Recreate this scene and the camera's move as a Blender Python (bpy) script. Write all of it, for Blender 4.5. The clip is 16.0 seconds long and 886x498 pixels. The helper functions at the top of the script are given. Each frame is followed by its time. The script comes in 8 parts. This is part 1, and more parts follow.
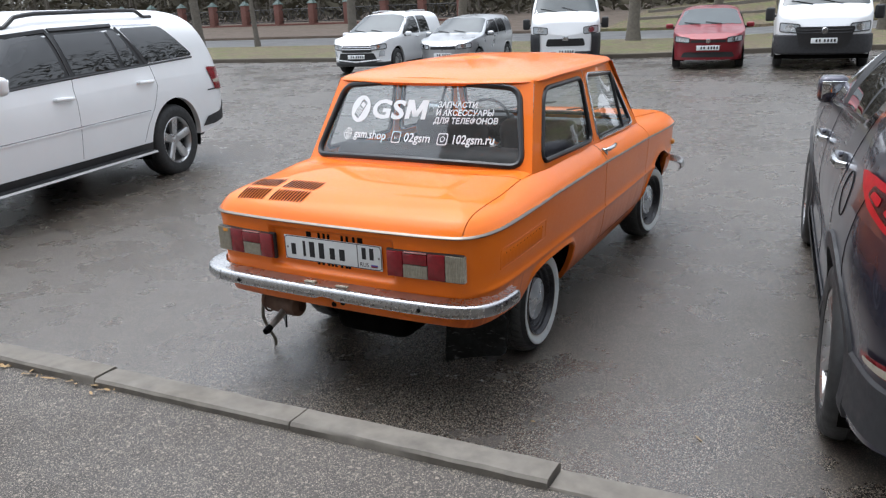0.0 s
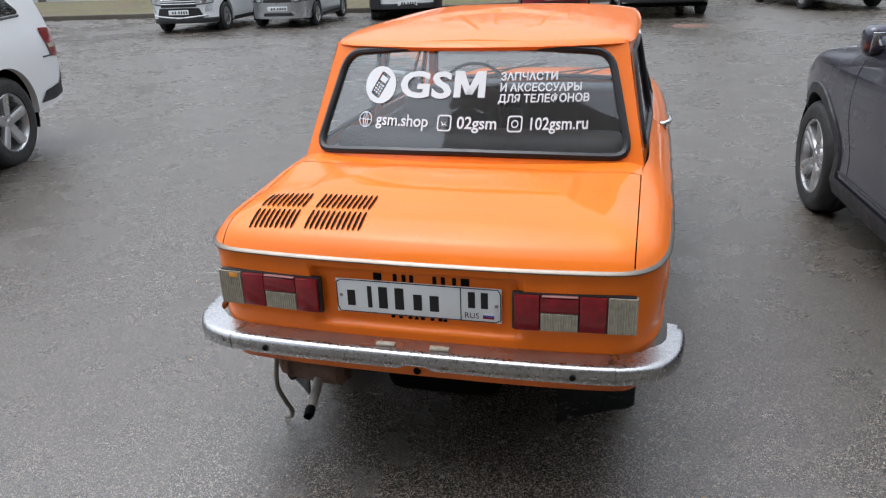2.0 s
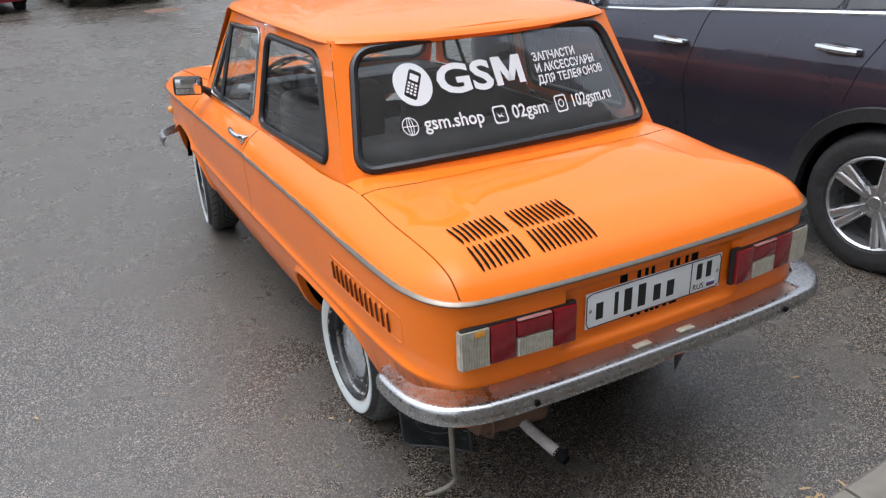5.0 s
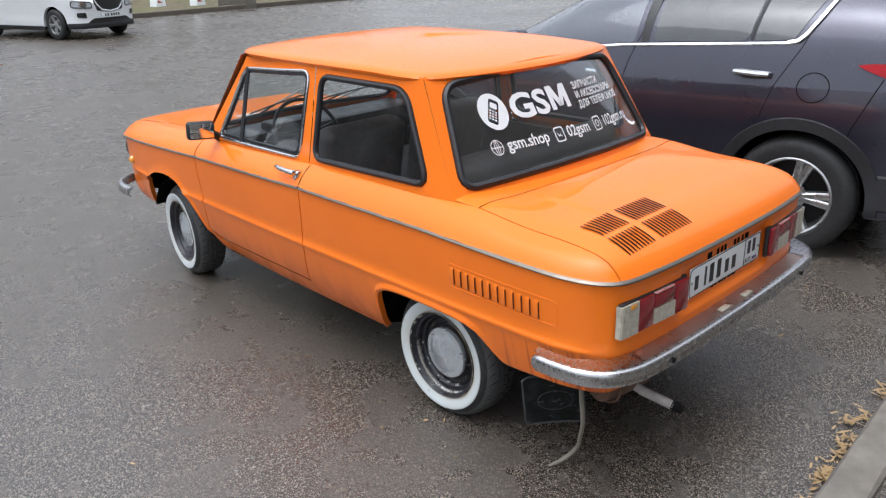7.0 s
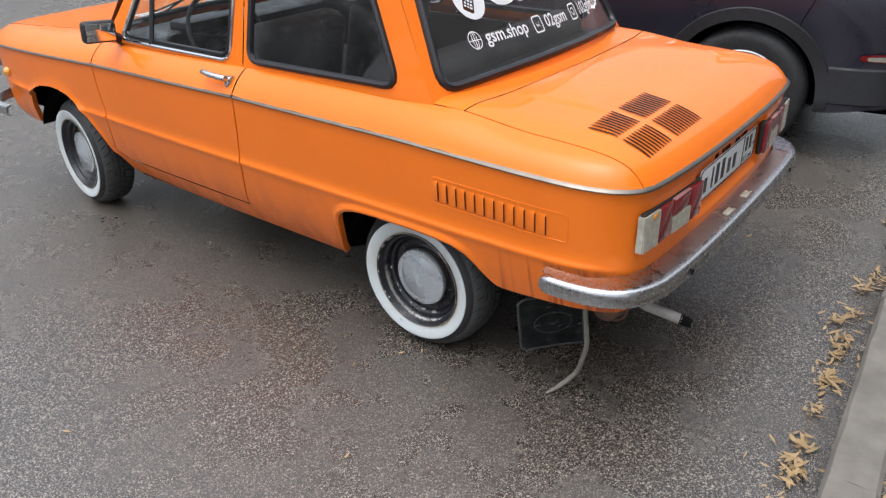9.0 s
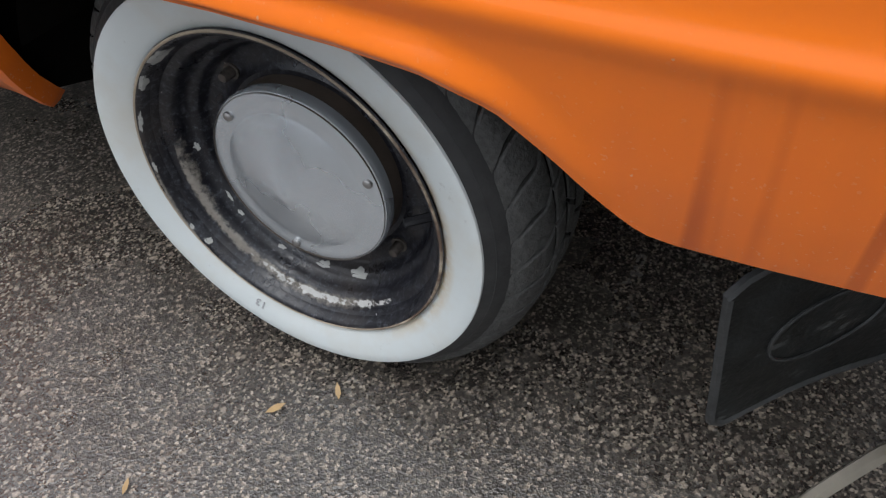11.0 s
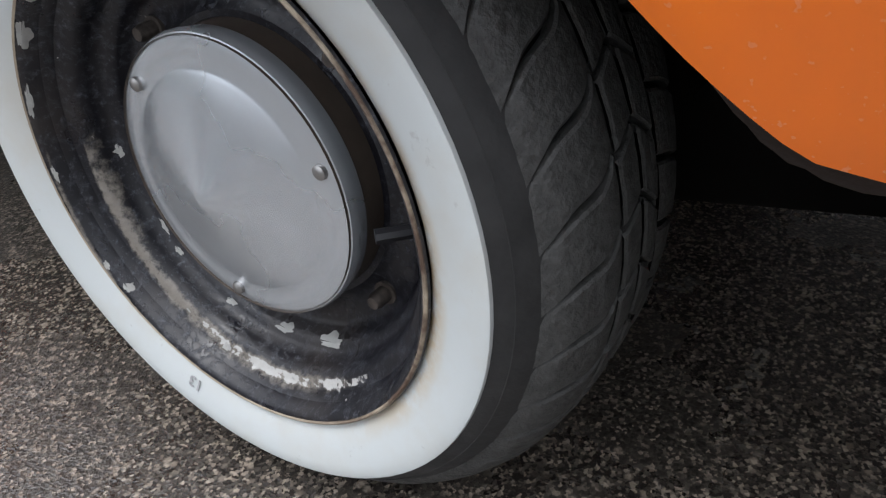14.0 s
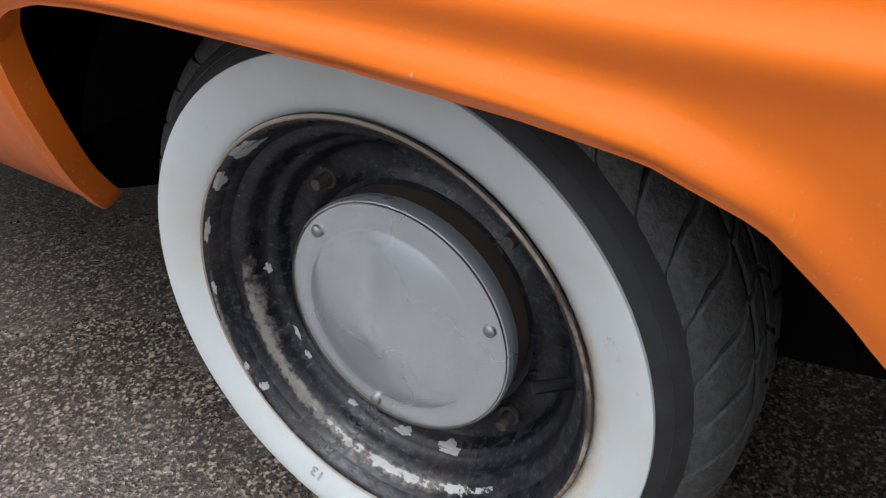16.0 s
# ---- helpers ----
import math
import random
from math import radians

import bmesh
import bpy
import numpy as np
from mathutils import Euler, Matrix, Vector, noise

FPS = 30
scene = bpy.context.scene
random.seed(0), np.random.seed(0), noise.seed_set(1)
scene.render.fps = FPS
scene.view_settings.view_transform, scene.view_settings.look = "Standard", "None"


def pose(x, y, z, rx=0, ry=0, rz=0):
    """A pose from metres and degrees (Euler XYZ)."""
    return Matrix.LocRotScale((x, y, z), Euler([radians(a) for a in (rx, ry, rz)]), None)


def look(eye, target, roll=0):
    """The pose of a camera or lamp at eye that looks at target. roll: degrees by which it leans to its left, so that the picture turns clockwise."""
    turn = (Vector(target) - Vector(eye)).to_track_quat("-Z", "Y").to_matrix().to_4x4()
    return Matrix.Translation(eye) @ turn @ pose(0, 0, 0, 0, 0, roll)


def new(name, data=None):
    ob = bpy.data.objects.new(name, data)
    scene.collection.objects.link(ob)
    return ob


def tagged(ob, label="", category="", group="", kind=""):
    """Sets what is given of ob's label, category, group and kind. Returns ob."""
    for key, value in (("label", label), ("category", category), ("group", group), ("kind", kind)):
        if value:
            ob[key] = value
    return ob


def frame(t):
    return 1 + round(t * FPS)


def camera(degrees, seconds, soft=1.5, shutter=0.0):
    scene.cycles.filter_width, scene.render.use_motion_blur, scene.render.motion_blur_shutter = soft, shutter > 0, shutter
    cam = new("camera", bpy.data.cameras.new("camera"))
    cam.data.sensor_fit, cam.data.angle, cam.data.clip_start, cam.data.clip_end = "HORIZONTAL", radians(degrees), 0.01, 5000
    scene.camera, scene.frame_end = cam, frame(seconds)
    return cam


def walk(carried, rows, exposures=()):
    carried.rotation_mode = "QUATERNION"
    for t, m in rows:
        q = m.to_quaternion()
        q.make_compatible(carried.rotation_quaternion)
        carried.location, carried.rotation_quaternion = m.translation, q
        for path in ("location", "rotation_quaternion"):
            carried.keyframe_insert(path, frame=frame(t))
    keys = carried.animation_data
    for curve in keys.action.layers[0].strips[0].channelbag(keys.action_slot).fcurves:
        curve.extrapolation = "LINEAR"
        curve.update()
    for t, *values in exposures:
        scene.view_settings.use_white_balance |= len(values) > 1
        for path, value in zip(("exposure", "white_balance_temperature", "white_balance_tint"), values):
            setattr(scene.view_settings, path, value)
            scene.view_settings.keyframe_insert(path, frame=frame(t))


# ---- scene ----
cam = camera(59.2, 16.0, 1.25)
PATH = [
    (0, (2.009, -3.424, 1.705), (1.083, -1.756, 1.103), -2.2),
    (0.5, (1.75, -3.222, 1.69), (0.898, -1.529, 1.054), -2.6),
    (1, (1.375, -3.071, 1.672), (0.611, -1.351, 0.994), -2.8),
    (1.5, (1.009, -2.955, 1.676), (0.363, -1.202, 0.963), -2.6),
    (2, (0.646, -2.863, 1.68), (0.16, -1.064, 0.955), -2.1),
    (2.5, (0.276, -2.926, 1.703), (-0.037, -1.085, 0.987), -1.7),
    (3, (-0.111, -2.883, 1.688), (-0.161, -1.026, 0.945), -0.7),
    (3.5, (-0.479, -2.82, 1.712), (-0.323, -0.98, 0.943), -0.6),
    (3.7, (-0.663, -2.789, 1.727), (-0.394, -0.967, 0.948), -0.5),
    (5.8, (-1.911, -1.957, 1.74), (-0.796, -0.502, 0.939), -2.4),
    (6, (-2.035, -1.903, 1.75), (-0.869, -0.484, 0.959), -2.1),
    (6.5, (-2.322, -1.882, 1.771), (-1.073, -0.515, 1.016), -1.8),
    (7, (-2.514, -2.005, 1.784), (-1.237, -0.648, 1.059), -1.9),
    (7.5, (-2.726, -2.098, 1.816), (-1.405, -0.784, 1.092), -1.6),
    (8, (-2.837, -2.055, 1.777), (-1.482, -0.791, 1.025), -1.3),
    (8.5, (-2.708, -1.864, 1.728), (-1.33, -0.676, 0.896), -1.3),
    (8.7, (-2.631, -1.749, 1.7), (-1.239, -0.603, 0.834), -0.9),
    (10.8, (-1.221, -0.447, 0.960), (0.024, 0.266, -0.434), -3.8),
    (11, (-1.104, -0.431, 0.777), (0.133, 0.267, -0.631), -3.3),
    (11.5, (-0.944, -0.384, 0.515), (0.361, 0.414, -0.773), -4.4),
    (12, (-0.933, -0.347, 0.492), (0.450, 0.495, -0.682), -2.9),
    (12.5, (-0.938, -0.338, 0.476), (0.465, 0.578, -0.615), -3.3),
    (13, (-0.938, -0.331, 0.478), (0.465, 0.603, -0.599), -3.4),
    (13.5, (-0.939, -0.354, 0.487), (0.465, 0.600, -0.570), -3.9),
    (14, (-0.934, -0.395, 0.513), (0.410, 0.600, -0.586), -5.7),
    (14.5, (-0.961, -0.403, 0.487), (0.379, 0.611, -0.597), -6.0),
    (15, (-0.954, -0.376, 0.494), (0.368, 0.625, -0.624), -5.6),
    (15.5, (-0.984, -0.319, 0.574), (0.414, 0.582, -0.538), -1.6),
    (16, (-1.031, -0.295, 0.655), (0.397, 0.598, -0.425), 0.5),
]
walk(cam, [(t, look(eye, target, roll)) for t, eye, target, roll in PATH],
     [(0, 1.27, 6050, 9), (1.5, 1.21, 6050, 9), (3, 1.10, 6050, 9), (8.5, 1.20, 6100, 10), (11, 1.00, 6200, 9), (12.5, 1.24, 6200, 11), (16, 1.26, 6200, 11)])

# ---- world and light: overcast spring day ----
world = bpy.data.worlds.new("overcast_sky")
world.use_nodes = True
scene.world = world
wn, wl = world.node_tree.nodes, world.node_tree.links
sky = wn.new("ShaderNodeTexSky")
sky.sky_type, sky.sun_disc = "NISHITA", False
sky.sun_elevation, sky.sun_rotation = radians(74), radians(283)
sky.air_density, sky.dust_density, sky.ozone_density = 1.0, 2.0, 1.0
grey = wn.new("ShaderNodeHueSaturation")
grey.inputs["Saturation"].default_value = 0.16
wl.new(sky.outputs[0], grey.inputs["Color"])
# a cloud cover is about three times as bright overhead as at the horizon
place = wn.new("ShaderNodeTexCoord")
split = wn.new("ShaderNodeSeparateXYZ")
wl.new(place.outputs["Generated"], split.inputs[0])
height = wn.new("ShaderNodeMapRange")
height.inputs["To Min"].default_value, height.inputs["To Max"].default_value = 0.46, 1.48
wl.new(split.outputs["Z"], height.inputs["Value"])
cover = wn.new("ShaderNodeMix")
cover.data_type, cover.blend_type = "RGBA", "MULTIPLY"
cover.inputs[0].default_value = 1.0
wl.new(grey.outputs[0], cover.inputs[6])
wl.new(height.outputs[0], cover.inputs[7])
wl.new(cover.outputs[2], wn["Background"].inputs["Color"])
wn["Background"].inputs["Strength"].default_value = 0.15
sun = new("sun", bpy.data.lights.new("sun", "SUN"))
sun.data.energy, sun.data.angle, sun.data.color = 0.45, radians(60), (1.0, 0.99, 0.97)
sun.matrix_world = look((-3.4, 0.8, 12), (0, 0, 0))


# ---- materials ----
class Nodes:
    """Small wrapper to write node materials tersely."""

    def __init__(self, name):
        self.m = bpy.data.materials.new(name)
        self.m.use_nodes = True
        self.t = self.m.node_tree
        self.b = self.t.nodes["Principled BSDF"]

    def add(self, kind, **values):
        n = self.t.nodes.new("ShaderNode" + kind)
        for k, v in values.items():
            if k in ("data_type", "blend_type", "operation", "feature", "noise_dimensions", "wave_type"):
                if k == "data_type":
                    n.data_type = v
                elif k == "blend_type":
                    n.blend_type = v
                elif k == "operation":
                    n.operation = v
                elif k == "feature":
                    n.feature = v
            else:
                n.inputs[k].default_value = v
        return n

    def link(self, a, b):
        self.t.links.new(a, b)

    def put(self, **values):
        for k, v in values.items():
            self.b.inputs[k.replace("_", " ")].default_value = v
        return self

    def coords(self):
        return self.add("TexCoord").outputs["Object"]

    def noise(self, scale, detail=4.0, rough=0.55, vec=None):
        n = self.add("TexNoise", Scale=scale, Detail=detail, Roughness=rough)
        self.link(vec or self.coords(), n.inputs["Vector"])
        return n.outputs["Fac"]

    def ramp(self, fac, *stops):
        r = self.add("ValToRGB")
        el = r.color_ramp.elements
        while len(el) < len(stops):
            el.new(0.5)
        for e, (p, c) in zip(el, stops):
            e.position = p
            e.color = (*c, 1) if isinstance(c, tuple) else (c, c, c, 1)
        self.link(fac, r.inputs[0])
        return r.outputs["Color"]

    def mix(self, fac, a, b, blend="MIX"):
        n = self.t.nodes.new("ShaderNodeMix")
        n.data_type, n.blend_type = "RGBA", blend
        for k, v in ((0, fac), (6, a), (7, b)):
            if isinstance(v, (int, float)):
                n.inputs[k].default_value = v if k == 0 else (v, v, v, 1)
            elif isinstance(v, tuple):
                n.inputs[k].default_value = (*v, 1)
            else:
                self.link(v, n.inputs[k])
        return n.outputs[2]

    def bump(self, height, strength=0.3, distance=0.01):
        n = self.add("Bump", Strength=strength, Distance=distance)
        self.link(height, n.inputs["Height"])
        self.link(n.outputs[0], self.b.inputs["Normal"])
        return n

    def color(self, c):
        self.link(c, self.b.inputs["Base Color"])
        return self

    def rough(self, c):
        self.link(c, self.b.inputs["Roughness"])
        return self


def plain(name, col, rough=0.5, metal=0.0, vary=0.12, scale=30.0, coat=0.0, bump=0.0):
    """A material with a slight mottling of colour and roughness."""
    n = Nodes(name).put(Metallic=metal, Coat_Weight=coat, Coat_Roughness=0.05)
    f = n.noise(scale)
    n.color(n.mix(f, tuple(c * (1 - vary) for c in col), tuple(min(1, c * (1 + vary)) for c in col)))
    n.rough(n.ramp(n.noise(scale * 0.4), (0.3, max(0.02, rough * 0.8)), (0.7, min(1, rough * 1.25))))
    if bump:
        n.bump(f, bump, 0.004)
    return n.m


def glass(name, tint, rough=0.02, drops=False, film=0.04, ior=1.6):
    """Thin car glass: a tinted see-through sheet with a glossy face, with dust and rain spots where asked."""
    n = Nodes(name)
    out = n.t.nodes["Material Output"]
    n.t.nodes.remove(n.b)
    clear = n.add("BsdfTransparent", Color=(*tint, 1))
    dust = n.add("BsdfDiffuse", Color=(0.40, 0.41, 0.42, 1))
    gloss = n.add("BsdfGlossy", Roughness=rough)
    gloss.inputs["Color"].default_value = (1, 1, 1, 1)
    veil = n.ramp(n.noise(7.0, 5), (0.35, film * 0.4), (0.8, film * 2.2))
    if drops:
        spots = n.add("TexVoronoi", Scale=130.0)
        n.link(n.coords(), spots.inputs["Vector"])
        dot = n.ramp(spots.outputs["Distance"], (0.12, 0.45), (0.22, 0.0))
        patch = n.ramp(n.noise(4.0, 3), (0.45, 0.0), (0.70, 1.0))
        veil = n.mix(1.0, veil, n.mix(1.0, dot, patch, "MULTIPLY"), "ADD")
    m1 = n.add("MixShader")
    n.link(veil, m1.inputs[0])
    n.link(clear.outputs[0], m1.inputs[1])
    n.link(dust.outputs[0], m1.inputs[2])
    fr = n.add("LayerWeight", Blend=0.5)
    graze = n.add("Math", operation="POWER")
    graze.inputs[1].default_value = 4.0
    n.link(fr.outputs["Facing"], graze.inputs[0])
    face = ((ior - 1) / (ior + 1)) ** 2 * 1.6
    shine = n.add("Math", operation="MULTIPLY_ADD")
    shine.inputs[1].default_value, shine.inputs[2].default_value = 0.9 - face, face
    n.link(graze.outputs[0], shine.inputs[0])
    m2 = n.add("MixShader")
    n.link(shine.outputs[0], m2.inputs[0])
    n.link(m1.outputs[0], m2.inputs[1])
    n.link(gloss.outputs[0], m2.inputs[2])
    n.link(m2.outputs[0], out.inputs[0])
    return n.m


def make_orange():
    n = Nodes("orange_paint").put(Coat_Weight=0.60, Coat_IOR=1.42, Coat_Roughness=0.03, Metallic=0.0, Specular_IOR_Level=0.12)
    big, fine = n.noise(2.5, 4), n.noise(60, 3)
    c = n.mix(n.ramp(big, (0.3, 0.0), (0.7, 1.0)), (0.79, 0.166, 0.010), (0.84, 0.184, 0.012))
    xyz = n.add("SeparateXYZ")
    n.link(n.coords(), xyz.inputs[0])
    # road dust on the lowest sheet metal, broken up by run-off streaks; its deep red also puts shade into the colour
    low = n.ramp(xyz.outputs["Z"], (0.30, 1.0), (0.60, 0.0))
    st = n.add("Mapping", Scale=(14, 14, 0.8))
    n.link(n.coords(), st.inputs["Vector"])
    streak = n.ramp(n.noise(1.0, 3, 0.5, st.outputs[0]), (0.40, 0.15), (0.62, 0.8))
    dust = n.mix(1.0, low, streak, "MULTIPLY")
    speck = n.ramp(n.noise(230, 2), (0.66, 0.0), (0.70, 0.3))
    c = n.mix(n.mix(0.52, (0, 0, 0), dust), c, (0.42, 0.105, 0.050))
    c = n.mix(n.mix(1.0, low, speck, "MULTIPLY"), c, (0.7, 0.5, 0.4))
    runs = n.add("Mapping", Scale=(0.0, 27, 0.9))
    n.link(n.coords(), runs.inputs["Vector"])
    thin = n.ramp(n.noise(1.0, 2, 0.5, runs.outputs[0]), (0.56, 0.0), (0.62, 1.0))
    below = n.ramp(xyz.outputs["Z"], (0.545, 1.0), (0.565, 0.0))
    where = n.ramp(n.noise(3.2, 2), (0.40, 0.2), (0.60, 0.7))
    quarter = n.add("MapRange", **{"From Min": -0.26, "From Max": -0.34})
    n.link(xyz.outputs["Y"], quarter.inputs["Value"])
    where = n.mix(1.0, where, quarter.outputs[0], "MULTIPLY")
    c = n.mix(n.mix(1.0, n.mix(1.0, thin, below, "MULTIPLY"), where, "MULTIPLY"), c, (0.29, 0.048, 0.012))
    chip = n.ramp(n.noise(110, 2, 0.5), (0.765, 0.0), (0.775, 0.5))
    c = n.mix(chip, c, (0.62, 0.42, 0.30))
    n.color(c)
    n.rough(n.mix(dust, n.ramp(fine, (0.3, 0.38), (0.7, 0.46)), (0.6, 0.6, 0.6)))
    n.bump(n.noise(7, 2), 0.06, 0.01)
    return n.m


def make_asphalt(name, wet_lo, wet_hi, lift, warm=1.0, relief=0.3, chip=95.0, gloss=1.0):
    """Worn asphalt: pale and dark chippings in a dark binder, with damp and dry areas."""
    n = Nodes(name).put(Specular_IOR_Level=gloss)
    wobble = n.add("TexNoise", Scale=420.0, Detail=2.0)
    n.link(n.coords(), wobble.inputs["Vector"])
    shift = n.add("VectorMath", operation="MULTIPLY_ADD")
    n.link(wobble.outputs["Color"], shift.inputs[0])
    shift.inputs[1].default_value = (0.0045, 0.0045, 0.0)
    n.link(n.coords(), shift.inputs[2])
    co = shift.outputs[0]
    stones = n.add("TexVoronoi", Scale=330.0)
    n.link(co, stones.inputs["Vector"])
    coarse = n.add("TexVoronoi", Scale=170.0)
    n.link(co, coarse.inputs["Vector"])
    big = n.noise(0.45, 5, 0.6, co)
    mid = n.noise(3.5, 6, 0.65, co)
    tone = n.add("SeparateColor")
    n.link(stones.outputs["Color"], tone.inputs[0])
    grain = n.ramp(tone.outputs[0], (0.0, (0.012, 0.011, 0.010)), (0.50, (0.040, 0.036, 0.032)), (0.74, (0.062, 0.059, 0.053)), (0.88, (0.150, 0.136, 0.120)), (1.0, (0.26, 0.235, 0.20)))
    tone2 = n.add("SeparateColor")
    n.link(coarse.outputs["Color"], tone2.inputs[0])
    pale = n.ramp(tone2.outputs[0], (0.85, 0.0), (0.93, 0.75))
    core = n.ramp(coarse.outputs["Distance"], (0.30, 1.0), (0.42, 0.0))
    c = n.mix(n.mix(1.0, pale, core, "MULTIPLY"), grain, (0.35, 0.32, 0.28))
    lump = n.add("TexVoronoi", Scale=chip)
    n.link(co, lump.inputs["Vector"])
    tone3 = n.add("SeparateColor")
    n.link(lump.outputs["Color"], tone3.inputs[0])
    face = n.ramp(lump.outputs["Distance"], (0.26, 1.0), (0.46, 0.0))
    c = n.mix(n.mix(1.0, face, n.ramp(tone3.outputs[0], (0.80, 0.0), (0.95, 0.55)), "MULTIPLY"), c, (0.33, 0.295, 0.255))
    c = n.mix(n.mix(1.0, face, n.ramp(tone3.outputs[1], (0.74, 0.0), (0.90, 0.65)), "MULTIPLY"), c, (0.018, 0.016, 0.014))
    c = n.mix(1.0, c, n.ramp(big, (0.32, 0.86 * lift), (0.68, 1.14 * lift)), "MULTIPLY")
    c = n.mix(1.0, c, n.ramp(mid, (0.3, 0.84), (0.7, 1.12)), "MULTIPLY")
    damp = n.mix(0.45, big, mid)
    soaked = n.ramp(damp, (0.42, 1.06), (0.64, 0.82))
    c = n.mix(1.0, c, soaked, "MULTIPLY")
    n.color(n.mix(1.0, c, (1.0, 0.995 * warm, 0.99 * warm * warm), "MULTIPLY"))
    n.rough(n.ramp(damp, (0.36, wet_hi), (0.50, (wet_lo + wet_hi) / 2), (0.64, wet_lo)))
    film = n.ramp(damp, (0.38, 1.0), (0.66, 0.35))
    n.bump(n.mix(1.0, film, n.mix(0.35, stones.outputs["Distance"], coarse.outputs["Distance"]), "MULTIPLY"), relief, 0.005)
    return n.m


def polar(n, toward):
    """Distance from the rear axle, and how far round towards the given side of the wheel a point lies."""
    flat = n.add("VectorMath", operation="MULTIPLY_ADD")
    n.link(n.coords(), flat.inputs[0])
    flat.inputs[1].default_value, flat.inputs[2].default_value = (0, 1, 1), (0, 0, -0.264)
    size, unit, along = n.add("VectorMath", operation="LENGTH"), n.add("VectorMath", operation="NORMALIZE"), n.add("VectorMath", operation="DOT_PRODUCT")
    n.link(flat.outputs[0], size.inputs[0])
    n.link(flat.outputs[0], unit.inputs[0])
    n.link(unit.outputs[0], along.inputs[0])
    along.inputs[1].default_value = (0, math.cos(math.radians(toward)), math.sin(math.radians(toward)))
    return size.outputs["Value"], along.outputs["Value"]


def band(n, r, at, wide):
    """1 on a ring of the given radius, falling to 0 at its edges."""
    return n.ramp(r, (at - wide, 0.0), (at - wide * 0.15, 1.0), (at + wide * 0.15, 1.0), (at + wide, 0.0))


def make_rim(name, worn=False):
    """Black paint on a steel rim, flaking to pale primer and rust, with dried mud."""
    n = Nodes(name)
    flake = n.ramp(n.noise(75, 5, 0.66), (0.72, 0.0), (0.73, 1.0))
    dirt = n.ramp(n.noise(130, 5, 0.75), (0.50, 0.0), (0.74, 1.0))
    c = n.mix(dirt, (0.005, 0.005, 0.008), (0.050, 0.054, 0.066))
    c = n.mix(n.ramp(n.noise(9, 4), (0.54, 0.0), (0.70, 0.6)), c, (0.034, 0.028, 0.025))
    c = n.mix(flake, c, (0.48, 0.47, 0.44))
    if worn:
        # mud dried along the step of the rim and on its lip, and a long strip of bared primer low down
        r, low = polar(n, -62)
        r2, base = polar(n, -94)
        rag, fray = n.noise(60, 5, 0.7), n.noise(150, 4, 0.7)
        for ring_r, wide, reach, amount in ((0.1580, 0.0085, low, 0.92), (0.1765, 0.0030, low, 0.75)):
            there = n.mix(1.0, band(n, r, ring_r, wide), n.ramp(reach, (0.15, 0.0), (0.75, 1.0)), "MULTIPLY")
            there = n.mix(1.0, there, n.ramp(n.mix(0.5, rag, fray), (0.34, 0.35), (0.60, 1.0)), "MULTIPLY")
            c = n.mix(n.ramp(there, (0.30, 0.0), (0.55, amount)), c, n.mix(fray, (0.12, 0.105, 0.085), (0.30, 0.275, 0.24)))
        strip = n.mix(1.0, band(n, r2, 0.1582, 0.0075), n.ramp(base, (0.62, 0.0), (0.93, 1.0)), "MULTIPLY")
        strip = n.mix(1.0, strip, n.ramp(n.mix(0.35, rag, fray), (0.36, 0.2), (0.58, 1.0)), "MULTIPLY")
        bare = n.ramp(strip, (0.47, 0.0), (0.50, 1.0))
        c = n.mix(bare, c, n.mix(fray, (0.36, 0.35, 0.33), (0.55, 0.55, 0.53)))
        scuff = n.ramp(n.noise(260, 4, 0.75), (0.60, 0.0), (0.70, 0.35))
        c = n.mix(scuff, c, (0.16, 0.17, 0.20))
        flake = n.mix(bare, flake, (1, 1, 1))
    n.color(c)
    n.rough(n.ramp(n.noise(30, 3), (0.3, 0.22), (0.7, 0.5)))
    n.bump(n.mix(0.6, flake, dirt), 0.35, 0.002)
    return n.m


def make_bumper():
    """Dull plated steel with vertical grime runs and scratches."""
    n = Nodes("bumper").put(Metallic=1.0)
    st = n.add("Mapping", Scale=(60, 60, 5))
    n.link(n.coords(), st.inputs["Vector"])
    runs = n.ramp(n.noise(1.0, 4, 0.6, st.outputs[0]), (0.42, 0.0), (0.68, 1.0))
    big = n.ramp(n.noise(9, 4), (0.4, 0.04), (0.7, 0.28))
    grime = n.mix(1.0, runs, big, "MULTIPLY")
    n.color(n.mix(grime, (0.48, 0.48, 0.485), (0.25, 0.24, 0.235)))
    n.rough(n.mix(grime, n.ramp(n.noise(70, 3), (0.3, 0.20), (0.7, 0.34)), (0.6, 0.6, 0.6)))
    n.bump(n.noise(20, 2), 0.02, 0.004)
    return n.m


MAT = {}


def mat(name):
    return MAT[name]


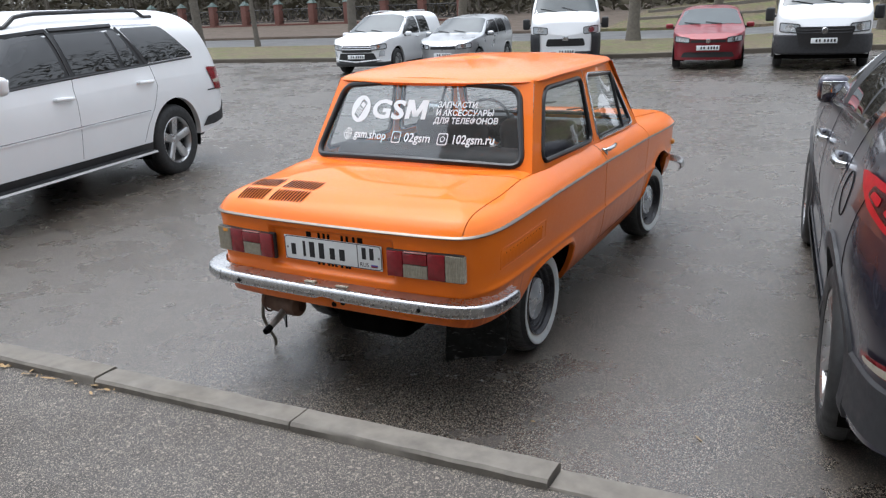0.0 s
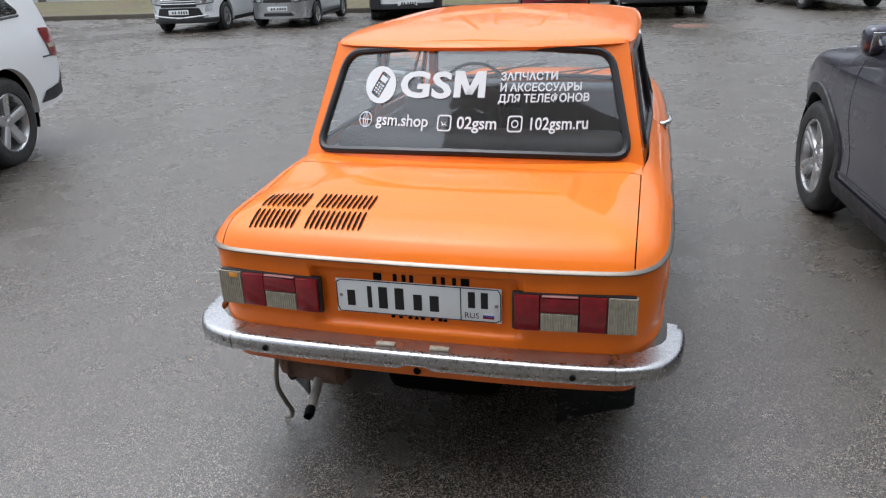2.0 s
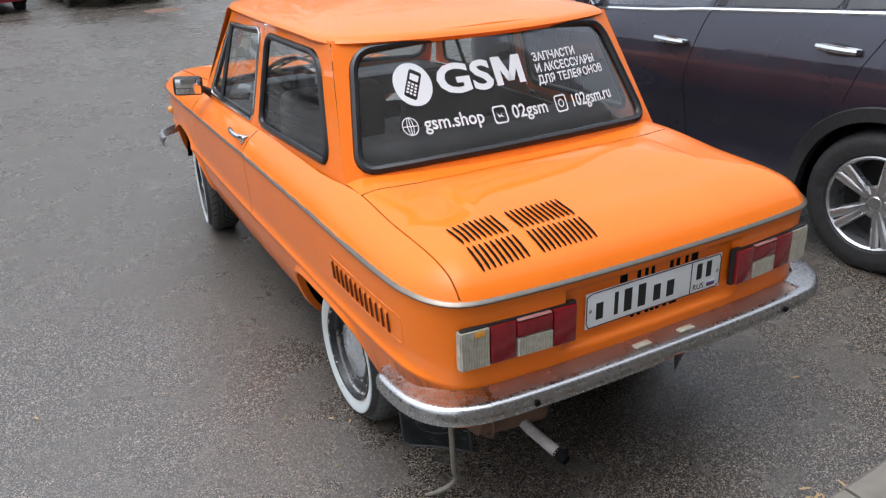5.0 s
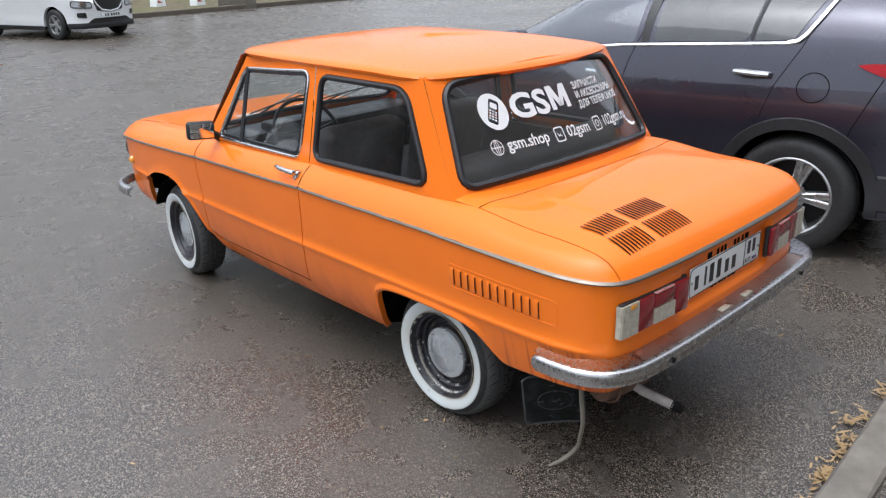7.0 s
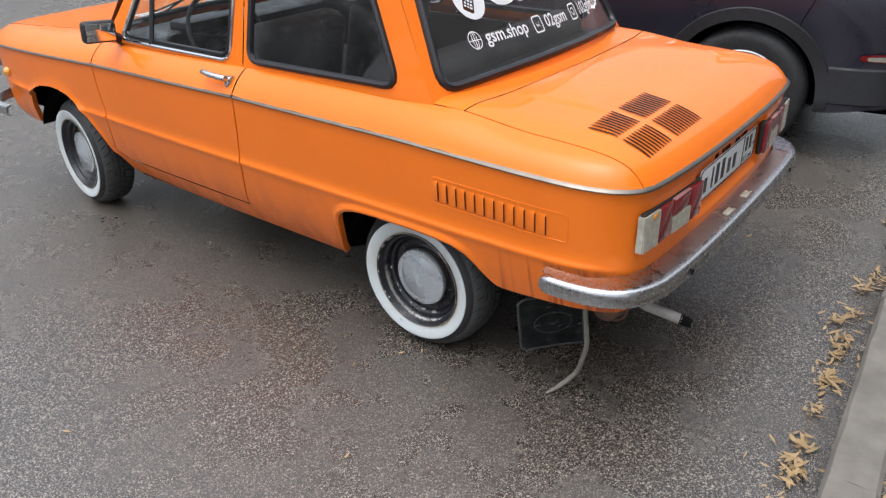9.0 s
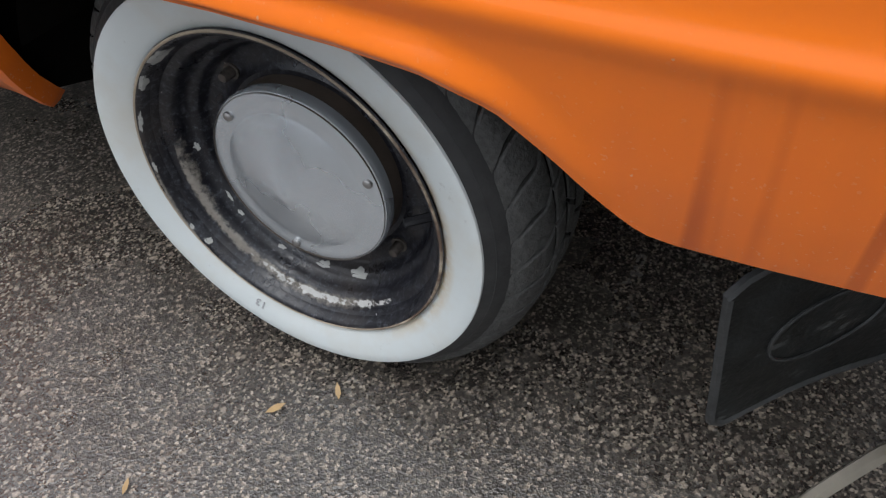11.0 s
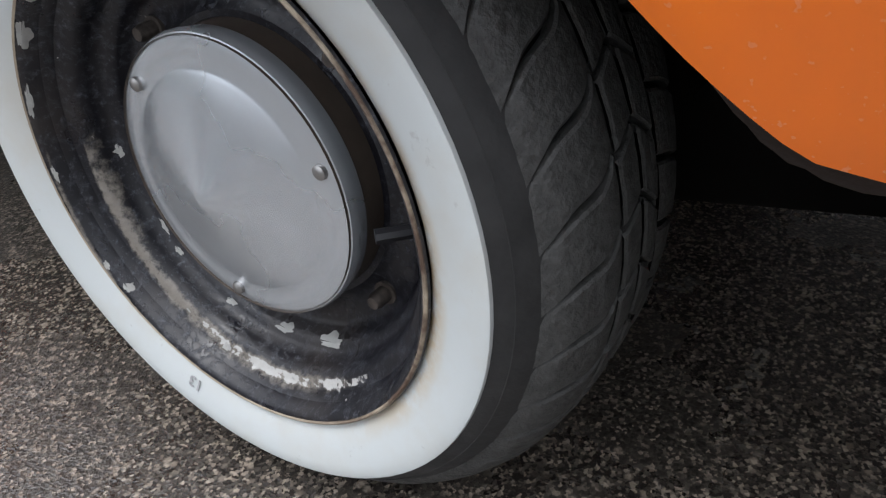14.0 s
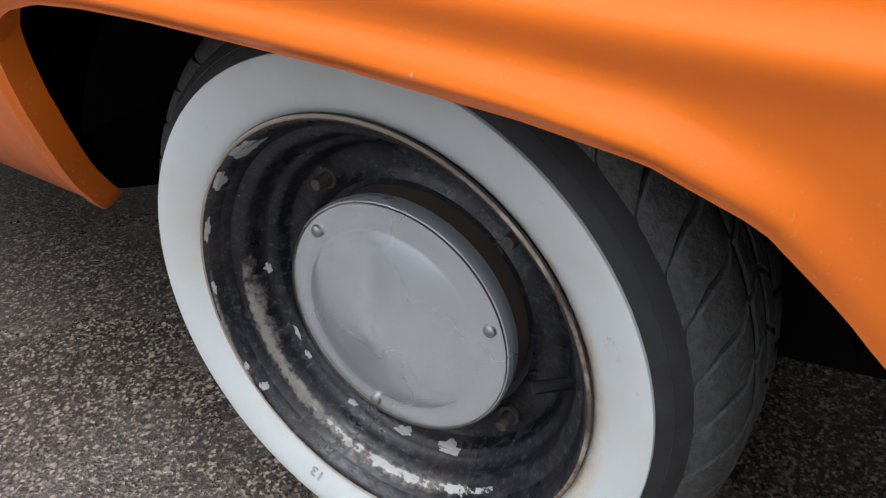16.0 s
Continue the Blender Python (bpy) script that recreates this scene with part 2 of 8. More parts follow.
MAT["orange"] = make_orange()
MAT["asphalt"] = make_asphalt("wet_asphalt", 0.18, 0.38, 1.22, 0.930, 0.42)
MAT["black_gap"] = plain("black_gap", (0.006, 0.006, 0.006), 0.8)
# near-black: the shade below the cars and in the arches is put into this colour
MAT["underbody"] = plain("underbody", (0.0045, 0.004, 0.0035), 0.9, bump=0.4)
MAT["rubber"] = plain("rubber", (0.026, 0.026, 0.026), 0.58, vary=0.6, scale=45, bump=0.4)
MAT["gasket"] = plain("gasket", (0.010, 0.010, 0.012), 0.35, vary=0.3)
def make_whitewall():
    """White rubber paint, yellowed in places, with scuffs."""
    n = Nodes("whitewall").put(Roughness=0.45)
    stain = n.ramp(n.noise(9, 5, 0.6), (0.48, 0.0), (0.74, 0.60))
    scuff = n.ramp(n.noise(55, 4, 0.7), (0.66, 0.0), (0.72, 0.45))
    c = n.mix(n.noise(6, 2), (0.525, 0.562, 0.562), (0.582, 0.614, 0.608))
    c = n.mix(stain, c, (0.50, 0.47, 0.40))
    r, behind = polar(n, 165)
    bleed = n.mix(1.0, n.ramp(r, (0.180, 1.0), (0.196, 0.0)), n.ramp(behind, (0.2, 0.08), (0.88, 1.0)), "MULTIPLY")
    bleed = n.mix(1.0, bleed, n.ramp(n.noise(40, 4, 0.65), (0.36, 0.0), (0.58, 1.0)), "MULTIPLY")
    c = n.mix(bleed, c, (0.44, 0.31, 0.14))
    n.color(n.mix(scuff, c, (0.36, 0.36, 0.35)))
    n.bump(n.noise(70, 3), 0.08, 0.003)
    return n.m


MAT["whitewall"] = make_whitewall()
MAT["rim_black"] = make_rim("rim_black")
MAT["rim_worn"] = make_rim("rim_worn", True)
MAT["hubcap"] = plain("hubcap", (0.61, 0.645, 0.675), 0.27, 0.75, vary=0.12, scale=14)
MAT["chrome"] = plain("chrome", (0.62, 0.63, 0.64), 0.12, 1.0, vary=0.06, scale=40)
MAT["bumper"] = make_bumper()
# lighter copy of slit for the flank louvres, light put into its colour
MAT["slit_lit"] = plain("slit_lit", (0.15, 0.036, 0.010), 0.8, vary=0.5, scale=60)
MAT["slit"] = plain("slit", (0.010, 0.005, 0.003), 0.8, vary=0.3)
MAT["strip_metal"] = plain("strip_metal", (0.19, 0.165, 0.14), 0.36, 1.0, vary=0.25, scale=30)
MAT["primer"] = plain("primer", (0.36, 0.36, 0.34), 0.7, vary=0.4, scale=80, bump=0.3)
MAT["bumper_film"] = plain("bumper_film", (0.40, 0.30, 0.26), 0.30, 0.9, vary=0.3, scale=14, bump=0.1)
MAT["steel"] = plain("steel", (0.35, 0.34, 0.33), 0.4, 1.0, vary=0.3)
MAT["rust"] = plain("rust", (0.13, 0.07, 0.045), 0.8, vary=0.5, scale=40, bump=0.5)
MAT["white_print"] = plain("white_print", (0.66, 0.67, 0.68), 0.5, vary=0.05)
MAT["plate_white"] = plain("plate_white", (0.74, 0.76, 0.76), 0.35, vary=0.04)
MAT["plate_black"] = plain("plate_black", (0.01, 0.01, 0.012), 0.4)
MAT["lamp_red"] = plain("lamp_red", (0.20, 0.006, 0.012), 0.2, coat=0.6, vary=0.5, scale=45)
MAT["lamp_ruby"] = plain("lamp_ruby", (0.34, 0.006, 0.012), 0.35, vary=0.3, scale=30)
MAT["lamp_dark"] = plain("lamp_dark", (0.03, 0.003, 0.004), 0.25, coat=0.3, vary=0.3)
MAT["lamp_clear"] = plain("lamp_clear", (0.39, 0.36, 0.29), 0.22, coat=0.5, vary=0.45, scale=50)
MAT["lamp_amber"] = plain("lamp_amber", (0.75, 0.30, 0.02), 0.2, coat=1.0)
MAT["seat"] = plain("seat", (0.055, 0.053, 0.054), 0.65, vary=0.3, scale=60, bump=0.3)
MAT["trim_black"] = plain("trim_black", (0.014, 0.014, 0.015), 0.45, vary=0.3)
MAT["back_glass"] = glass("back_glass", (0.90, 0.93, 0.94), drops=True, film=0.03, ior=1.6)
MAT["car_glass"] = glass("car_glass", (0.92, 0.95, 0.95), drops=True, film=0.018, ior=1.5)
MAT["dark_glass"] = glass("dark_glass", (0.05, 0.06, 0.062), film=0.03)
MAT["concrete"] = plain("concrete", (0.145, 0.129, 0.108), 0.75, vary=0.5, scale=14, bump=0.5)
MAT["white_paint"] = plain("white_paint", (0.76, 0.77, 0.775), 0.35, vary=0.05, scale=3, coat=0.35)
MAT["dark_paint"] = plain("dark_paint", (0.040, 0.039, 0.058), 0.28, 0.5, vary=0.15, scale=4, coat=0.7)
MAT["red_paint"] = plain("red_paint", (0.19, 0.008, 0.015), 0.35, 0.2, vary=0.1, scale=4, coat=0.35)
MAT["silver_paint"] = plain("silver_paint", (0.42, 0.43, 0.44), 0.3, 0.7, vary=0.08, scale=4, coat=0.5)
MAT["grey_plastic"] = plain("grey_plastic", (0.019, 0.019, 0.021), 0.6, vary=0.25, scale=50, bump=0.2)
MAT["alloy"] = plain("alloy", (0.50, 0.50, 0.50), 0.3, 0.9, vary=0.1)
MAT["headlamp"] = plain("headlamp", (0.50, 0.53, 0.55), 0.12, 0.3, coat=1.0, vary=0.3, scale=30)
def make_grass():
    """Thin spring grass over brown soil and old leaves."""
    n = Nodes("grass")
    patch = n.ramp(n.noise(0.9, 5, 0.65), (0.44, 0.0), (0.66, 1.0))
    blade = n.noise(14, 4)
    c = n.mix(blade, (0.050, 0.072, 0.016), (0.125, 0.140, 0.036))
    c = n.mix(patch, n.mix(blade, (0.060, 0.045, 0.028), (0.15, 0.115, 0.070)), c)
    fallen = n.ramp(n.noise(42, 2, 0.6), (0.60, 0.0), (0.66, 0.85))
    c = n.mix(fallen, c, n.mix(n.noise(3.0, 2), (0.20, 0.115, 0.055), (0.30, 0.22, 0.11)))
    tufts = n.ramp(n.noise(5.0, 4, 0.7), (0.35, 0.55), (0.65, 1.25))
    n.color(n.mix(1.0, c, tufts, "MULTIPLY"))
    n.put(Roughness=0.95)
    n.bump(blade, 0.8, 0.03)
    return n.m


MAT["grass"] = make_grass()


# ---- mesh helpers ----
def part(name, bm, material, parent=None, label="", sharp=38):
    me = bpy.data.meshes.new(name)
    bmesh.ops.recalc_face_normals(bm, faces=bm.faces) if len(bm.faces) < 60000 else None
    bm.to_mesh(me)
    bm.free()
    mats = material if isinstance(material, (list, tuple)) else [material]
    for m in mats:
        me.materials.append(mat(m))
    me.polygons.foreach_set("use_smooth", [True] * len(me.polygons))
    me.set_sharp_from_angle(angle=radians(sharp))
    ob = new(name, me)
    if parent is not None:
        ob.parent = parent
    if label:
        tagged(ob, label)
    return ob


def thing(name, label, category, m=None, group="", kind=""):
    ob = new(name)
    ob.empty_display_size = 0.2
    if m is not None:
        ob.matrix_world = m
    return tagged(ob, label, category, group, kind)


def grid(bm, rows, close_u=False, close_v=False, merge=True):
    """Quads over a table of points."""
    vs = [[bm.verts.new(p) for p in r] for r in rows]
    nr, nc = len(vs), len(vs[0])
    for i in range(nr if close_v else nr - 1):
        for j in range(nc if close_u else nc - 1):
            q = (vs[i][j], vs[i][(j + 1) % nc], vs[(i + 1) % nr][(j + 1) % nc], vs[(i + 1) % nr][j])
            bm.faces.new(q)
    if merge:
        bmesh.ops.remove_doubles(bm, verts=[v for r in vs for v in r], dist=1e-4)
    return vs


def box(bm, c, s, bevel=0.0, m=None, seg=2):
    r = bmesh.ops.create_cube(bm, size=1.0)
    vs = r["verts"]
    bmesh.ops.scale(bm, vec=s, verts=vs)
    if bevel:
        e = list({e for v in vs for e in v.link_edges})
        vs = list({v for v in vs} | set())
        out = bmesh.ops.bevel(bm, geom=vs + e, offset=bevel, segments=seg, affect="EDGES", profile=0.5)
        vs = list({v for f in out["faces"] for v in f.verts})
        isl = set(vs)
        todo = list(vs)
        while todo:
            v = todo.pop()
            for ed in v.link_edges:
                o = ed.other_vert(v)
                if o not in isl:
                    isl.add(o)
                    todo.append(o)
        vs = list(isl)
    if m is not None:
        bmesh.ops.transform(bm, matrix=m, verts=vs)
    bmesh.ops.translate(bm, vec=c, verts=vs)
    return vs


def tube(bm, path, r, seg=8, closed=False, caps=True):
    """A round bar along a path; r is one radius or one for each point."""
    path = [Vector(p) for p in path]
    n = len(path)
    rs = r if isinstance(r, (list, tuple)) else [r] * n
    up = None
    rows = []
    for i, p in enumerate(path):
        a = path[(i - 1) % n] if closed or i else p
        b = path[(i + 1) % n] if closed or i < n - 1 else p
        d = (b - a).normalized()
        if up is None:
            up = Vector((0, 0, 1)) if abs(d.z) < 0.9 else Vector((1, 0, 0))
        side = d.cross(up).normalized()
        up = side.cross(d).normalized()
        rows.append([p + rs[i] * (side * math.cos(k * math.tau / seg) + up * math.sin(k * math.tau / seg)) for k in range(seg)])
    vs = grid(bm, rows, close_u=True, close_v=closed, merge=False)
    if caps and not closed:
        bm.faces.new(vs[0])
        bm.faces.new(vs[-1])
    return vs


def lathe(bm, profile, seg=48, m=None, close=False):
    """Profile of (r, x) turned round the x axis."""
    rows = [[(x, r * math.cos(k * math.tau / seg), r * math.sin(k * math.tau / seg)) for k in range(seg)] for r, x in profile]
    vs = grid(bm, rows, close_u=True, close_v=close, merge=False)
    allv = [v for r in vs for v in r]
    bmesh.ops.remove_doubles(bm, verts=allv, dist=1e-5)
    allv = [v for v in allv if v.is_valid]
    if m is not None:
        bmesh.ops.transform(bm, matrix=m, verts=allv)
    return allv


def prism(bm, poly, thick, m):
    """A flat outline of (u, v) made thick along its normal, laid by m."""
    a = [bm.verts.new(m @ Vector((u, v, 0))) for u, v in poly]
    b = [bm.verts.new(m @ Vector((u, v, thick))) for u, v in poly]
    bm.faces.new(a[::-1])
    bm.faces.new(b)
    n = len(poly)
    for i in range(n):
        bm.faces.new((a[i], a[(i + 1) % n], b[(i + 1) % n], b[i]))


def spline(pts, n):
    """n points at even steps along a Catmull-Rom curve through pts."""
    P = [np.array(p, float) for p in pts]
    P = [2 * P[0] - P[1]] + P + [2 * P[-1] - P[-2]]
    out = []
    for i in range(1, len(P) - 2):
        for t in np.linspace(0, 1, 24, endpoint=False):
            a, b, c, d = P[i - 1:i + 3]
            out.append(0.5 * (2 * b + (c - a) * t + (2 * a - 5 * b + 4 * c - d) * t * t + (3 * b - a - 3 * c + d) * t ** 3))
    out.append(P[-2])
    out = np.array(out)
    s = np.r_[0, np.cumsum(np.linalg.norm(np.diff(out, axis=0), axis=1))]
    q = np.linspace(0, s[-1], n)
    return np.stack([np.interp(q, s, out[:, k]) for k in range(out.shape[1])], 1)


def lin(x, pts):
    """Broken line through (x, y) pairs in rising x."""
    return float(np.interp(x, [p[0] for p in pts], [p[1] for p in pts]))


def step(a, b, x):
    t = min(1.0, max(0.0, (x - a) / (b - a)))
    return t * t * (3 - 2 * t)


def rounded(poly, r, n=6):
    """A polygon with its corners rounded; r is one radius or one for each corner."""
    out = []
    k = len(poly)
    for i in range(k):
        p, a, b = (Vector(poly[j % k]) for j in (i, i - 1, i + 1))
        ri = r[i] if isinstance(r, (list, tuple)) else r
        u, v = (a - p).normalized(), (b - p).normalized()
        cut = min(ri, (a - p).length * 0.48, (b - p).length * 0.48)
        s, e = p + u * cut, p + v * cut
        for j in range(n + 1):
            t = j / n
            out.append(tuple(s * (1 - t) ** 2 + p * 2 * t * (1 - t) + e * t * t))
    return out


def resample(poly, n, closed=True):
    P = np.array([list(p) for p in poly] + ([list(poly[0])] if closed else []), float)
    s = np.r_[0, np.cumsum(np.linalg.norm(np.diff(P, axis=0), axis=1))]
    q = np.linspace(0, s[-1], n, endpoint=not closed)
    return [tuple(np.interp(q, s, P[:, k])[i] for k in range(P.shape[1])) for i in range(n)]


def ring(bm, outer, inner, f, layers=5):
    """A flat frame between two outlines, pushed onto a surface by f. The outer outline is met by rays from the inner's middle."""
    c = Vector((sum(p[0] for p in inner) / len(inner), sum(p[1] for p in inner) / len(inner)))
    rows = [[] for _ in range(layers + 1)]
    for p in inner:
        p = Vector(p)
        d = (p - c).normalized()
        best = None
        for i in range(len(outer)):
            a, b = Vector(outer[i]), Vector(outer[(i + 1) % len(outer)])
            e = b - a
            den = d.x * e.y - d.y * e.x
            if abs(den) < 1e-9:
                continue
            w = a - c
            t = (w.x * e.y - w.y * e.x) / den
            u = (w.x * d.y - w.y * d.x) / den
            if t > 0 and -1e-6 <= u <= 1 + 1e-6 and (best is None or t < best):
                best = t
        o = c + d * (best or (p - c).length)
        for k in range(layers + 1):
            q = p.lerp(o, k / layers)
            rows[k].append(f(q.x, q.y))
    # corners of the outer outline are kept
    for oc in outer:
        j = min(range(len(inner)), key=lambda i: (Vector(f(*oc)) - Vector(rows[-1][i])).length)
        rows[-1][j] = f(*oc)
    grid(bm, rows, close_u=True, merge=False)


def pane(bm, outline, f, n=10):
    """A sheet over an outline, pushed onto a surface by f."""
    c = (sum(p[0] for p in outline) / len(outline), sum(p[1] for p in outline) / len(outline))
    rows = [[f(c[0] + (p[0] - c[0]) * k / n, c[1] + (p[1] - c[1]) * k / n) for p in outline] for k in range(1, n + 1)]
    vs = grid(bm, rows, close_u=True, merge=False)
    m = bm.verts.new(f(*c))
    for j in range(len(outline)):
        bm.faces.new((vs[0][j], vs[0][(j + 1) % len(outline)], m))


def text_mesh(body, size, extrude=0.0, spacing=1.0, bold=0.0):
    """A text as a bmesh in its own xy plane, from the built-in font, with its width."""
    cu = bpy.data.curves.new("lettering", "FONT")
    cu.body, cu.size, cu.extrude, cu.space_character, cu.offset = body, size, extrude, spacing, bold
    cu.resolution_u = 3
    ob = bpy.data.objects.new("lettering", cu)
    scene.collection.objects.link(ob)
    bpy.context.view_layer.update()
    me = bpy.data.meshes.new_from_object(ob.evaluated_get(bpy.context.evaluated_depsgraph_get()))
    bpy.data.objects.remove(ob)
    bpy.data.curves.remove(cu)
    bm = bmesh.new()
    bm.from_mesh(me)
    bpy.data.meshes.remove(me)
    return bm


def ground_z(x, y):
    """The yard falls gently away from the parked car towards the street."""
    return -0.012 * max(0.0, min(y, 26) - 4.0) * step(-2.0, 6.0, -x)

MAT["pavement"] = make_asphalt("dry_footpath", 0.45, 0.75, 1.20, 0.935, 0.5, 60.0, 0.5)
MAT["flag_blue"] = plain("flag_blue", (0.03, 0.06, 0.35), 0.4)
MAT["pipe_white"] = plain("pipe_white", (0.36, 0.325, 0.30), 0.7, vary=0.5, scale=35, bump=0.4)
def make_flap():
    """Black rubber with pale scratches and smeared dirt."""
    n = Nodes("flap")
    warp = n.add("Mapping", Scale=(30, 30, 90))
    n.link(n.coords(), warp.inputs["Vector"])
    scratch = n.ramp(n.noise(1.0, 3, 0.6, warp.outputs[0]), (0.60, 0.0), (0.66, 1.0))
    where = n.ramp(n.noise(16, 3), (0.45, 0.0), (0.62, 0.8))
    smear = n.ramp(n.noise(25, 5, 0.7), (0.42, 0.0), (0.72, 1.0))
    c = n.mix(smear, (0.005, 0.006, 0.006), (0.018, 0.020, 0.020))
    n.color(n.mix(n.mix(1.0, scratch, where, "MULTIPLY"), c, (0.11, 0.115, 0.112)))
    n.rough(n.mix(smear, (0.28, 0.28, 0.28), (0.6, 0.6, 0.6)))
    n.bump(n.noise(30, 4, 0.6), 0.5, 0.006)
    return n.m


MAT["flap"] = make_flap()
MAT["flap_worn"] = plain("flap_worn", (0.028, 0.029, 0.029), 0.6, vary=0.6, scale=60, bump=0.5)
MAT["strap"] = plain("strap", (0.19, 0.17, 0.135), 0.7, vary=0.3)
MAT["mirror"] = plain("mirror", (0.8, 0.82, 0.83), 0.03, 1.0, vary=0.01)
MAT["tread"] = plain("tread", (0.050, 0.050, 0.048), 0.50, vary=0.7, scale=170, bump=0.55)
MAT["nut"] = plain("nut", (0.10, 0.085, 0.075), 0.5, 0.6, vary=0.9, scale=190)
MAT["screen_glass"] = plain("screen_glass", (0.05, 0.06, 0.062), 0.08, vary=0.3, scale=2)
MAT["kerb_brown"] = plain("kerb_brown", (0.10, 0.085, 0.065), 0.9, vary=0.4, scale=4, bump=0.5)
MAT["road"] = plain("road", (0.10, 0.10, 0.10), 0.35, vary=0.2, scale=2)
MAT["litter"] = plain("litter", (0.075, 0.054, 0.038), 0.95, vary=0.5, scale=3, bump=0.8)
MAT["brick"] = plain("brick", (0.15, 0.065, 0.05), 0.85, vary=0.35, scale=12, bump=0.4)
MAT["cap_green"] = plain("cap_green", (0.06, 0.09, 0.08), 0.6, vary=0.2)
MAT["bark"] = plain("bark", (0.12, 0.105, 0.085), 0.9, vary=0.5, scale=9, bump=0.8)
MAT["undergrowth"] = plain("undergrowth", (0.060, 0.052, 0.032), 0.95, vary=0.6, scale=0.35)
MAT["stripe_red"] = plain("stripe_red", (0.35, 0.04, 0.035), 0.6, vary=0.4)
MAT["house_wall"] = plain("house_wall", (0.36, 0.29, 0.16), 0.85, vary=0.15, scale=2)
MAT["dry_leaf"] = plain("dry_leaf", (0.33, 0.22, 0.105), 0.8, vary=0.5, scale=30)
def make_bead():
    """Edge of the white band against the rim: cream, with brown rust along it in places."""
    n = Nodes("cream").put(Roughness=0.7)
    c = n.mix(n.noise(60, 4), (0.28, 0.22, 0.15), (0.46, 0.40, 0.31))
    r, behind = polar(n, 175)
    rusty = n.mix(1.0, n.ramp(n.noise(16, 5, 0.7), (0.36, 0.0), (0.52, 0.95)), n.ramp(behind, (0.15, 0.25), (0.75, 1.0)), "MULTIPLY")
    n.color(n.mix(rusty, c, (0.070, 0.040, 0.026)))
    n.bump(n.noise(90, 3), 0.3, 0.002)
    return n.m


MAT["cream"] = make_bead()
MAT["drum_brown"] = plain("drum_brown", (0.085, 0.066, 0.052), 0.45, 0.35, vary=0.5, scale=30, bump=0.3)
MAT["mark"] = plain("mark", (0.33, 0.335, 0.34), 0.6)
MAT["mud"] = plain("mud", (0.018, 0.011, 0.008), 0.9, vary=0.6, scale=45, bump=0.7)
MAT["lamp_pale"] = plain("lamp_pale", (0.48, 0.24, 0.23), 0.2, coat=0.6, vary=0.35, scale=40)
MAT["plaster_wall"] = plain("plaster_wall", (0.20, 0.18, 0.155), 0.9, vary=0.2, scale=1.2, bump=0.2)
# near-black underbody, matt rubber and cavities hardly shine
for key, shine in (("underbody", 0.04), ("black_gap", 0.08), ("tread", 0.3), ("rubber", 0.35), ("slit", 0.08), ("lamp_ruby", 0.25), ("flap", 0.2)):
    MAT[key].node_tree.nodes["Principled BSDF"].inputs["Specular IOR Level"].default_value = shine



# ---- ground ----
def build_ground():
    bm = bmesh.new()
    ys = list(np.arange(-1.36, 22.0, 0.8)) + [24, 28, 34, 40, 60, 120, 400]
    xs = [-400, -120, -60, -40] + list(np.arange(-30, 31, 1.5)) + [40, 60, 120, 400]
    grid(bm, [[(x, y if y > -1.3 else -1.45 + 0.062 * max(-9.5, min(8.5, x + 0.9)), ground_z(x, y)) for x in xs] for y in ys], merge=False)
    tagged(part("ground", bm, "asphalt"), "wet dark asphalt of a car park", "ground", kind="structure")
    bm = bmesh.new()
    grid(bm, [[(x, -1.505 + 0.062 * max(-9.5, min(8.5, x + 0.9)) + y, 0.205) for x in xs] for y in (0.004, -1, -3, -8, -30, -400)], merge=False)
    tagged(part("pavement", bm, "pavement"), "worn asphalt footpath with loose grit beside the kerb", "pavement", kind="structure")


# ---- the orange saloon ----
OUT = spline([(0.0, 2.97), (0.3, 2.957), (0.5, 2.928), (0.615, 2.878), (0.668, 2.79), (0.696, 2.6), (0.717, 2.3), (0.735, 1.8), (0.746, 1.2), (0.749, 0.7),
              (0.749, 0.2), (0.748, -0.3), (0.741, -0.55), (0.725, -0.67), (0.69, -0.755), (0.63, -0.805), (0.52, -0.824), (0.3, -0.838), (0.0, -0.843)], 700)
OUT_S = np.r_[0, np.cumsum(np.linalg.norm(np.diff(OUT, axis=0), axis=1))]
_t = np.gradient(OUT, axis=0)
OUT_N = np.stack([_t[:, 1], -_t[:, 0]], 1) / np.linalg.norm(_t, axis=1)[:, None]  # inward
TRIM_Z = [(-0.85, 0.806), (-0.6, 0.812), (0.0, 0.826), (0.77, 0.827), (1.7, 0.806), (2.78, 0.752), (3.0, 0.745)]
SIDE = [(0.24, 0.140), (0.27, 0.116), (0.30, 0.096), (0.33, 0.080), (0.36, 0.066), (0.40, 0.050), (0.45, 0.036), (0.50, 0.025), (0.53, 0.019), (0.540, 0.0165), (0.548, 0.0135), (0.554, 0.0105), (0.559, 0.0085), (0.564, 0.0080), (0.569, 0.0095), (0.574, 0.0125),
        (0.580, 0.0145), (0.590, 0.0158), (0.605, 0.0155), (0.64, 0.012), (0.72, 0.006), (0.80, 0.003), (0.83, 0.0)]
REAR = [(0.24, 0.14), (0.38, 0.050), (0.40, 0.036), (0.44, 0.025), (0.50, 0.020), (0.55, 0.016), (0.62, 0.013), (0.77, 0.008), (0.795, 0.004), (0.83, 0.0)]
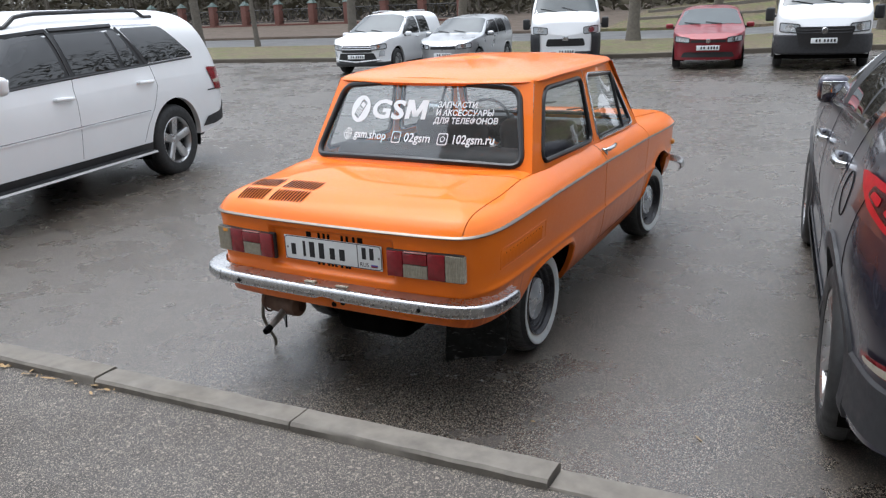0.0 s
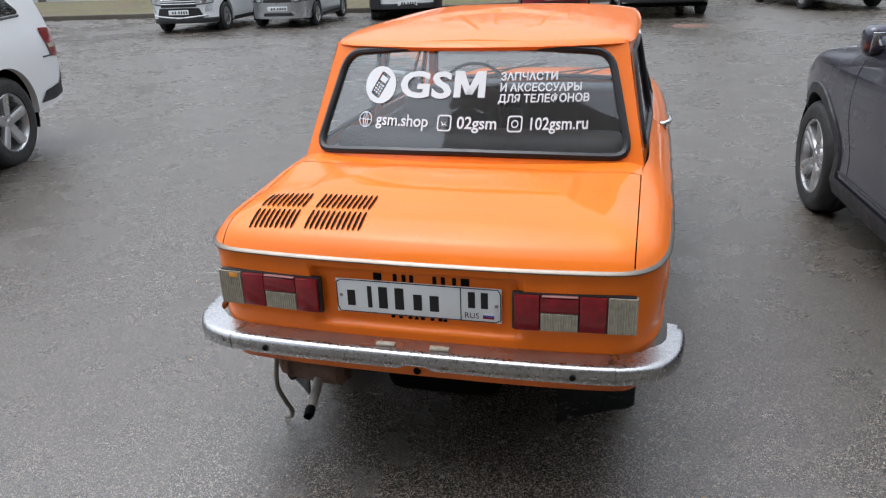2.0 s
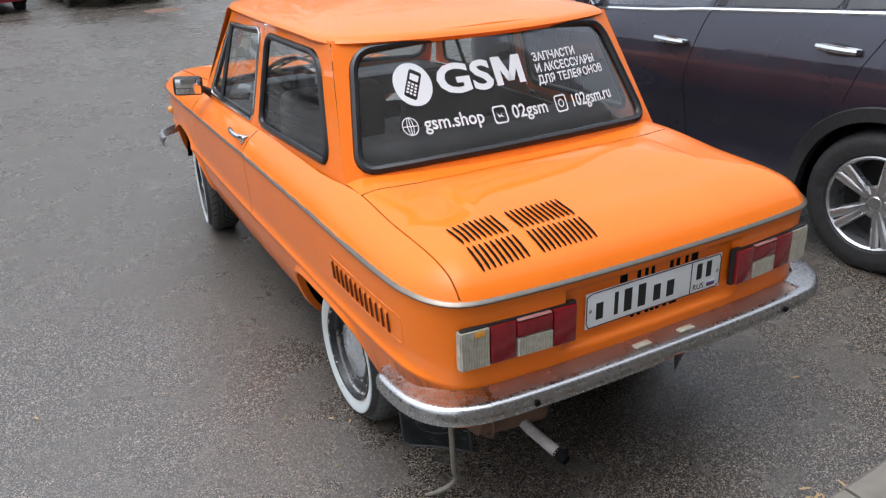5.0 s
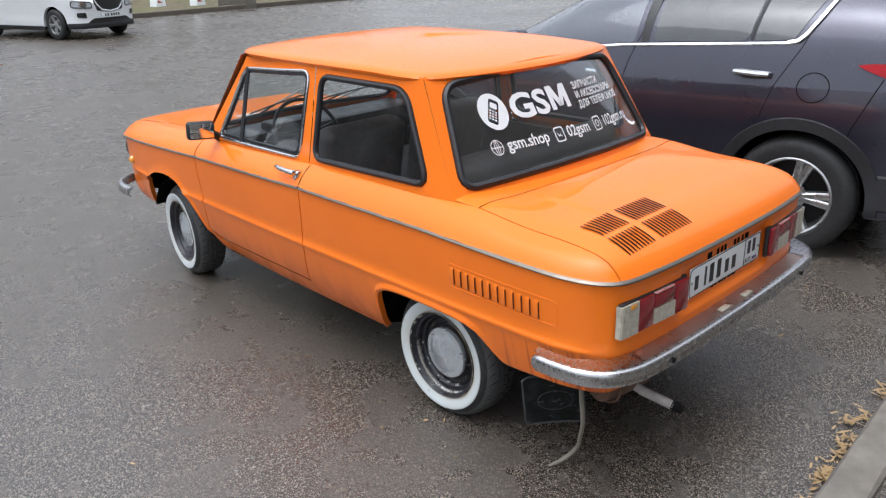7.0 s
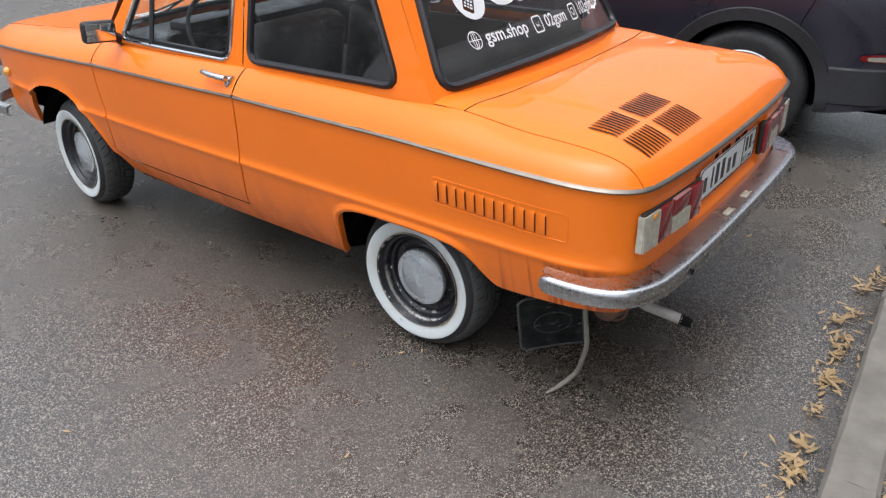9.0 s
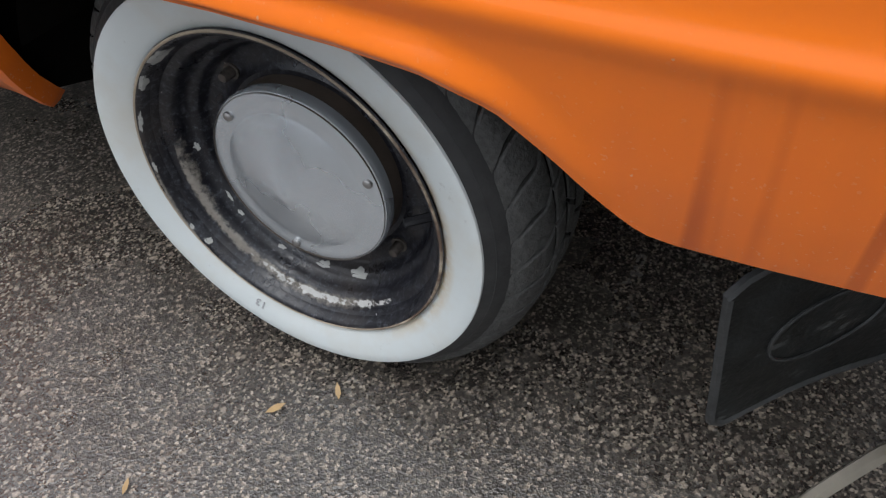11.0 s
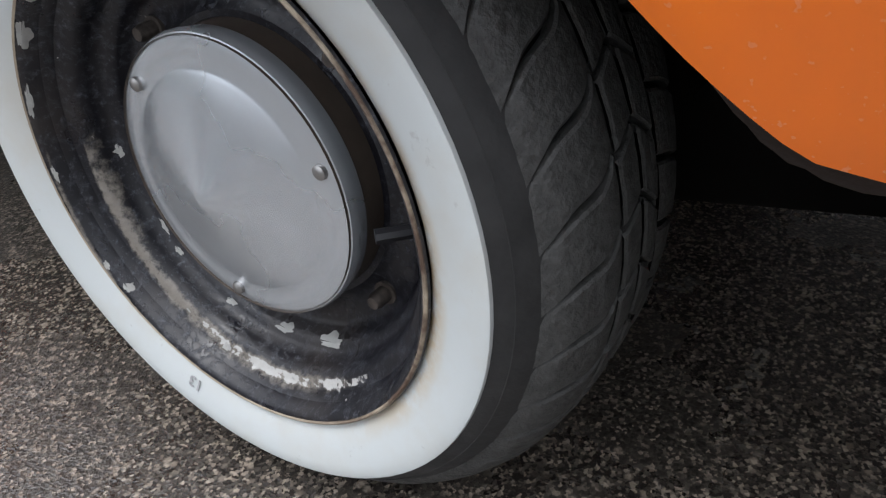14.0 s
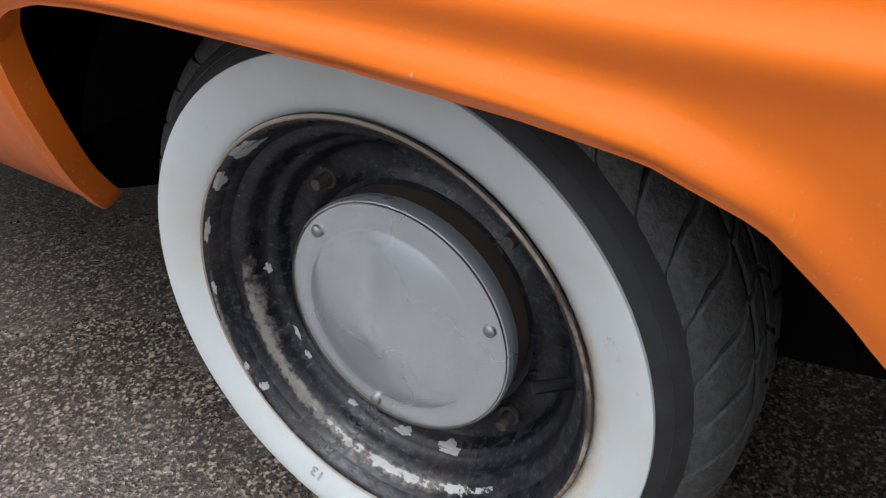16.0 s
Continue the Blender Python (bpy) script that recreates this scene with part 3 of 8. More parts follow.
BOTTOM = [(-0.86, 0.420), (-0.80, 0.414), (-0.66, 0.403), (-0.56, 0.399), (-0.50, 0.395), (-0.44, 0.391), (-0.385, 0.389), (-0.362, 0.3925), (-0.34, 0.410), (-0.32, 0.429), (-0.30, 0.452), (-0.26, 0.488), (-0.21, 0.507), (-0.15, 0.5135), (-0.05, 0.518), (0.10, 0.518),
          (0.16, 0.516), (0.21, 0.511), (0.25, 0.500), (0.28, 0.483), (0.296, 0.464), (0.306, 0.432), (0.314, 0.39), (0.326, 0.35), (0.343, 0.31), (0.362, 0.262), (0.37, 0.252), (1.70, 0.252)]
BOTTOM += [tuple(p) for p in spline([(1.775, 0.29), (1.80, 0.35), (1.84, 0.44), (1.90, 0.52), (1.97, 0.575), (2.06, 0.615), (2.17, 0.63), (2.28, 0.62), (2.385, 0.593), (2.47, 0.545), (2.522, 0.48), (2.553, 0.41), (2.572, 0.365)], 70)] + [(2.60, 0.36), (3.0, 0.36)]
GAP_REAR = [(0.24, 0.86), (0.36, 0.846), (0.45, 0.818), (0.555, 0.790), (0.59, 0.795), (0.70, 0.776), (0.83, 0.768)]
GAP_FRONT = [(0.24, 1.80), (0.36, 1.79), (0.45, 1.765), (0.57, 1.735), (0.70, 1.745), (0.83, 1.745)]


def s_of_y(y):
    return float(np.interp(-y, -OUT[:, 1], OUT_S))


def plan(s):
    return (np.interp(s, OUT_S, OUT[:, 0]), np.interp(s, OUT_S, OUT[:, 1]), np.interp(s, OUT_S, OUT_N[:, 0]), np.interp(s, OUT_S, OUT_N[:, 1]))


_arch = [p for p in BOTTOM if -0.47 < p[0] < 0.375]
ARCH_REAR = np.array(resample(_arch, 900, closed=False))


def body_point(s, zk, side):
    """A point of the lower sheet metal: zk is the height it would have at the middle of the car."""
    x, y, nx, ny = plan(s)
    z = zk + (lin(y, TRIM_Z) - 0.827) * min(1, max(0, (zk - 0.60) / 0.227))
    zb = lin(y, BOTTOM)
    if zk < 0.545 and zb < 0.52:
        z = zb + (zk - 0.26) / 0.285 * (0.545 - zb)
    z = max(z, zb)
    w = step(-0.80, -0.66, y) * (1 - step(2.6, 2.8, y))
    d = w * lin(z, SIDE) + (1 - w) * lin(z, REAR)
    # shallow pressing that holds the number plate
    if y < -0.7 and zk > 0.56:
        d += 0.021 * (1 - step(0.316, 0.334, x)) * step(0.578, 0.600, z) * (1 - step(0.764, 0.778, z))
    # swelling lip round the wheel openings
    if -0.50 < y < 0.42:
        q = float(np.min(np.hypot(ARCH_REAR[:, 0] - y, ARCH_REAR[:, 1] - z)))
        k = step(-0.36, -0.20, y) * (1 - step(0.33, 0.42, y))
        d -= k * (0.014 * (1 - step(0.006, 0.036, q)) - 0.006 * (1 - step(0.0, 0.010, q)))
    elif 1.80 < y < 2.48:
        d -= 0.010 * (1 - step(0.0, 0.035, z - zb))
    return (side * (x + nx * d), y + ny * d, z)


ZK = [0.827, 0.815, 0.80, 0.785, 0.777, 0.770, 0.762, 0.73, 0.69, 0.655, 0.625, 0.612, 0.604, 0.594, 0.586, 0.582, 0.577, 0.573, 0.569, 0.565, 0.561, 0.557, 0.552, 0.546, 0.538, 0.52, 0.50, 0.48, 0.46, 0.44, 0.42, 0.40, 0.38, 0.362, 0.345, 0.33, 0.31, 0.29, 0.272, 0.26]


def skin(bm, a, b, side, zs, n, fine=()):
    """A panel of the lower body between the cuts a(z) and b(z), given as lengths along the plan outline, with its edges turned in."""
    us = list(np.linspace(0, 1, n))
    if fine:
        s0, s1 = a(0.4), b(0.4)
        us += [(s_of_y(y) - s0) / (s1 - s0) for y in np.linspace(*fine)]
    us = sorted(set(us))
    rows = []
    for z in zs:
        s0, s1 = a(z), b(z)
        rows.append([body_point(s0 + (s1 - s0) * u, z, side) for u in us])

    def inward(p, k):
        return (p[0] * (1 - k), p[1], p[2])
    first = [[inward(r[0], 0.03) for r in rows], [r[0] for r in rows]]
    grid(bm, rows)
    grid(bm, first)
    grid(bm, [[inward(r[-1], 0.03) for r in rows], [r[-1] for r in rows]])
    lip = rows[-1]
    grid(bm, [lip, [(p[0] - side * 0.012, p[1], p[2] + 0.003) for p in lip], [(p[0] - side * 0.024, p[1], p[2] + 0.010) for p in lip]])


def dist_out(x, y):
    return float(np.min(np.hypot(OUT[:, 0] - abs(x), OUT[:, 1] - y)))


DECK_D = np.linspace(0, 0.62, 311)
DECK_Z = np.interp(DECK_D, *zip((0, 0), (0.02, 0.032), (0.047, 0.058), (0.078, 0.073), (0.105, 0.083), (0.13, 0.091), (0.16, 0.099), (0.19, 0.104), (0.27, 0.113), (0.40, 0.127), (0.62, 0.146)))
for _ in range(30):
    DECK_Z[1:-1] = (DECK_Z[:-2] + 2 * DECK_Z[1:-1] + DECK_Z[2:]) / 4


def shoulder_z(x, y):
    """Height of the upper sheet metal: rear deck, shoulders and bonnet."""
    d = dist_out(x, y)
    t = min(1.0, d / 0.20)
    rise = 0.118 if y < 1.2 else 0.118 - 0.025 * step(1.4, 2.6, y)
    z = rise * (1 - (1 - t) ** 2.3) ** 0.75
    z += 0.014 * step(0.10, 0.5, d) * (1 - (x / 0.75) ** 2) * (1 - 0.85 * step(-0.40, -0.16, y) * (1 - step(0.2, 0.6, y)))
    if y < 0.0:  # engine lid: rounded rear edge, then nearly flat, with a slightly raised middle towards the window
        flat = float(np.interp(d, DECK_D, DECK_Z))
        z += (flat - z) * (1 - step(-0.46, -0.16, y))
        z += 0.005 * (1 - step(0.425, 0.440, abs(x))) * step(-0.62, -0.50, y) * (1 - step(-0.36, -0.20, y))
    return lin(y, TRIM_Z) + z


def cabin_x(y, z):
    """Half width of the cabin side."""
    k = (z - 0.93) / 0.37
    return 0.662 - 0.074 * k - 0.045 * k * step(0.95, 1.5, y) - 0.008 * step(1.2, 1.7, y) - 0.016 * (1 - step(-0.1, 0.7, y))


def rear_y(x, z):
    """The curved back of the cabin."""
    return -0.093 + 0.62 * (z - 0.95) - 0.094 * (1 - (x / 0.58) ** 2)


def front_y(x, z):
    return 1.74 - 0.78 * (z - 0.92) + 0.13 * (1 - (x / 0.62) ** 2)


ROOF = spline([(0.0, 1.575), (0.2, 1.56), (0.38, 1.52), (0.50, 1.475), (0.552, 1.42), (0.578, 1.3), (0.594, 1.0), (0.599, 0.6), (0.594, 0.32), (0.584, 0.21), (0.568, 0.150), (0.53, 0.115), (0.4, 0.070), (0.2, 0.030), (0.0, 0.015)], 160)
LID_X = 0.637


def build_orange_car():
    car = thing("car", "bright orange old two-door saloon with whitewall tyres, parked on wet asphalt", "car")
    # lower skin
    for side in (-1, 1):
        end = OUT_S[-1]
        bm = bmesh.new()
        skin(bm, lambda z: s_of_y(lin(z, GAP_REAR)), lambda z: end, side, ZK, 230, (0.372, 0.25, 90))
        part("quarter_panel", bm, "orange", car)
        bm = bmesh.new()
        skin(bm, lambda z: s_of_y(lin(z, GAP_FRONT) - 0.007), lambda z: s_of_y(lin(z, GAP_REAR) + 0.007), side, [z for z in ZK if z > 0.361], 40)
        door = part("door", bm, "orange", car)
        bm = bmesh.new()
        skin(bm, lambda z: 0.0, lambda z: s_of_y(lin(z, GAP_FRONT)), side, ZK, 150, (2.60, 2.40, 60))
        part("front_fender", bm, "orange", car)
        bm = bmesh.new()
        skin(bm, lambda z: s_of_y(1.80), lambda z: s_of_y(0.84), side, [0.355, 0.34, 0.32, 0.30, 0.28, 0.265, 0.252], 30)
        part("sill", bm, "orange", car)
        # shoulders
        bm = bmesh.new()
        cols = np.r_[np.linspace(0.768, -0.45, 30), np.linspace(-0.47, -0.806, 40)]
        rows = []
        for y in cols:
            x1 = plan(s_of_y(y))[0]
            x0 = min(x1, LID_X + 0.004) if y < -0.2 else LID_X + 0.004 + 0.022 * step(-0.2, 0.1, y)
            rows.append([(side * (x1 + (x0 - x1) * u), y, shoulder_z(x1 + (x0 - x1) * u, y)) for u in np.linspace(0, 1, 14) ** 1.4])
        grid(bm, rows)
        part("quarter_shoulder", bm, "orange", car)
        bm = bmesh.new()
        rows = []
        for y in np.linspace(1.738, 0.775, 26):
            x1 = plan(s_of_y(y))[0]
            x0 = cabin_x(y, 0.93) - 0.012 if y < 1.69 else 0.56
            rows.append([(side * (x1 + (x0 - x1) * u), y, shoulder_z(x1 + (x0 - x1) * u, y)) for u in np.linspace(0, 1, 14) ** 1.4])
        grid(bm, rows)
        part("door_shoulder", bm, "orange", door)
        bm = bmesh.new()
        rows = []
        for y in np.r_[np.linspace(1.745, 2.7, 30), np.linspace(2.72, 2.945, 24)]:
            x1 = plan(s_of_y(y))[0]
            x0 = min(x1, 0.56)
            rows.append([(side * (x1 + (x0 - x1) * u), y, shoulder_z(x1 + (x0 - x1) * u, y)) for u in np.linspace(0, 1, 12) ** 1.4])
        grid(bm, rows)
        part("fender_top", bm, "orange", car)
        # bright strip along the waist
        bm = bmesh.new()
        for s0, s1 in ((s_of_y(2.80), s_of_y(1.748)), (s_of_y(1.742), s_of_y(0.772)), (s_of_y(0.764), s_of_y(-0.8))):
            rows = []
            for s in np.linspace(s0, s1, 60):
                x, y, nx, ny = plan(s)
                z = lin(y, TRIM_Z)
                rows.append([(side * (x - nx * o), y - ny * o, z + h) for o, h in ((-0.012, 0.0115), (0.0035, 0.0060), (0.0070, 0.0018), (0.0065, -0.0015), (-0.006, -0.0035))])
            grid(bm, rows, merge=False)
        part("waist_trim", bm, "strip_metal", car, "thin bright metal waist strip")
        # cabin side frames
        qw = rounded([(0.755, 0.946), (0.055, 0.954), (0.223, 1.284), (0.746, 1.289)], [0.05, 0.06, 0.07, 0.05])
        dw = rounded([(0.865, 0.930), (1.582, 0.921), (1.43, 1.262), (0.835, 1.302)], [0.045, 0.04, 0.05, 0.045])
        fs = lambda u, v: (side * cabin_x(u, v), u, v)
        bm = bmesh.new()
        ring(bm, [(0.788, 0.905), (-0.097, 0.905), (0.141, 1.335), (0.788, 1.335)], resample(qw, 72), fs)
        part("quarter_frame", bm, "orange", car)
        bm = bmesh.new()
        ring(bm, [(0.794, 0.918), (1.70, 0.905), (1.435, 1.315), (0.794, 1.33)], resample(dw, 72), fs)
        part("door_frame", bm, "orange", door)
        for nm, o, m, r in (("quarter_gasket", qw, "gasket", 0.013), ("door_window_trim", dw, "chrome", 0.008)):
            bm = bmesh.new()
            tube(bm, [fs(*p) for p in resample(o, 90)], r, 8, closed=True)
            part(nm, bm, m, door if nm[0] == "d" else car)
        bm = bmesh.new()
        o = [(0.865 + 0.02, 0.945), (1.565, 0.936), (1.42, 1.25), (0.852, 1.287)]
        tube(bm, [(side * (cabin_x(*p) - 0.008), *p) for p in resample(rounded(o, 0.04), 80)], 0.009, 6, closed=True)
        part("door_window_seal", bm, "gasket", door)
        for nm, o, pr in (("quarter_glass", qw, car), ("door_glass", dw, door)):
            bm = bmesh.new()
            pane(bm, resample(o, 60), lambda u, v: (side * (cabin_x(u, v) - 0.006), u, v), 4)
            g = part(nm, bm, "car_glass", pr, "clear side glass with rain drops")
            g.visible_shadow = False
        bm = bmesh.new()
        tube(bm, [(side * (cabin_x(1.36, 0.93) + 0.001), 1.365, 0.925), (side * (cabin_x(1.40, 1.27) + 0.001), 1.40, 1.268)], 0.010, 6)
        part("quarter_light_bar", bm, "gasket", door)
        # door handle
        bm = bmesh.new()
        zc, yc = 0.890, 0.865
        xh = plan(s_of_y(yc))[0] - 0.045
        tube(bm, [(side * (xh + o), yc + q, zc + h) for q, o, h in ((-0.062, 0.012, -0.006), (-0.055, 0.038, 0.000), (-0.02, 0.046, 0.004), (0.03, 0.046, 0.006), (0.065, 0.042, 0.008), (0.078, 0.034, 0.008))],
             [0.010, 0.012, 0.0115, 0.011, 0.010, 0.006], 10)
        box(bm, (side * (xh + 0.014), yc - 0.055, zc - 0.010), (0.034, 0.040, 0.030), 0.009, seg=3)
        tube(bm, [(side * (xh + 0.012), yc - 0.056, zc - 0.022), (side * (xh + 0.034), yc - 0.056, zc - 0.026)], 0.009, 10)
        part("door_handle", bm, "chrome", door, "chrome lever door handle")
        # engine bay louvres in the flank: each rises towards the rear and ends in a dark slit
        flank = lambda y, z: abs(body_point(s_of_y(y), z, 1)[0])
        for k in range(12):
            yr = -0.175 - k * 0.0345 - (0.033 if side > 0 else 0.0)
            sg = -1 if side > 0 else 1
            z0, z1 = 0.722 - 0.0011 * k, 0.650 - 0.0011 * k
            zz = ((z0, 0.0), (z0 - 0.005, 0.45), (z0 - 0.014, 0.95), (z0 - 0.03, 1), (z1 + 0.03, 1), (z1 + 0.008, 1), (z1 + 0.003, 0.6), (z1, 0.0))
            bm = bmesh.new()
            grid(bm, [[(side * (flank(yr + q, z) + 0.0006 + o * e), yr + q, z) for z, e in zz] for q, o in ((sg * 0.0325, 0.0), (sg * 0.022, 0.0015), (sg * 0.010, 0.0042), (sg * 0.002, 0.0064), (sg * 0.0005, 0.0066))], merge=False)
            lv = part("louvre", bm, "orange", car)
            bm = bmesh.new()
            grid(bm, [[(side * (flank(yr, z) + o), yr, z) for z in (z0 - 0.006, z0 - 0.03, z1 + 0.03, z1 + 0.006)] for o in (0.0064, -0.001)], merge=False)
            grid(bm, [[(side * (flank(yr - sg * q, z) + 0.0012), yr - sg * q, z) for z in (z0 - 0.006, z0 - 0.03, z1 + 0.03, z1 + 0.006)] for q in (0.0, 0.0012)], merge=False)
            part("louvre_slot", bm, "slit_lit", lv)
        bm = bmesh.new()
        fr = resample(rounded([(-0.15, 0.732), (-0.62, 0.722), (-0.62, 0.632), (-0.15, 0.642)], 0.01, 3), 90)
        tube(bm, [(side * (abs(body_point(s_of_y(p[0]), p[1], 1)[0]) - 0.0022), p[0], p[1]) for p in fr], 0.0042, 6, closed=True)
        part("louvre_border", bm, "orange", car)
        # mud-caked inner flange behind the tail of the rear arch
        bm = bmesh.new()
        rows = []
        for y, z in spline([(-0.30, 0.440), (-0.325, 0.411), (-0.340, 0.395), (-0.352, 0.384), (-0.37, 0.378), (-0.40, 0.377), (-0.46, 0.380), (-0.52, 0.386)], 40):
            x = abs(body_point(s_of_y(y), 0.27, 1)[0])
            zt = lin(y, BOTTOM)
            w = 0.0008 * math.sin(y * 190) + 0.0005 * math.sin(y * 611)
            rows.append([(side * (x - 0.010), y, zt + 0.006), (side * (x - 0.013), y, (zt + z) / 2), (side * (x - 0.017), y - 0.003, z + w), (side * (x - 0.022), y - 0.003, z + w), (side * (x - 0.024), y, zt + 0.012)])
        grid(bm, rows, merge=False)
        part("arch_flange", bm, "mud", car, "mud-caked inner edge of the wheel arch")
    # deck between back window and lid, and the lid itself
    lid_front = lambda x: -0.205 - 0.075 * (1 - (x / 0.64) ** 2)
    bm = bmesh.new()
    rows = []
    for x in np.linspace(-LID_X - 0.004, LID_X + 0.004, 60):
        y0 = lid_front(x) + 0.005
        y1 = rear_y(x, 0.93) + 0.03
        rows.append([(x, y0 + (y1 - y0) * u, shoulder_z(x, y0 + (y1 - y0) * u)) for u in np.linspace(0, 1, 8)])
    grid(bm, rows)
    part("rear_cowl", bm, "orange", car)
    bm = bmesh.new()
    rows = []
    for x in np.linspace(-LID_X, LID_X, 110):
        yr = float(np.interp(abs(x), OUT[::-1][:250, 0], OUT[::-1][:250, 1])) + 0.0015
        rows.append([(x, yr + (lid_front(x) - yr) * u, shoulder_z(x, yr + (lid_front(x) - yr) * u)) for u in np.linspace(0, 1, 70) ** 1.5])
    grid(bm, rows)
    for edge in ([r[-1] for r in rows], rows[0], rows[-1]):
        grid(bm, [edge, [(p[0], p[1], p[2] - 0.015) for p in edge]])
    lid = part("engine_lid", bm, "orange", car)
    bm = bmesh.new()
    rows = []
    for s in np.linspace(s_of_y(-0.8), OUT_S[-1], 40):
        x, y, nx, ny = plan(s)
        z = lin(y, TRIM_Z)
        rows.append([(x - nx * o, y - ny * o, z + h) for o, h in ((-0.012, 0.0115), (0.0035, 0.0060), (0.0070, 0.0018), (0.0065, -0.0015), (-0.006, -0.0035))])
    rows += [[(-p[0], *p[1:]) for p in r] for r in rows[::-1]]
    grid(bm, rows, merge=False)
    part("lid_trim", bm, "strip_metal", lid)
    # four groups of cooling slots in the lid
    for gx0, n in ((-0.551, 9), (-0.362, 11)):
        for gy0, gy1 in ((-0.770, -0.684), (-0.668, -0.574)):
            for k in range(n):
                x = gx0 + k * 0.0176
                bm = bmesh.new()
                rows = []
                for u in np.linspace(0, 1, 6):
                    y = gy0 + (gy1 - gy0) * u
                    w = 0.0043 * (1 if 0.1 < u < 0.9 else 0.6)
                    z = shoulder_z(x, y)
                    rows.append([(x - w, y, z + 0.0032), (x + w, y, z + 0.0032)])
                grid(bm, rows, merge=False)
                part("cooling_slot", bm, "slit", lid)
    # cabin back and front, with panes and gaskets
    fr = lambda u, v: (u, rear_y(u, v), v)
    rw = rounded([(-0.595, 0.954), (-0.3, 0.971), (0.0, 0.977), (0.3, 0.971), (0.595, 0.954), (0.508, 1.299), (0.25, 1.321), (0.0, 1.328), (-0.25, 1.321), (-0.508, 1.299)], [0.06, 0.1, 0.1, 0.1, 0.06, 0.065, 0.1, 0.1, 0.1, 0.065])
    bm = bmesh.new()
    ring(bm, [(-0.651, 0.905), (0.0, 0.915), (0.651, 0.905), (0.565, 1.335), (0.0, 1.350), (-0.565, 1.335)], resample(rw, 120), fr)
    part("rear_frame", bm, "orange", car)
    bm = bmesh.new()
    tube(bm, [fr(*p) for p in resample(rw, 160)], 0.015, 8, closed=True)
    part("rear_gasket", bm, "gasket", car)
    bm = bmesh.new()
    pane(bm, resample(rw, 90), lambda u, v: (u, rear_y(u, v) + 0.004, v), 8)
    part("rear_glass", bm, "back_glass", car, "rain-spotted back window").visible_shadow = False
    ff = lambda u, v: (u, front_y(u, v), v)
    ww = rounded([(-0.60, 0.935), (0.60, 0.935), (0.515, 1.30), (-0.515, 1.30)], 0.07)
    bm = bmesh.new()
    ring(bm, [(-0.65, 0.89), (0.0, 0.89), (0.65, 0.89), (0.556, 1.325), (0.0, 1.34), (-0.556, 1.325)], resample(ww, 100), ff)
    part("windscreen_frame", bm, "orange", car)
    bm = bmesh.new()
    tube(bm, [ff(*p) for p in resample(ww, 120)], 0.013, 8, closed=True)
    part("windscreen_gasket", bm, "gasket", car)
    bm = bmesh.new()
    pane(bm, resample(ww, 80), lambda u, v: (u, front_y(u, v) - 0.004, v), 6)
    part("windscreen", bm, "car_glass", car, "clear windscreen").visible_shadow = False
    # roof with its drip rail
    bm = bmesh.new()
    rows = []
    n = len(ROOF)
    full = [(x, y) for x, y in ROOF] + [(-x, y) for x, y in ROOF[::-1]][1:-1]
    for k in np.r_[0, 0.012, 0.03, 0.06, 0.1, 0.15, 0.22, 0.3, 0.4, 0.52, 0.66, 0.82, 0.97]:
        row = []
        for x, y in full:
            e = 1 - (1 - k) ** 2.6
            zc = 1.325 + 0.012 * step(0.0, 0.5, y)
            row.append((x * (1 - k), 0.75 + (y - 0.75) * (1 - k), zc + 0.058 * e + 0.012 * math.sqrt(min(1, k / 0.03))))
        rows.append(row)
    rows = [[(p[0] * 0.985, 0.75 + (p[1] - 0.75) * 0.985, p[2] - 0.014) for p in rows[0]]] + rows
    vs = grid(bm, rows, close_u=True, merge=False)
    bm.faces.new(vs[-1])
    part("roof", bm, "orange", car)
    # bonnet
    bm = bmesh.new()
    rows = []
    for x in np.linspace(-0.555, 0.555, 50):
        y0 = front_y(x, 0.90) - 0.02
        y1 = float(np.interp(abs(x), OUT[:200, 0], OUT[:200, 1])) - 0.003
        rows.append([(x, y0 + (y1 - y0) * u, shoulder_z(x, y0 + (y1 - y0) * u)) for u in np.linspace(0, 1, 40) ** 0.8])
    grid(bm, rows)
    bonnet = part("bonnet", bm, "orange", car)
    for sx in (-0.30, 0.12):
        bm = bmesh.new()
        for q, w in ((0, 0.17), (0.05, 0.12)):
            grid(bm, [[(x, 1.98 + q + 0.045 * u, shoulder_z(x, 1.98 + q + 0.045 * u) + 0.0025) for x in np.linspace(sx, sx + w, 8)] for u in np.linspace(0, 0.7, 3)], merge=False)
        part("bonnet_print", bm, "white_print", bonnet, "white lettering, too small to read")
    # near-black floor and tub, shade put into their colour, that close the body from below and inside
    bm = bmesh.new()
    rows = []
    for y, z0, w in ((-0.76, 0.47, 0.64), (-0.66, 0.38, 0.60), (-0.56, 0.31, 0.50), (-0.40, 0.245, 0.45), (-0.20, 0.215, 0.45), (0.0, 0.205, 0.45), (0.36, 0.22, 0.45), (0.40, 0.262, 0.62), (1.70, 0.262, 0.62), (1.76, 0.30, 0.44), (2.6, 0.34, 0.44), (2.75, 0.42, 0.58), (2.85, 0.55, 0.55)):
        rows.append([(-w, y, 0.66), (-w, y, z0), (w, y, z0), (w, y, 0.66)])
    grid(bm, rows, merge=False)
    part("underbody", bm, "underbody", car, "near-black underbody, shade put into its colour")
    # unseen low drive parts, added to keep light off the ground beneath
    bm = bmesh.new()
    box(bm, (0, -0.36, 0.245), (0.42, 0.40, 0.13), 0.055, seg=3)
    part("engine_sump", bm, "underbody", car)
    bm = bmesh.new()
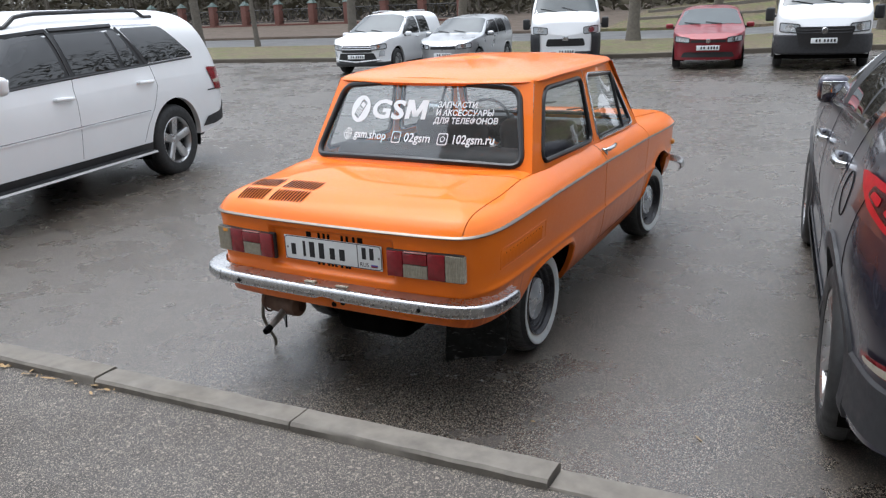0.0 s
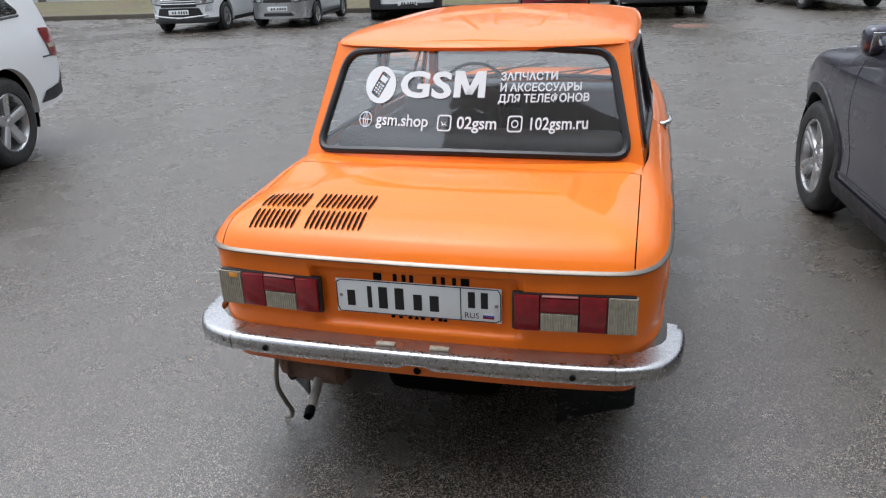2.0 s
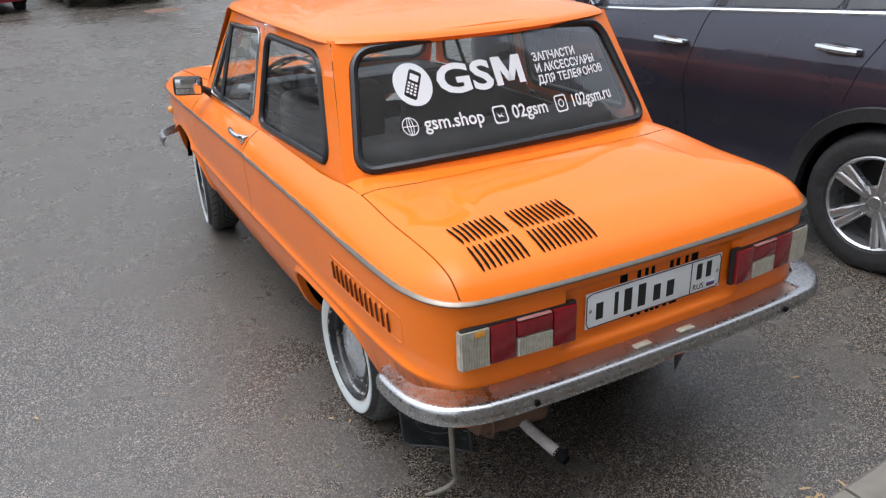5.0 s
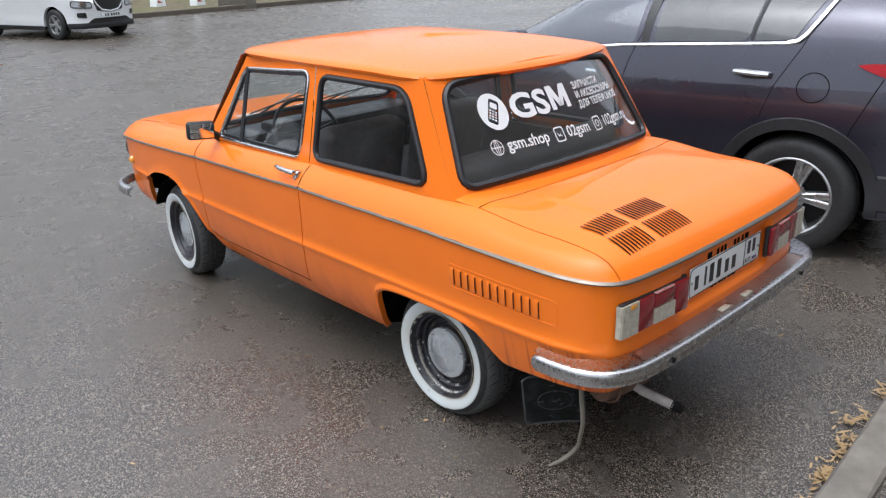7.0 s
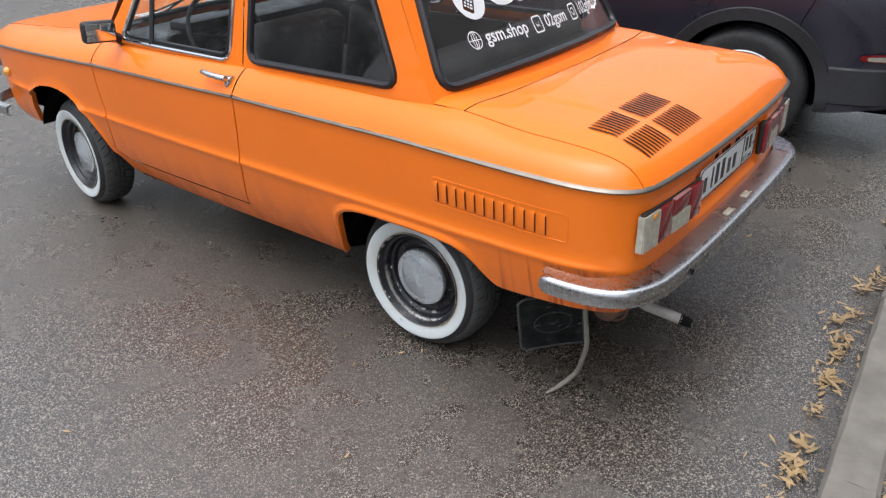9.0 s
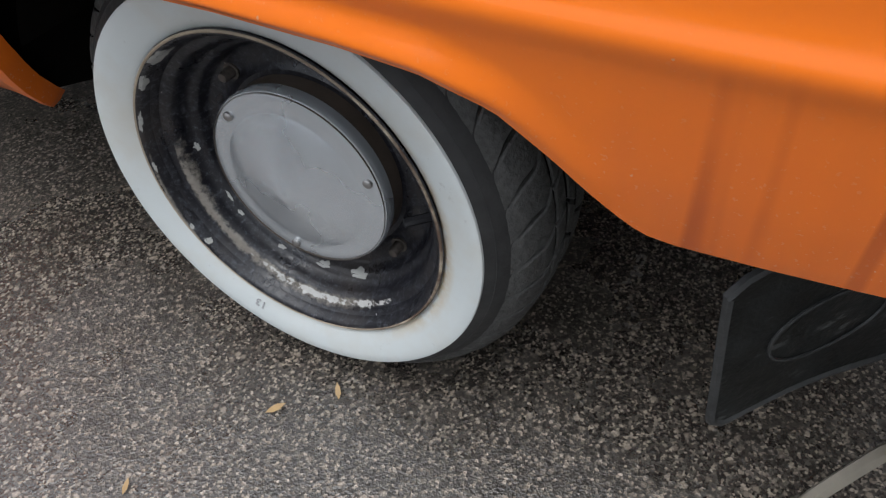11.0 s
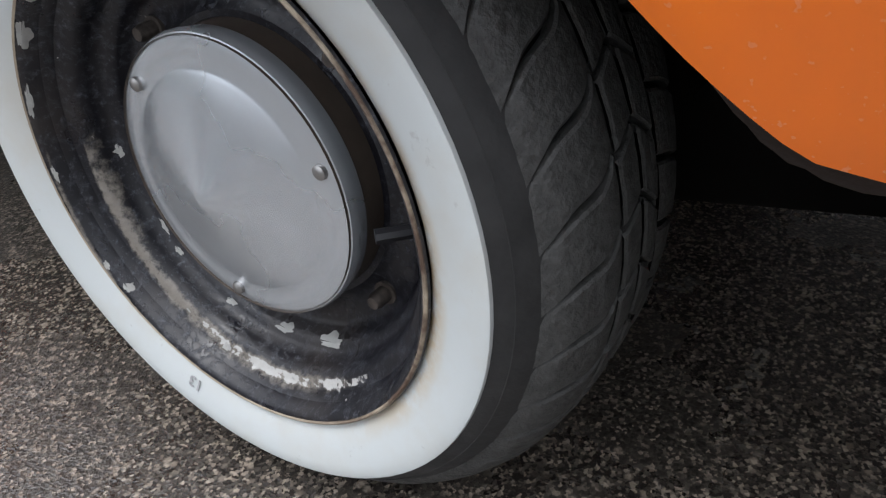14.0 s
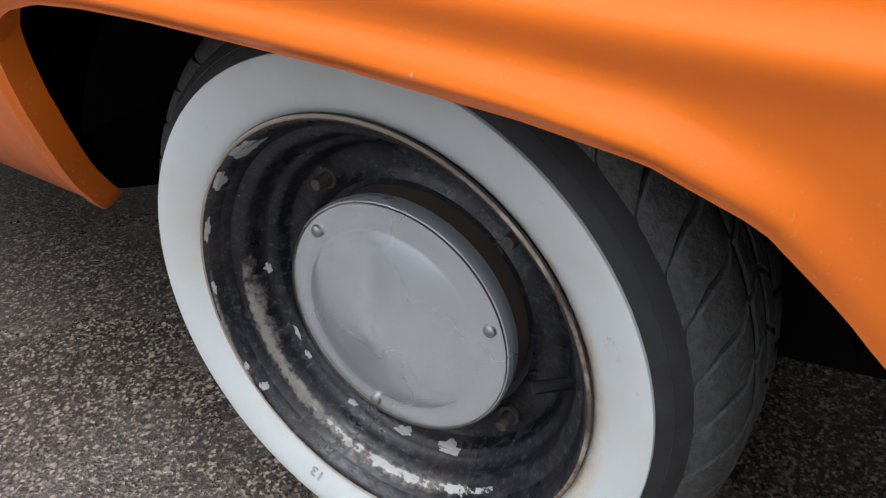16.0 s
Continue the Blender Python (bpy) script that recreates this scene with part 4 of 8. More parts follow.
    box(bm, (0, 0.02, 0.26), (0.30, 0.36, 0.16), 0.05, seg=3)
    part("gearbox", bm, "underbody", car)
    for side in (-1, 1):
        bm = bmesh.new()
        tube(bm, [(side * 0.12, 0.02, 0.27), (side * 0.50, 0.0, 0.264)], 0.030, 10)
        part("half_shaft", bm, "underbody", car)
        bm = bmesh.new()
        tube(bm, [(side * 0.50, 0.0, 0.225), (side * 0.34, 0.36, 0.275)], 0.028, 8)
        part("trailing_arm", bm, "underbody", car)
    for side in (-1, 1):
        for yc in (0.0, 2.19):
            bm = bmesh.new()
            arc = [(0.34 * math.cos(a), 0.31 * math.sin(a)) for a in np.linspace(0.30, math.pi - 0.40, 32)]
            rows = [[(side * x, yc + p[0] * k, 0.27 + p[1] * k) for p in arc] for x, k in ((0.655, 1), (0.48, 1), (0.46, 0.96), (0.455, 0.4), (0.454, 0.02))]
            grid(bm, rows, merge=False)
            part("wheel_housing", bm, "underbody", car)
    build_orange_rear(car, lid)
    build_orange_cabin(car)
    for side, yc in ((-1, 0.0), (1, 0.0), (-1, 2.19), (1, 2.19)):
        build_orange_wheel(car, side, yc, math.radians(-18.5) if yc == 0 else math.radians(40 + 25 * side))
    return car


def bumper_sweep(bm, path, prof):
    rows = []
    n = len(path)
    for i, p in enumerate(path):
        a, b = np.array(path[max(0, i - 1)]), np.array(path[min(n - 1, i + 1)])
        d = (b - a) / np.linalg.norm(b - a)
        nx, ny = d[1], -d[0]
        rows.append([(p[0] + nx * o, p[1] + ny * o, p[2] + h) for o, h in prof])
    grid(bm, rows, close_u=True, merge=False)
    for r in (rows[0], rows[-1]):
        bm.faces.new([bm.verts.new(q) for q in r])


def build_orange_rear(car, lid):
    # bumper: long blade with wrapped corner pieces
    prof = [(-0.004, 0.037), (0.010, 0.0365), (0.018, 0.034), (0.0235, 0.028), (0.0255, 0.020), (0.0262, 0.006), (0.0255, -0.010), (0.0215, -0.017), (0.013, -0.020), (0.004, -0.020), (0.004, -0.015), (0.013, -0.012), (0.016, 0.004), (0.012, 0.022), (-0.004, 0.031)]
    half = spline([(0.0, -0.885), (0.3, -0.882), (0.52, -0.872), (0.63, -0.855), (0.71, -0.815), (0.756, -0.745), (0.772, -0.66), (0.774, -0.57)], 60)
    full = [(-x, y) for x, y in half[::-1]][:-1] + [tuple(p) for p in half]
    cut = 0.60
    for nm, sel in (("bumper_blade", [p for p in full if abs(p[0]) < cut]), ("bumper_corner", [p for p in full if p[0] <= -cut + 0.01]), ("bumper_corner", [p for p in full if p[0] >= cut - 0.01])):
        bm = bmesh.new()
        bumper_sweep(bm, [(x, y - (0.002 if nm == "bumper_corner" else 0), 0.512) for x, y in sel], prof)
        if nm == "bumper_corner":
            for v in bm.verts:
                k = step(-0.600, -0.568, v.co.y)
                v.co.z = 0.518 + (v.co.z - 0.518) * math.sqrt(max(0.3, 1 - 0.72 * k * k))
                v.co.x -= math.copysign(0.010, v.co.x) * k * k
        for v in bm.verts:
            if nm == "bumper_blade" and v.co.z < 0.508:
                v.co.z += 0.011 * (1 - step(0.030, 0.055, abs(v.co.x - 0.015)))
        part(nm, bm, "bumper", car, "scuffed dull chrome bumper")
    nrm = np.gradient(np.array(full), axis=0)
    nrm = np.stack([-nrm[:, 1], nrm[:, 0]], 1) / np.linalg.norm(nrm, axis=1)[:, None]
    deep = lambda y: 0.058 - 0.030 * step(-0.80, -0.68, y)
    for sel, m in ((lambda x: abs(x) < cut, "bumper_film"), (lambda x: x <= -cut + 0.02, "bumper"), (lambda x: x >= cut - 0.02, "bumper")):
        bm = bmesh.new()
        grid(bm, [[(x + q[0] * o, y + q[1] * o, 0.5487 + h) for o, h in ((-0.002, 0.0), (0.3 * deep(y), 0.0012), (deep(y), 0.004))] for (x, y), q in zip(full, nrm) if sel(x)], merge=False)
        part("bumper_shelf", bm, m, car, "dirty top face of the bumper")
    for x in (-0.475, 0.485):
        bm = bmesh.new()
        lathe(bm, [(0.0, 0.004), (0.008, 0.004), (0.010, 0.0)], 12, pose(x, -0.904, 0.518, 0, 0, -90))
        part("bumper_bolt", bm, "black_gap", car)
    for x in (-0.085, 0.085):
        bm = bmesh.new()
        box(bm, (x, -0.868, 0.554), (0.060, 0.022, 0.008), 0.003)
        part("plate_lamp", bm, "lamp_clear", car)
    for x, z in ((-0.005, 0.438), (0.048, 0.456)):
        bm = bmesh.new()
        lathe(bm, [(0.0, 0.0), (0.011, 0.0), (0.013, -0.004)], 14, pose(x, -0.8275 if z > 0.45 else -0.822, z, 0, 0, -90))
        part("jacking_hole", bm, "black_gap", car)
    # recessed number plate panel
    ry = lambda x: -0.8205 + 0.036 * (x / 0.63) ** 2
    for row, z, xs in ((0, 0.752, (-0.118, -0.062, -0.034, -0.010, 0.062, 0.088, 0.122, 0.155)), (1, 0.622, (-0.075, -0.05, -0.02, 0.0, 0.02, 0.05, 0.075, 0.09))):
        for i, x in enumerate(xs):
            bm = bmesh.new()
            w = 0.026 if row == 0 and i in (0, 7) else 0.012
            box(bm, (x, ry(x) + (0.0072 if row == 0 else 0.0105), z), (w, 0.006, 0.026 if row == 0 else 0.014), 0.0015, seg=1)
            part("vent_slot", bm, "black_gap", car)
    # number plate with its border and plain bars for the characters
    py = -0.8155
    bm = bmesh.new()
    box(bm, (0.006, py, 0.683), (0.52, 0.004, 0.112), 0.0018)
    plate = part("number_plate", bm, "plate_white", car, "white number plate with black border")
    bm = bmesh.new()
    o = resample(rounded([(-0.251, 0.736), (0.263, 0.736), (0.263, 0.630), (-0.251, 0.630)], 0.008, 4), 60)
    tube(bm, [(x, py - 0.0022, z) for x, z in o], 0.0018, 5, closed=True)
    tube(bm, [(0.142, py - 0.0022, 0.735), (0.142, py - 0.0022, 0.631)], 0.0018, 5)
    part("plate_border", bm, "plate_black", plate)
    for x, z, w, h in ((-0.205, 0.676, 0.036, 0.052), (-0.145, 0.683, 0.020, 0.072), (-0.102, 0.683, 0.040, 0.072), (-0.050, 0.683, 0.040, 0.072), (0.008, 0.676, 0.038, 0.052), (0.060, 0.676, 0.040, 0.052), (0.175, 0.698, 0.030, 0.052), (0.214, 0.698, 0.030, 0.052)):
        bm = bmesh.new()
        box(bm, (x, py - 0.0022, z), (w * 0.72, 0.0014, h), 0.0006, seg=1)
        part("plate_bar", bm, "plate_black", plate)
    bm = text_mesh("RUS", 0.026, 0.0004)
    bmesh.ops.transform(bm, matrix=pose(0.152, py - 0.0022, 0.639, 90, 0, 0), verts=bm.verts)
    part("country_code", bm, "plate_black", plate)
    for k, m in enumerate(("plate_white", "flag_blue", "lamp_red")):
        bm = bmesh.new()
        box(bm, (0.226, py - 0.0022, 0.655 - 0.006 * k), (0.034, 0.0012, 0.006))
        part("flag_stripe", bm, m, plate)
    for x in (-0.238, 0.25):
        bm = bmesh.new()
        lathe(bm, [(0.0, 0.003), (0.004, 0.003), (0.006, 0.0)], 10, pose(x, py - 0.002, 0.683, 0, 0, -90))
        part("plate_screw", bm, "steel", plate)
    # tail lamps
    for side in (-1, 1):
        lamp = None
        bm = bmesh.new()
        yb = lambda x: -0.843 + 0.036 * (x / 0.63) ** 2 + 0.008
        box(bm, (side * 0.474, yb(0.474), 0.682), (0.354, 0.018, 0.122), 0.006, pose(0, 0, 0, 0, 0, side * 3.4))
        lamp = part("tail_lamp", bm, "trim_black", car, "red and clear ribbed tail lamp")
        for nm, x0, x1, z0, z1, m, pr in (("reversing_lens", 0.572, 0.656, 0.626, 0.738, "lamp_clear", 0.004), ("brake_lens", 0.492, 0.570, 0.626, 0.738, "lamp_red", 0.006), ("position_lens", 0.306, 0.380, 0.626, 0.738, "lamp_red", 0.006),
                                          ("inner_lens", 0.380, 0.492, 0.684, 0.732, "lamp_red", 0.004), ("lens_edge", 0.384, 0.490, 0.733, 0.739, "lamp_pale", 0.006), ("reflector_lens", 0.382, 0.490, 0.628, 0.683, "lamp_clear", 0.003)):
            bm = bmesh.new()
            xm = (x0 + x1) / 2
            if "clear" in m:
                k = int((x1 - x0) / 0.0075)
                xs = [x0 + 0.001 + (x1 - x0 - 0.002) * i / (4 * k) for i in range(4 * k + 1)]
                face = [(side * x, yb(x) - 0.012 - pr * 0.5 - 0.005 - (0.0036 if i % 4 in (1, 2) else 0.0)) for i, x in enumerate(xs)]
                poly = face + [(side * xs[-1], yb(xs[-1])), (side * xs[0], yb(xs[0]))]
                prism(bm, poly, z1 - z0 - 0.002, pose(0, 0, z0 + 0.001))
            else:
                box(bm, (side * xm, yb(xm) - 0.012, (z0 + z1) / 2), (x1 - x0 - 0.002, 0.010 + pr, z1 - z0 - 0.002), 0.003, pose(0, 0, 0, 0, 0, side * 3.4))
            part(nm, bm, m, lamp)
        if side < 0:
            bm = bmesh.new()
            box(bm, (-0.600, yb(0.60) - 0.0215, 0.726), (0.030, 0.003, 0.016), 0.001, pose(0, 0, 0, 0, 0, -3.4))
            part("amber_patch", bm, "lamp_amber", lamp, "amber remnant of the indicator lens")
    # exhaust, mud flaps and hanging strap
    bm = bmesh.new()
    tube(bm, [(-0.40, -0.690, 0.335), (-0.392, -0.715, 0.312), (-0.386, -0.745, 0.298), (-0.376, -0.80, 0.288), (-0.366, -0.860, 0.277)], 0.017, 12, caps=False)
    part("tail_pipe", bm, "pipe_white", car, "pale peeling tail pipe")
    bm = bmesh.new()
    tube(bm, [(-0.367, -0.853, 0.278), (-0.361, -0.880, 0.273)], 0.0176, 12, caps=False)
    tube(bm, [(-0.3655, -0.862, 0.2765), (-0.361, -0.891, 0.271)], 0.015, 12, caps=False)
    tube(bm, [(-0.366, -0.859, 0.277), (-0.3655, -0.862, 0.2765)], 0.015, 12)
    part("pipe_tip", bm, "black_gap", car, "sooty open end of the tail pipe")
    bm = bmesh.new()
    tube(bm, [(-0.545, -0.655, 0.345), (-0.525, -0.662, 0.338), (-0.47, -0.668, 0.334), (-0.38, -0.680, 0.330), (-0.315, -0.690, 0.332), (-0.295, -0.690, 0.336)], [0.030, 0.050, 0.054, 0.052, 0.048, 0.028], 18)
    for u in (-0.50, -0.345):
        tube(bm, [(u, -0.672 + 0.056 * math.cos(a), 0.334 + 0.056 * math.sin(a)) for a in np.linspace(0, math.tau, 20, endpoint=False)], 0.005, 5, closed=True)
    part("silencer", bm, "rust", car, "dark rusty silencer")
    for side in (-1, 1):
        bm = bmesh.new()
        rows = []
        for v in np.linspace(0, 1, 12):
            row = []
            for u in np.linspace(0, 1, 16):
                cut_in = 0.018 * (1 - step(0.0, 0.10, u)) * (1 - step(0.0, 0.1, v)) + 0.012 * (1 - step(0.0, 0.06, u)) * step(0.9, 1.0, v) * -1
                if side < 0:    # the left one has been bent round towards the rear
                    x = 0.663 - 0.165 * u - 0.004 * v
                    y = -0.431 - 0.145 * u - 0.014 * v - 0.005 * math.sin(u * 5 + v * 2) * v
                    row.append((side * x, y, 0.345 - cut_in - 0.19 * v))
                else:
                    x = 0.663 - 0.255 * u - 0.004 * v
                    y = -0.431 - 0.10 * u ** 1.2 - 0.014 * v - 0.008 * math.sin(u * 5 + v * 2) * v
                    row.append((side * x, y, 0.345 - cut_in + 0.03 * u * (1 - v) - 0.19 * v - 0.035 * u * v))
            rows.append(row)
        back = [[(p[0] + side * 0.004, p[1] + 0.008, p[2]) for p in r] for r in rows]
        grid(bm, rows, merge=False)
        grid(bm, back, merge=False)
        edge = bmesh.new()
        outline = rows[0] + [r[-1] for r in rows[1:]] + rows[-1][::-1][1:] + [r[0] for r in rows[::-1][1:-1]]
        tube(edge, [(p[0] + side * 0.002, p[1] + 0.004, p[2]) for p in outline], 0.0046, 6, closed=True)
        rim = rows[0] + [r[-1] for r in rows] + rows[-1][::-1] + [r[0] for r in rows[::-1]]
        rim2 = back[0] + [r[-1] for r in back] + back[-1][::-1] + [r[0] for r in back[::-1]]
        grid(bm, [rim, rim2], merge=False)
        flap = part("mud_flap", bm, "flap", car, "scuffed black rubber mud flap")
        if side < 0:
            part("flap_edge", edge, "flap_worn", flap, "pale worn edge of the rubber")
            on_flap = lambda u, v: (-(0.663 - 0.165 * u - 0.004 * v), -0.431 - 0.145 * u - 0.014 * v - 0.005 * math.sin(u * 5 + v * 2) * v - 0.001, 0.345 - 0.19 * v)
            bm = bmesh.new()
            tube(bm, [on_flap(0.50 + 0.30 * math.cos(q), 0.52 + 0.20 * math.sin(q)) for q in np.linspace(0, math.tau, 40, endpoint=False)], 0.0018, 5, closed=True)
            part("embossed_ring", bm, "flap_worn", flap, "raised oval moulded in the rubber")
        else:
            edge.free()
    bm = bmesh.new()
    sp = spline([(-0.585, -0.62, 0.43), (-0.590, -0.632, 0.322), (-0.594, -0.645, 0.221), (-0.580, -0.625, 0.14), (-0.567, -0.610, 0.095), (-0.578, -0.590, 0.058), (-0.606, -0.562, 0.026), (-0.64, -0.535, 0.007)], 40)
    tube(bm, [tuple(p) for p in sp], [0.0085] * (len(sp) - 4) + [0.007, 0.006, 0.005, 0.004], 6)
    part("earth_strap", bm, "strap", car, "dangling worn rubber earth strap")
    # front bumper, indicators and mirror
    bm = bmesh.new()
    half = spline([(0.0, 3.005), (0.4, 2.985), (0.58, 2.945), (0.69, 2.868), (0.740, 2.765), (0.748, 2.615)], 40)
    full = [(-x, y) for x, y in half[::-1]][:-1] + [tuple(p) for p in half]
    bumper_sweep(bm, [(x, y, 0.436) for x, y in full[::-1]], prof)
    part("front_bumper", bm, "bumper", car)
    for side in (-1, 1):
        bm = bmesh.new()
        lathe(bm, [(0.0, 0.024), (0.012, 0.022), (0.022, 0.012), (0.026, 0.0)], 16, pose(body_point(s_of_y(2.715), 0.615, side)[0], 2.715, 0.615, 0, 0, 12 if side > 0 else 168))
        part("side_indicator", bm, "lamp_amber", car, "small round amber indicator")
        bm = bmesh.new()
        at = pose(side * 0.530, body_point(s_of_y(2.915), 0.655, 1)[1] - 0.012, 0.655, 0, 0, 90 - side * 12)
        lathe(bm, [(0.074, 0.030), (0.080, 0.038), (0.088, 0.036), (0.094, 0.022), (0.095, -0.02)], 32, at)
        lamp = part("headlamp", bm, "gasket", car, "round headlamp with a dark rim")
        bm = bmesh.new()
        lathe(bm, [(0.0, 0.046), (0.03, 0.044), (0.06, 0.037), (0.078, 0.028)], 32, at)
        part("lens", bm, "headlamp", lamp)
    bm = bmesh.new()
    box(bm, (-0.765, 1.565, 0.974), (0.135, 0.050, 0.088), 0.016, pose(0, 0, 0, 0, 4, -10), seg=3)
    mirror = part("door_mirror", bm, "trim_black", car, "rectangular black door mirror")
    bm = bmesh.new()
    tube(bm, [(-0.648, 1.600, 0.915), (-0.668, 1.598, 0.928), (-0.700, 1.590, 0.950), (-0.735, 1.575, 0.965)], [0.024, 0.020, 0.015, 0.013], 10)
    part("mirror_arm", bm, "trim_black", mirror)
    bm = bmesh.new()
    box(bm, (-0.7693, 1.5405, 0.974), (0.116, 0.003, 0.070), 0.001, pose(0, 0, 0, 0, 4, -10))
    part("mirror_glass", bm, "mirror", mirror)
    # wipers
    for x in (-0.25, 0.28):
        bm = bmesh.new()
        tube(bm, [(x + 0.25 * u, front_y(x + 0.25 * u, 0.945 + 0.10 * u) + 0.02, 0.945 + 0.10 * u) for u in np.linspace(0, 1, 8)], 0.005, 6)
        part("wiper", bm, "steel", car)
    build_window_print(car)


def build_window_print(car):
    """White vinyl lettering on the back window."""
    f = lambda u, v: (u, rear_y(u, v) - 0.0025, v)

    def lay(bm, u0, v0, nm="window_print"):
        for v in bm.verts:
            v.co = Vector(f(u0 + v.co.x, v0 + v.co.y)) - Vector((0, v.co.z, 0))
        part(nm, bm, "white_print", car)

    def txt(s, size, u0, v0, bold=0.0, spacing=1.0, wide=None):
        bm = text_mesh(s, size, 0.0, spacing, bold)
        bmesh.ops.triangulate(bm, faces=bm.faces)
        w = max(v.co.x for v in bm.verts)
        if wide:
            for v in bm.verts:
                v.co.x *= wide / w
        lay(bm, u0, v0)
    txt("GS", 0.121, -0.268, 1.155, 0.0036, 1.0, 0.208)
    for poly in ([(0, 0), (0.026, 0), (0.026, 0.088), (0, 0.088)], [(0.092, 0), (0.118, 0), (0.118, 0.088), (0.092, 0.088)], [(0.003, 0.088), (0.034, 0.088), (0.072, 0.010), (0.046, 0.010)], [(0.115, 0.088), (0.084, 0.088), (0.046, 0.010), (0.072, 0.010)]):
        bm = bmesh.new()
        bm.faces.new([bm.verts.new((x, y, 0.0006 if poly[0][0] in (0.003, 0.115) else 0)) for x, y in poly])
        bmesh.ops.triangulate(bm, faces=bm.faces)
        lay(bm, -0.051, 1.156)
    txt("ЗАПЧАСТИ", 0.036, 0.120, 1.213, 0.0009, 1.0, 0.205)
    txt("И АКСЕССУАРЫ", 0.036, 0.120, 1.177, 0.0009, 1.0, 0.292)
    txt("ДЛЯ ТЕЛЕФОНОВ", 0.036, 0.117, 1.141, 0.0009, 1.0, 0.325)
    txt("gsm.shop", 0.056, -0.350, 1.056, 0.0009, 1.0, 0.212)
    txt("02gsm", 0.056, -0.028, 1.054, 0.0009, 1.0, 0.148)
    txt("102gsm.ru", 0.056, 0.232, 1.052, 0.0009, 1.0, 0.212)

    def flat(poly, u0, v0):
        bm = bmesh.new()
        bm.faces.new([bm.verts.new((x, y, 0)) for x, y in poly])
        bmesh.ops.triangulate(bm, faces=bm.faces)
        lay(bm, u0, v0, "print_shape")

    def hoop(outer, inner, u0, v0):
        bm = bmesh.new()
        grid(bm, [[(x, y, 0) for x, y in outer], [(x, y, 0) for x, y in inner]], close_u=True, merge=False)
        lay(bm, u0, v0, "print_shape")
    circle = lambda r, n=40: [(r * math.cos(k * math.tau / n), r * math.sin(k * math.tau / n)) for k in range(n)]
    # round badge with a slanted phone left clear in it
    hw, hh = 0.021, 0.044
    ph = [(x * math.cos(-0.5) - y * math.sin(-0.5), x * math.sin(-0.5) + y * math.cos(-0.5)) for x, y in resample(rounded([(-hw, -hh), (hw, -hh), (hw, hh), (-hw, hh)], 0.008), 40)]
    c = circle(0.064)
    k0 = min(range(40), key=lambda k: math.hypot(c[k][0] - ph[0][0] * 2, c[k][1] - ph[0][1] * 2))
    c = c[k0:] + c[:k0]
    hoop(c, ph, -0.348, 1.191)
    rot = lambda x, y: (x * math.cos(-0.5) - y * math.sin(-0.5), x * math.sin(-0.5) + y * math.cos(-0.5))
    flat([rot(*p) for p in ((-0.014, 0.012), (0.014, 0.012), (0.014, 0.032), (-0.014, 0.032))], -0.348, 1.191)
    for i in range(3):
        for j in range(4):
            x, y = -0.012 + 0.0115 * i, 0.001 - 0.010 * j
            flat([rot(x - 0.0038, y - 0.003), rot(x + 0.0038, y - 0.003), rot(x + 0.0038, y + 0.003), rot(x - 0.0038, y + 0.003)], -0.348, 1.191)
    hoop(circle(0.027), circle(0.024), -0.396, 1.071)
    for p in ([(-0.025, -0.0015), (0.025, -0.0015), (0.025, 0.0015), (-0.025, 0.0015)], [(-0.0015, -0.025), (0.0015, -0.025), (0.0015, 0.025), (-0.0015, 0.025)]):
        flat(p, -0.396, 1.071)
    hoop([(0.011 * math.cos(k * math.tau / 40), 0.026 * math.sin(k * math.tau / 40)) for k in range(40)], [(0.008 * math.cos(k * math.tau / 40), 0.024 * math.sin(k * math.tau / 40)) for k in range(40)], -0.396, 1.071)
    for u in (-0.075, 0.186):
        sq = lambda a, r: resample(rounded([(-a, -a), (a, -a), (a, a), (-a, a)], r), 40)
        hoop(sq(0.027, 0.012), sq(0.022, 0.009), u, 1.071)
    hoop(circle(0.013), circle(0.009), 0.186, 1.071)
    flat([(-0.014, 0.008), (-0.006, -0.010), (0.014, 0.010), (0.002, 0.0), (0.013, -0.010), (-0.002, -0.004)], -0.075, 1.071)


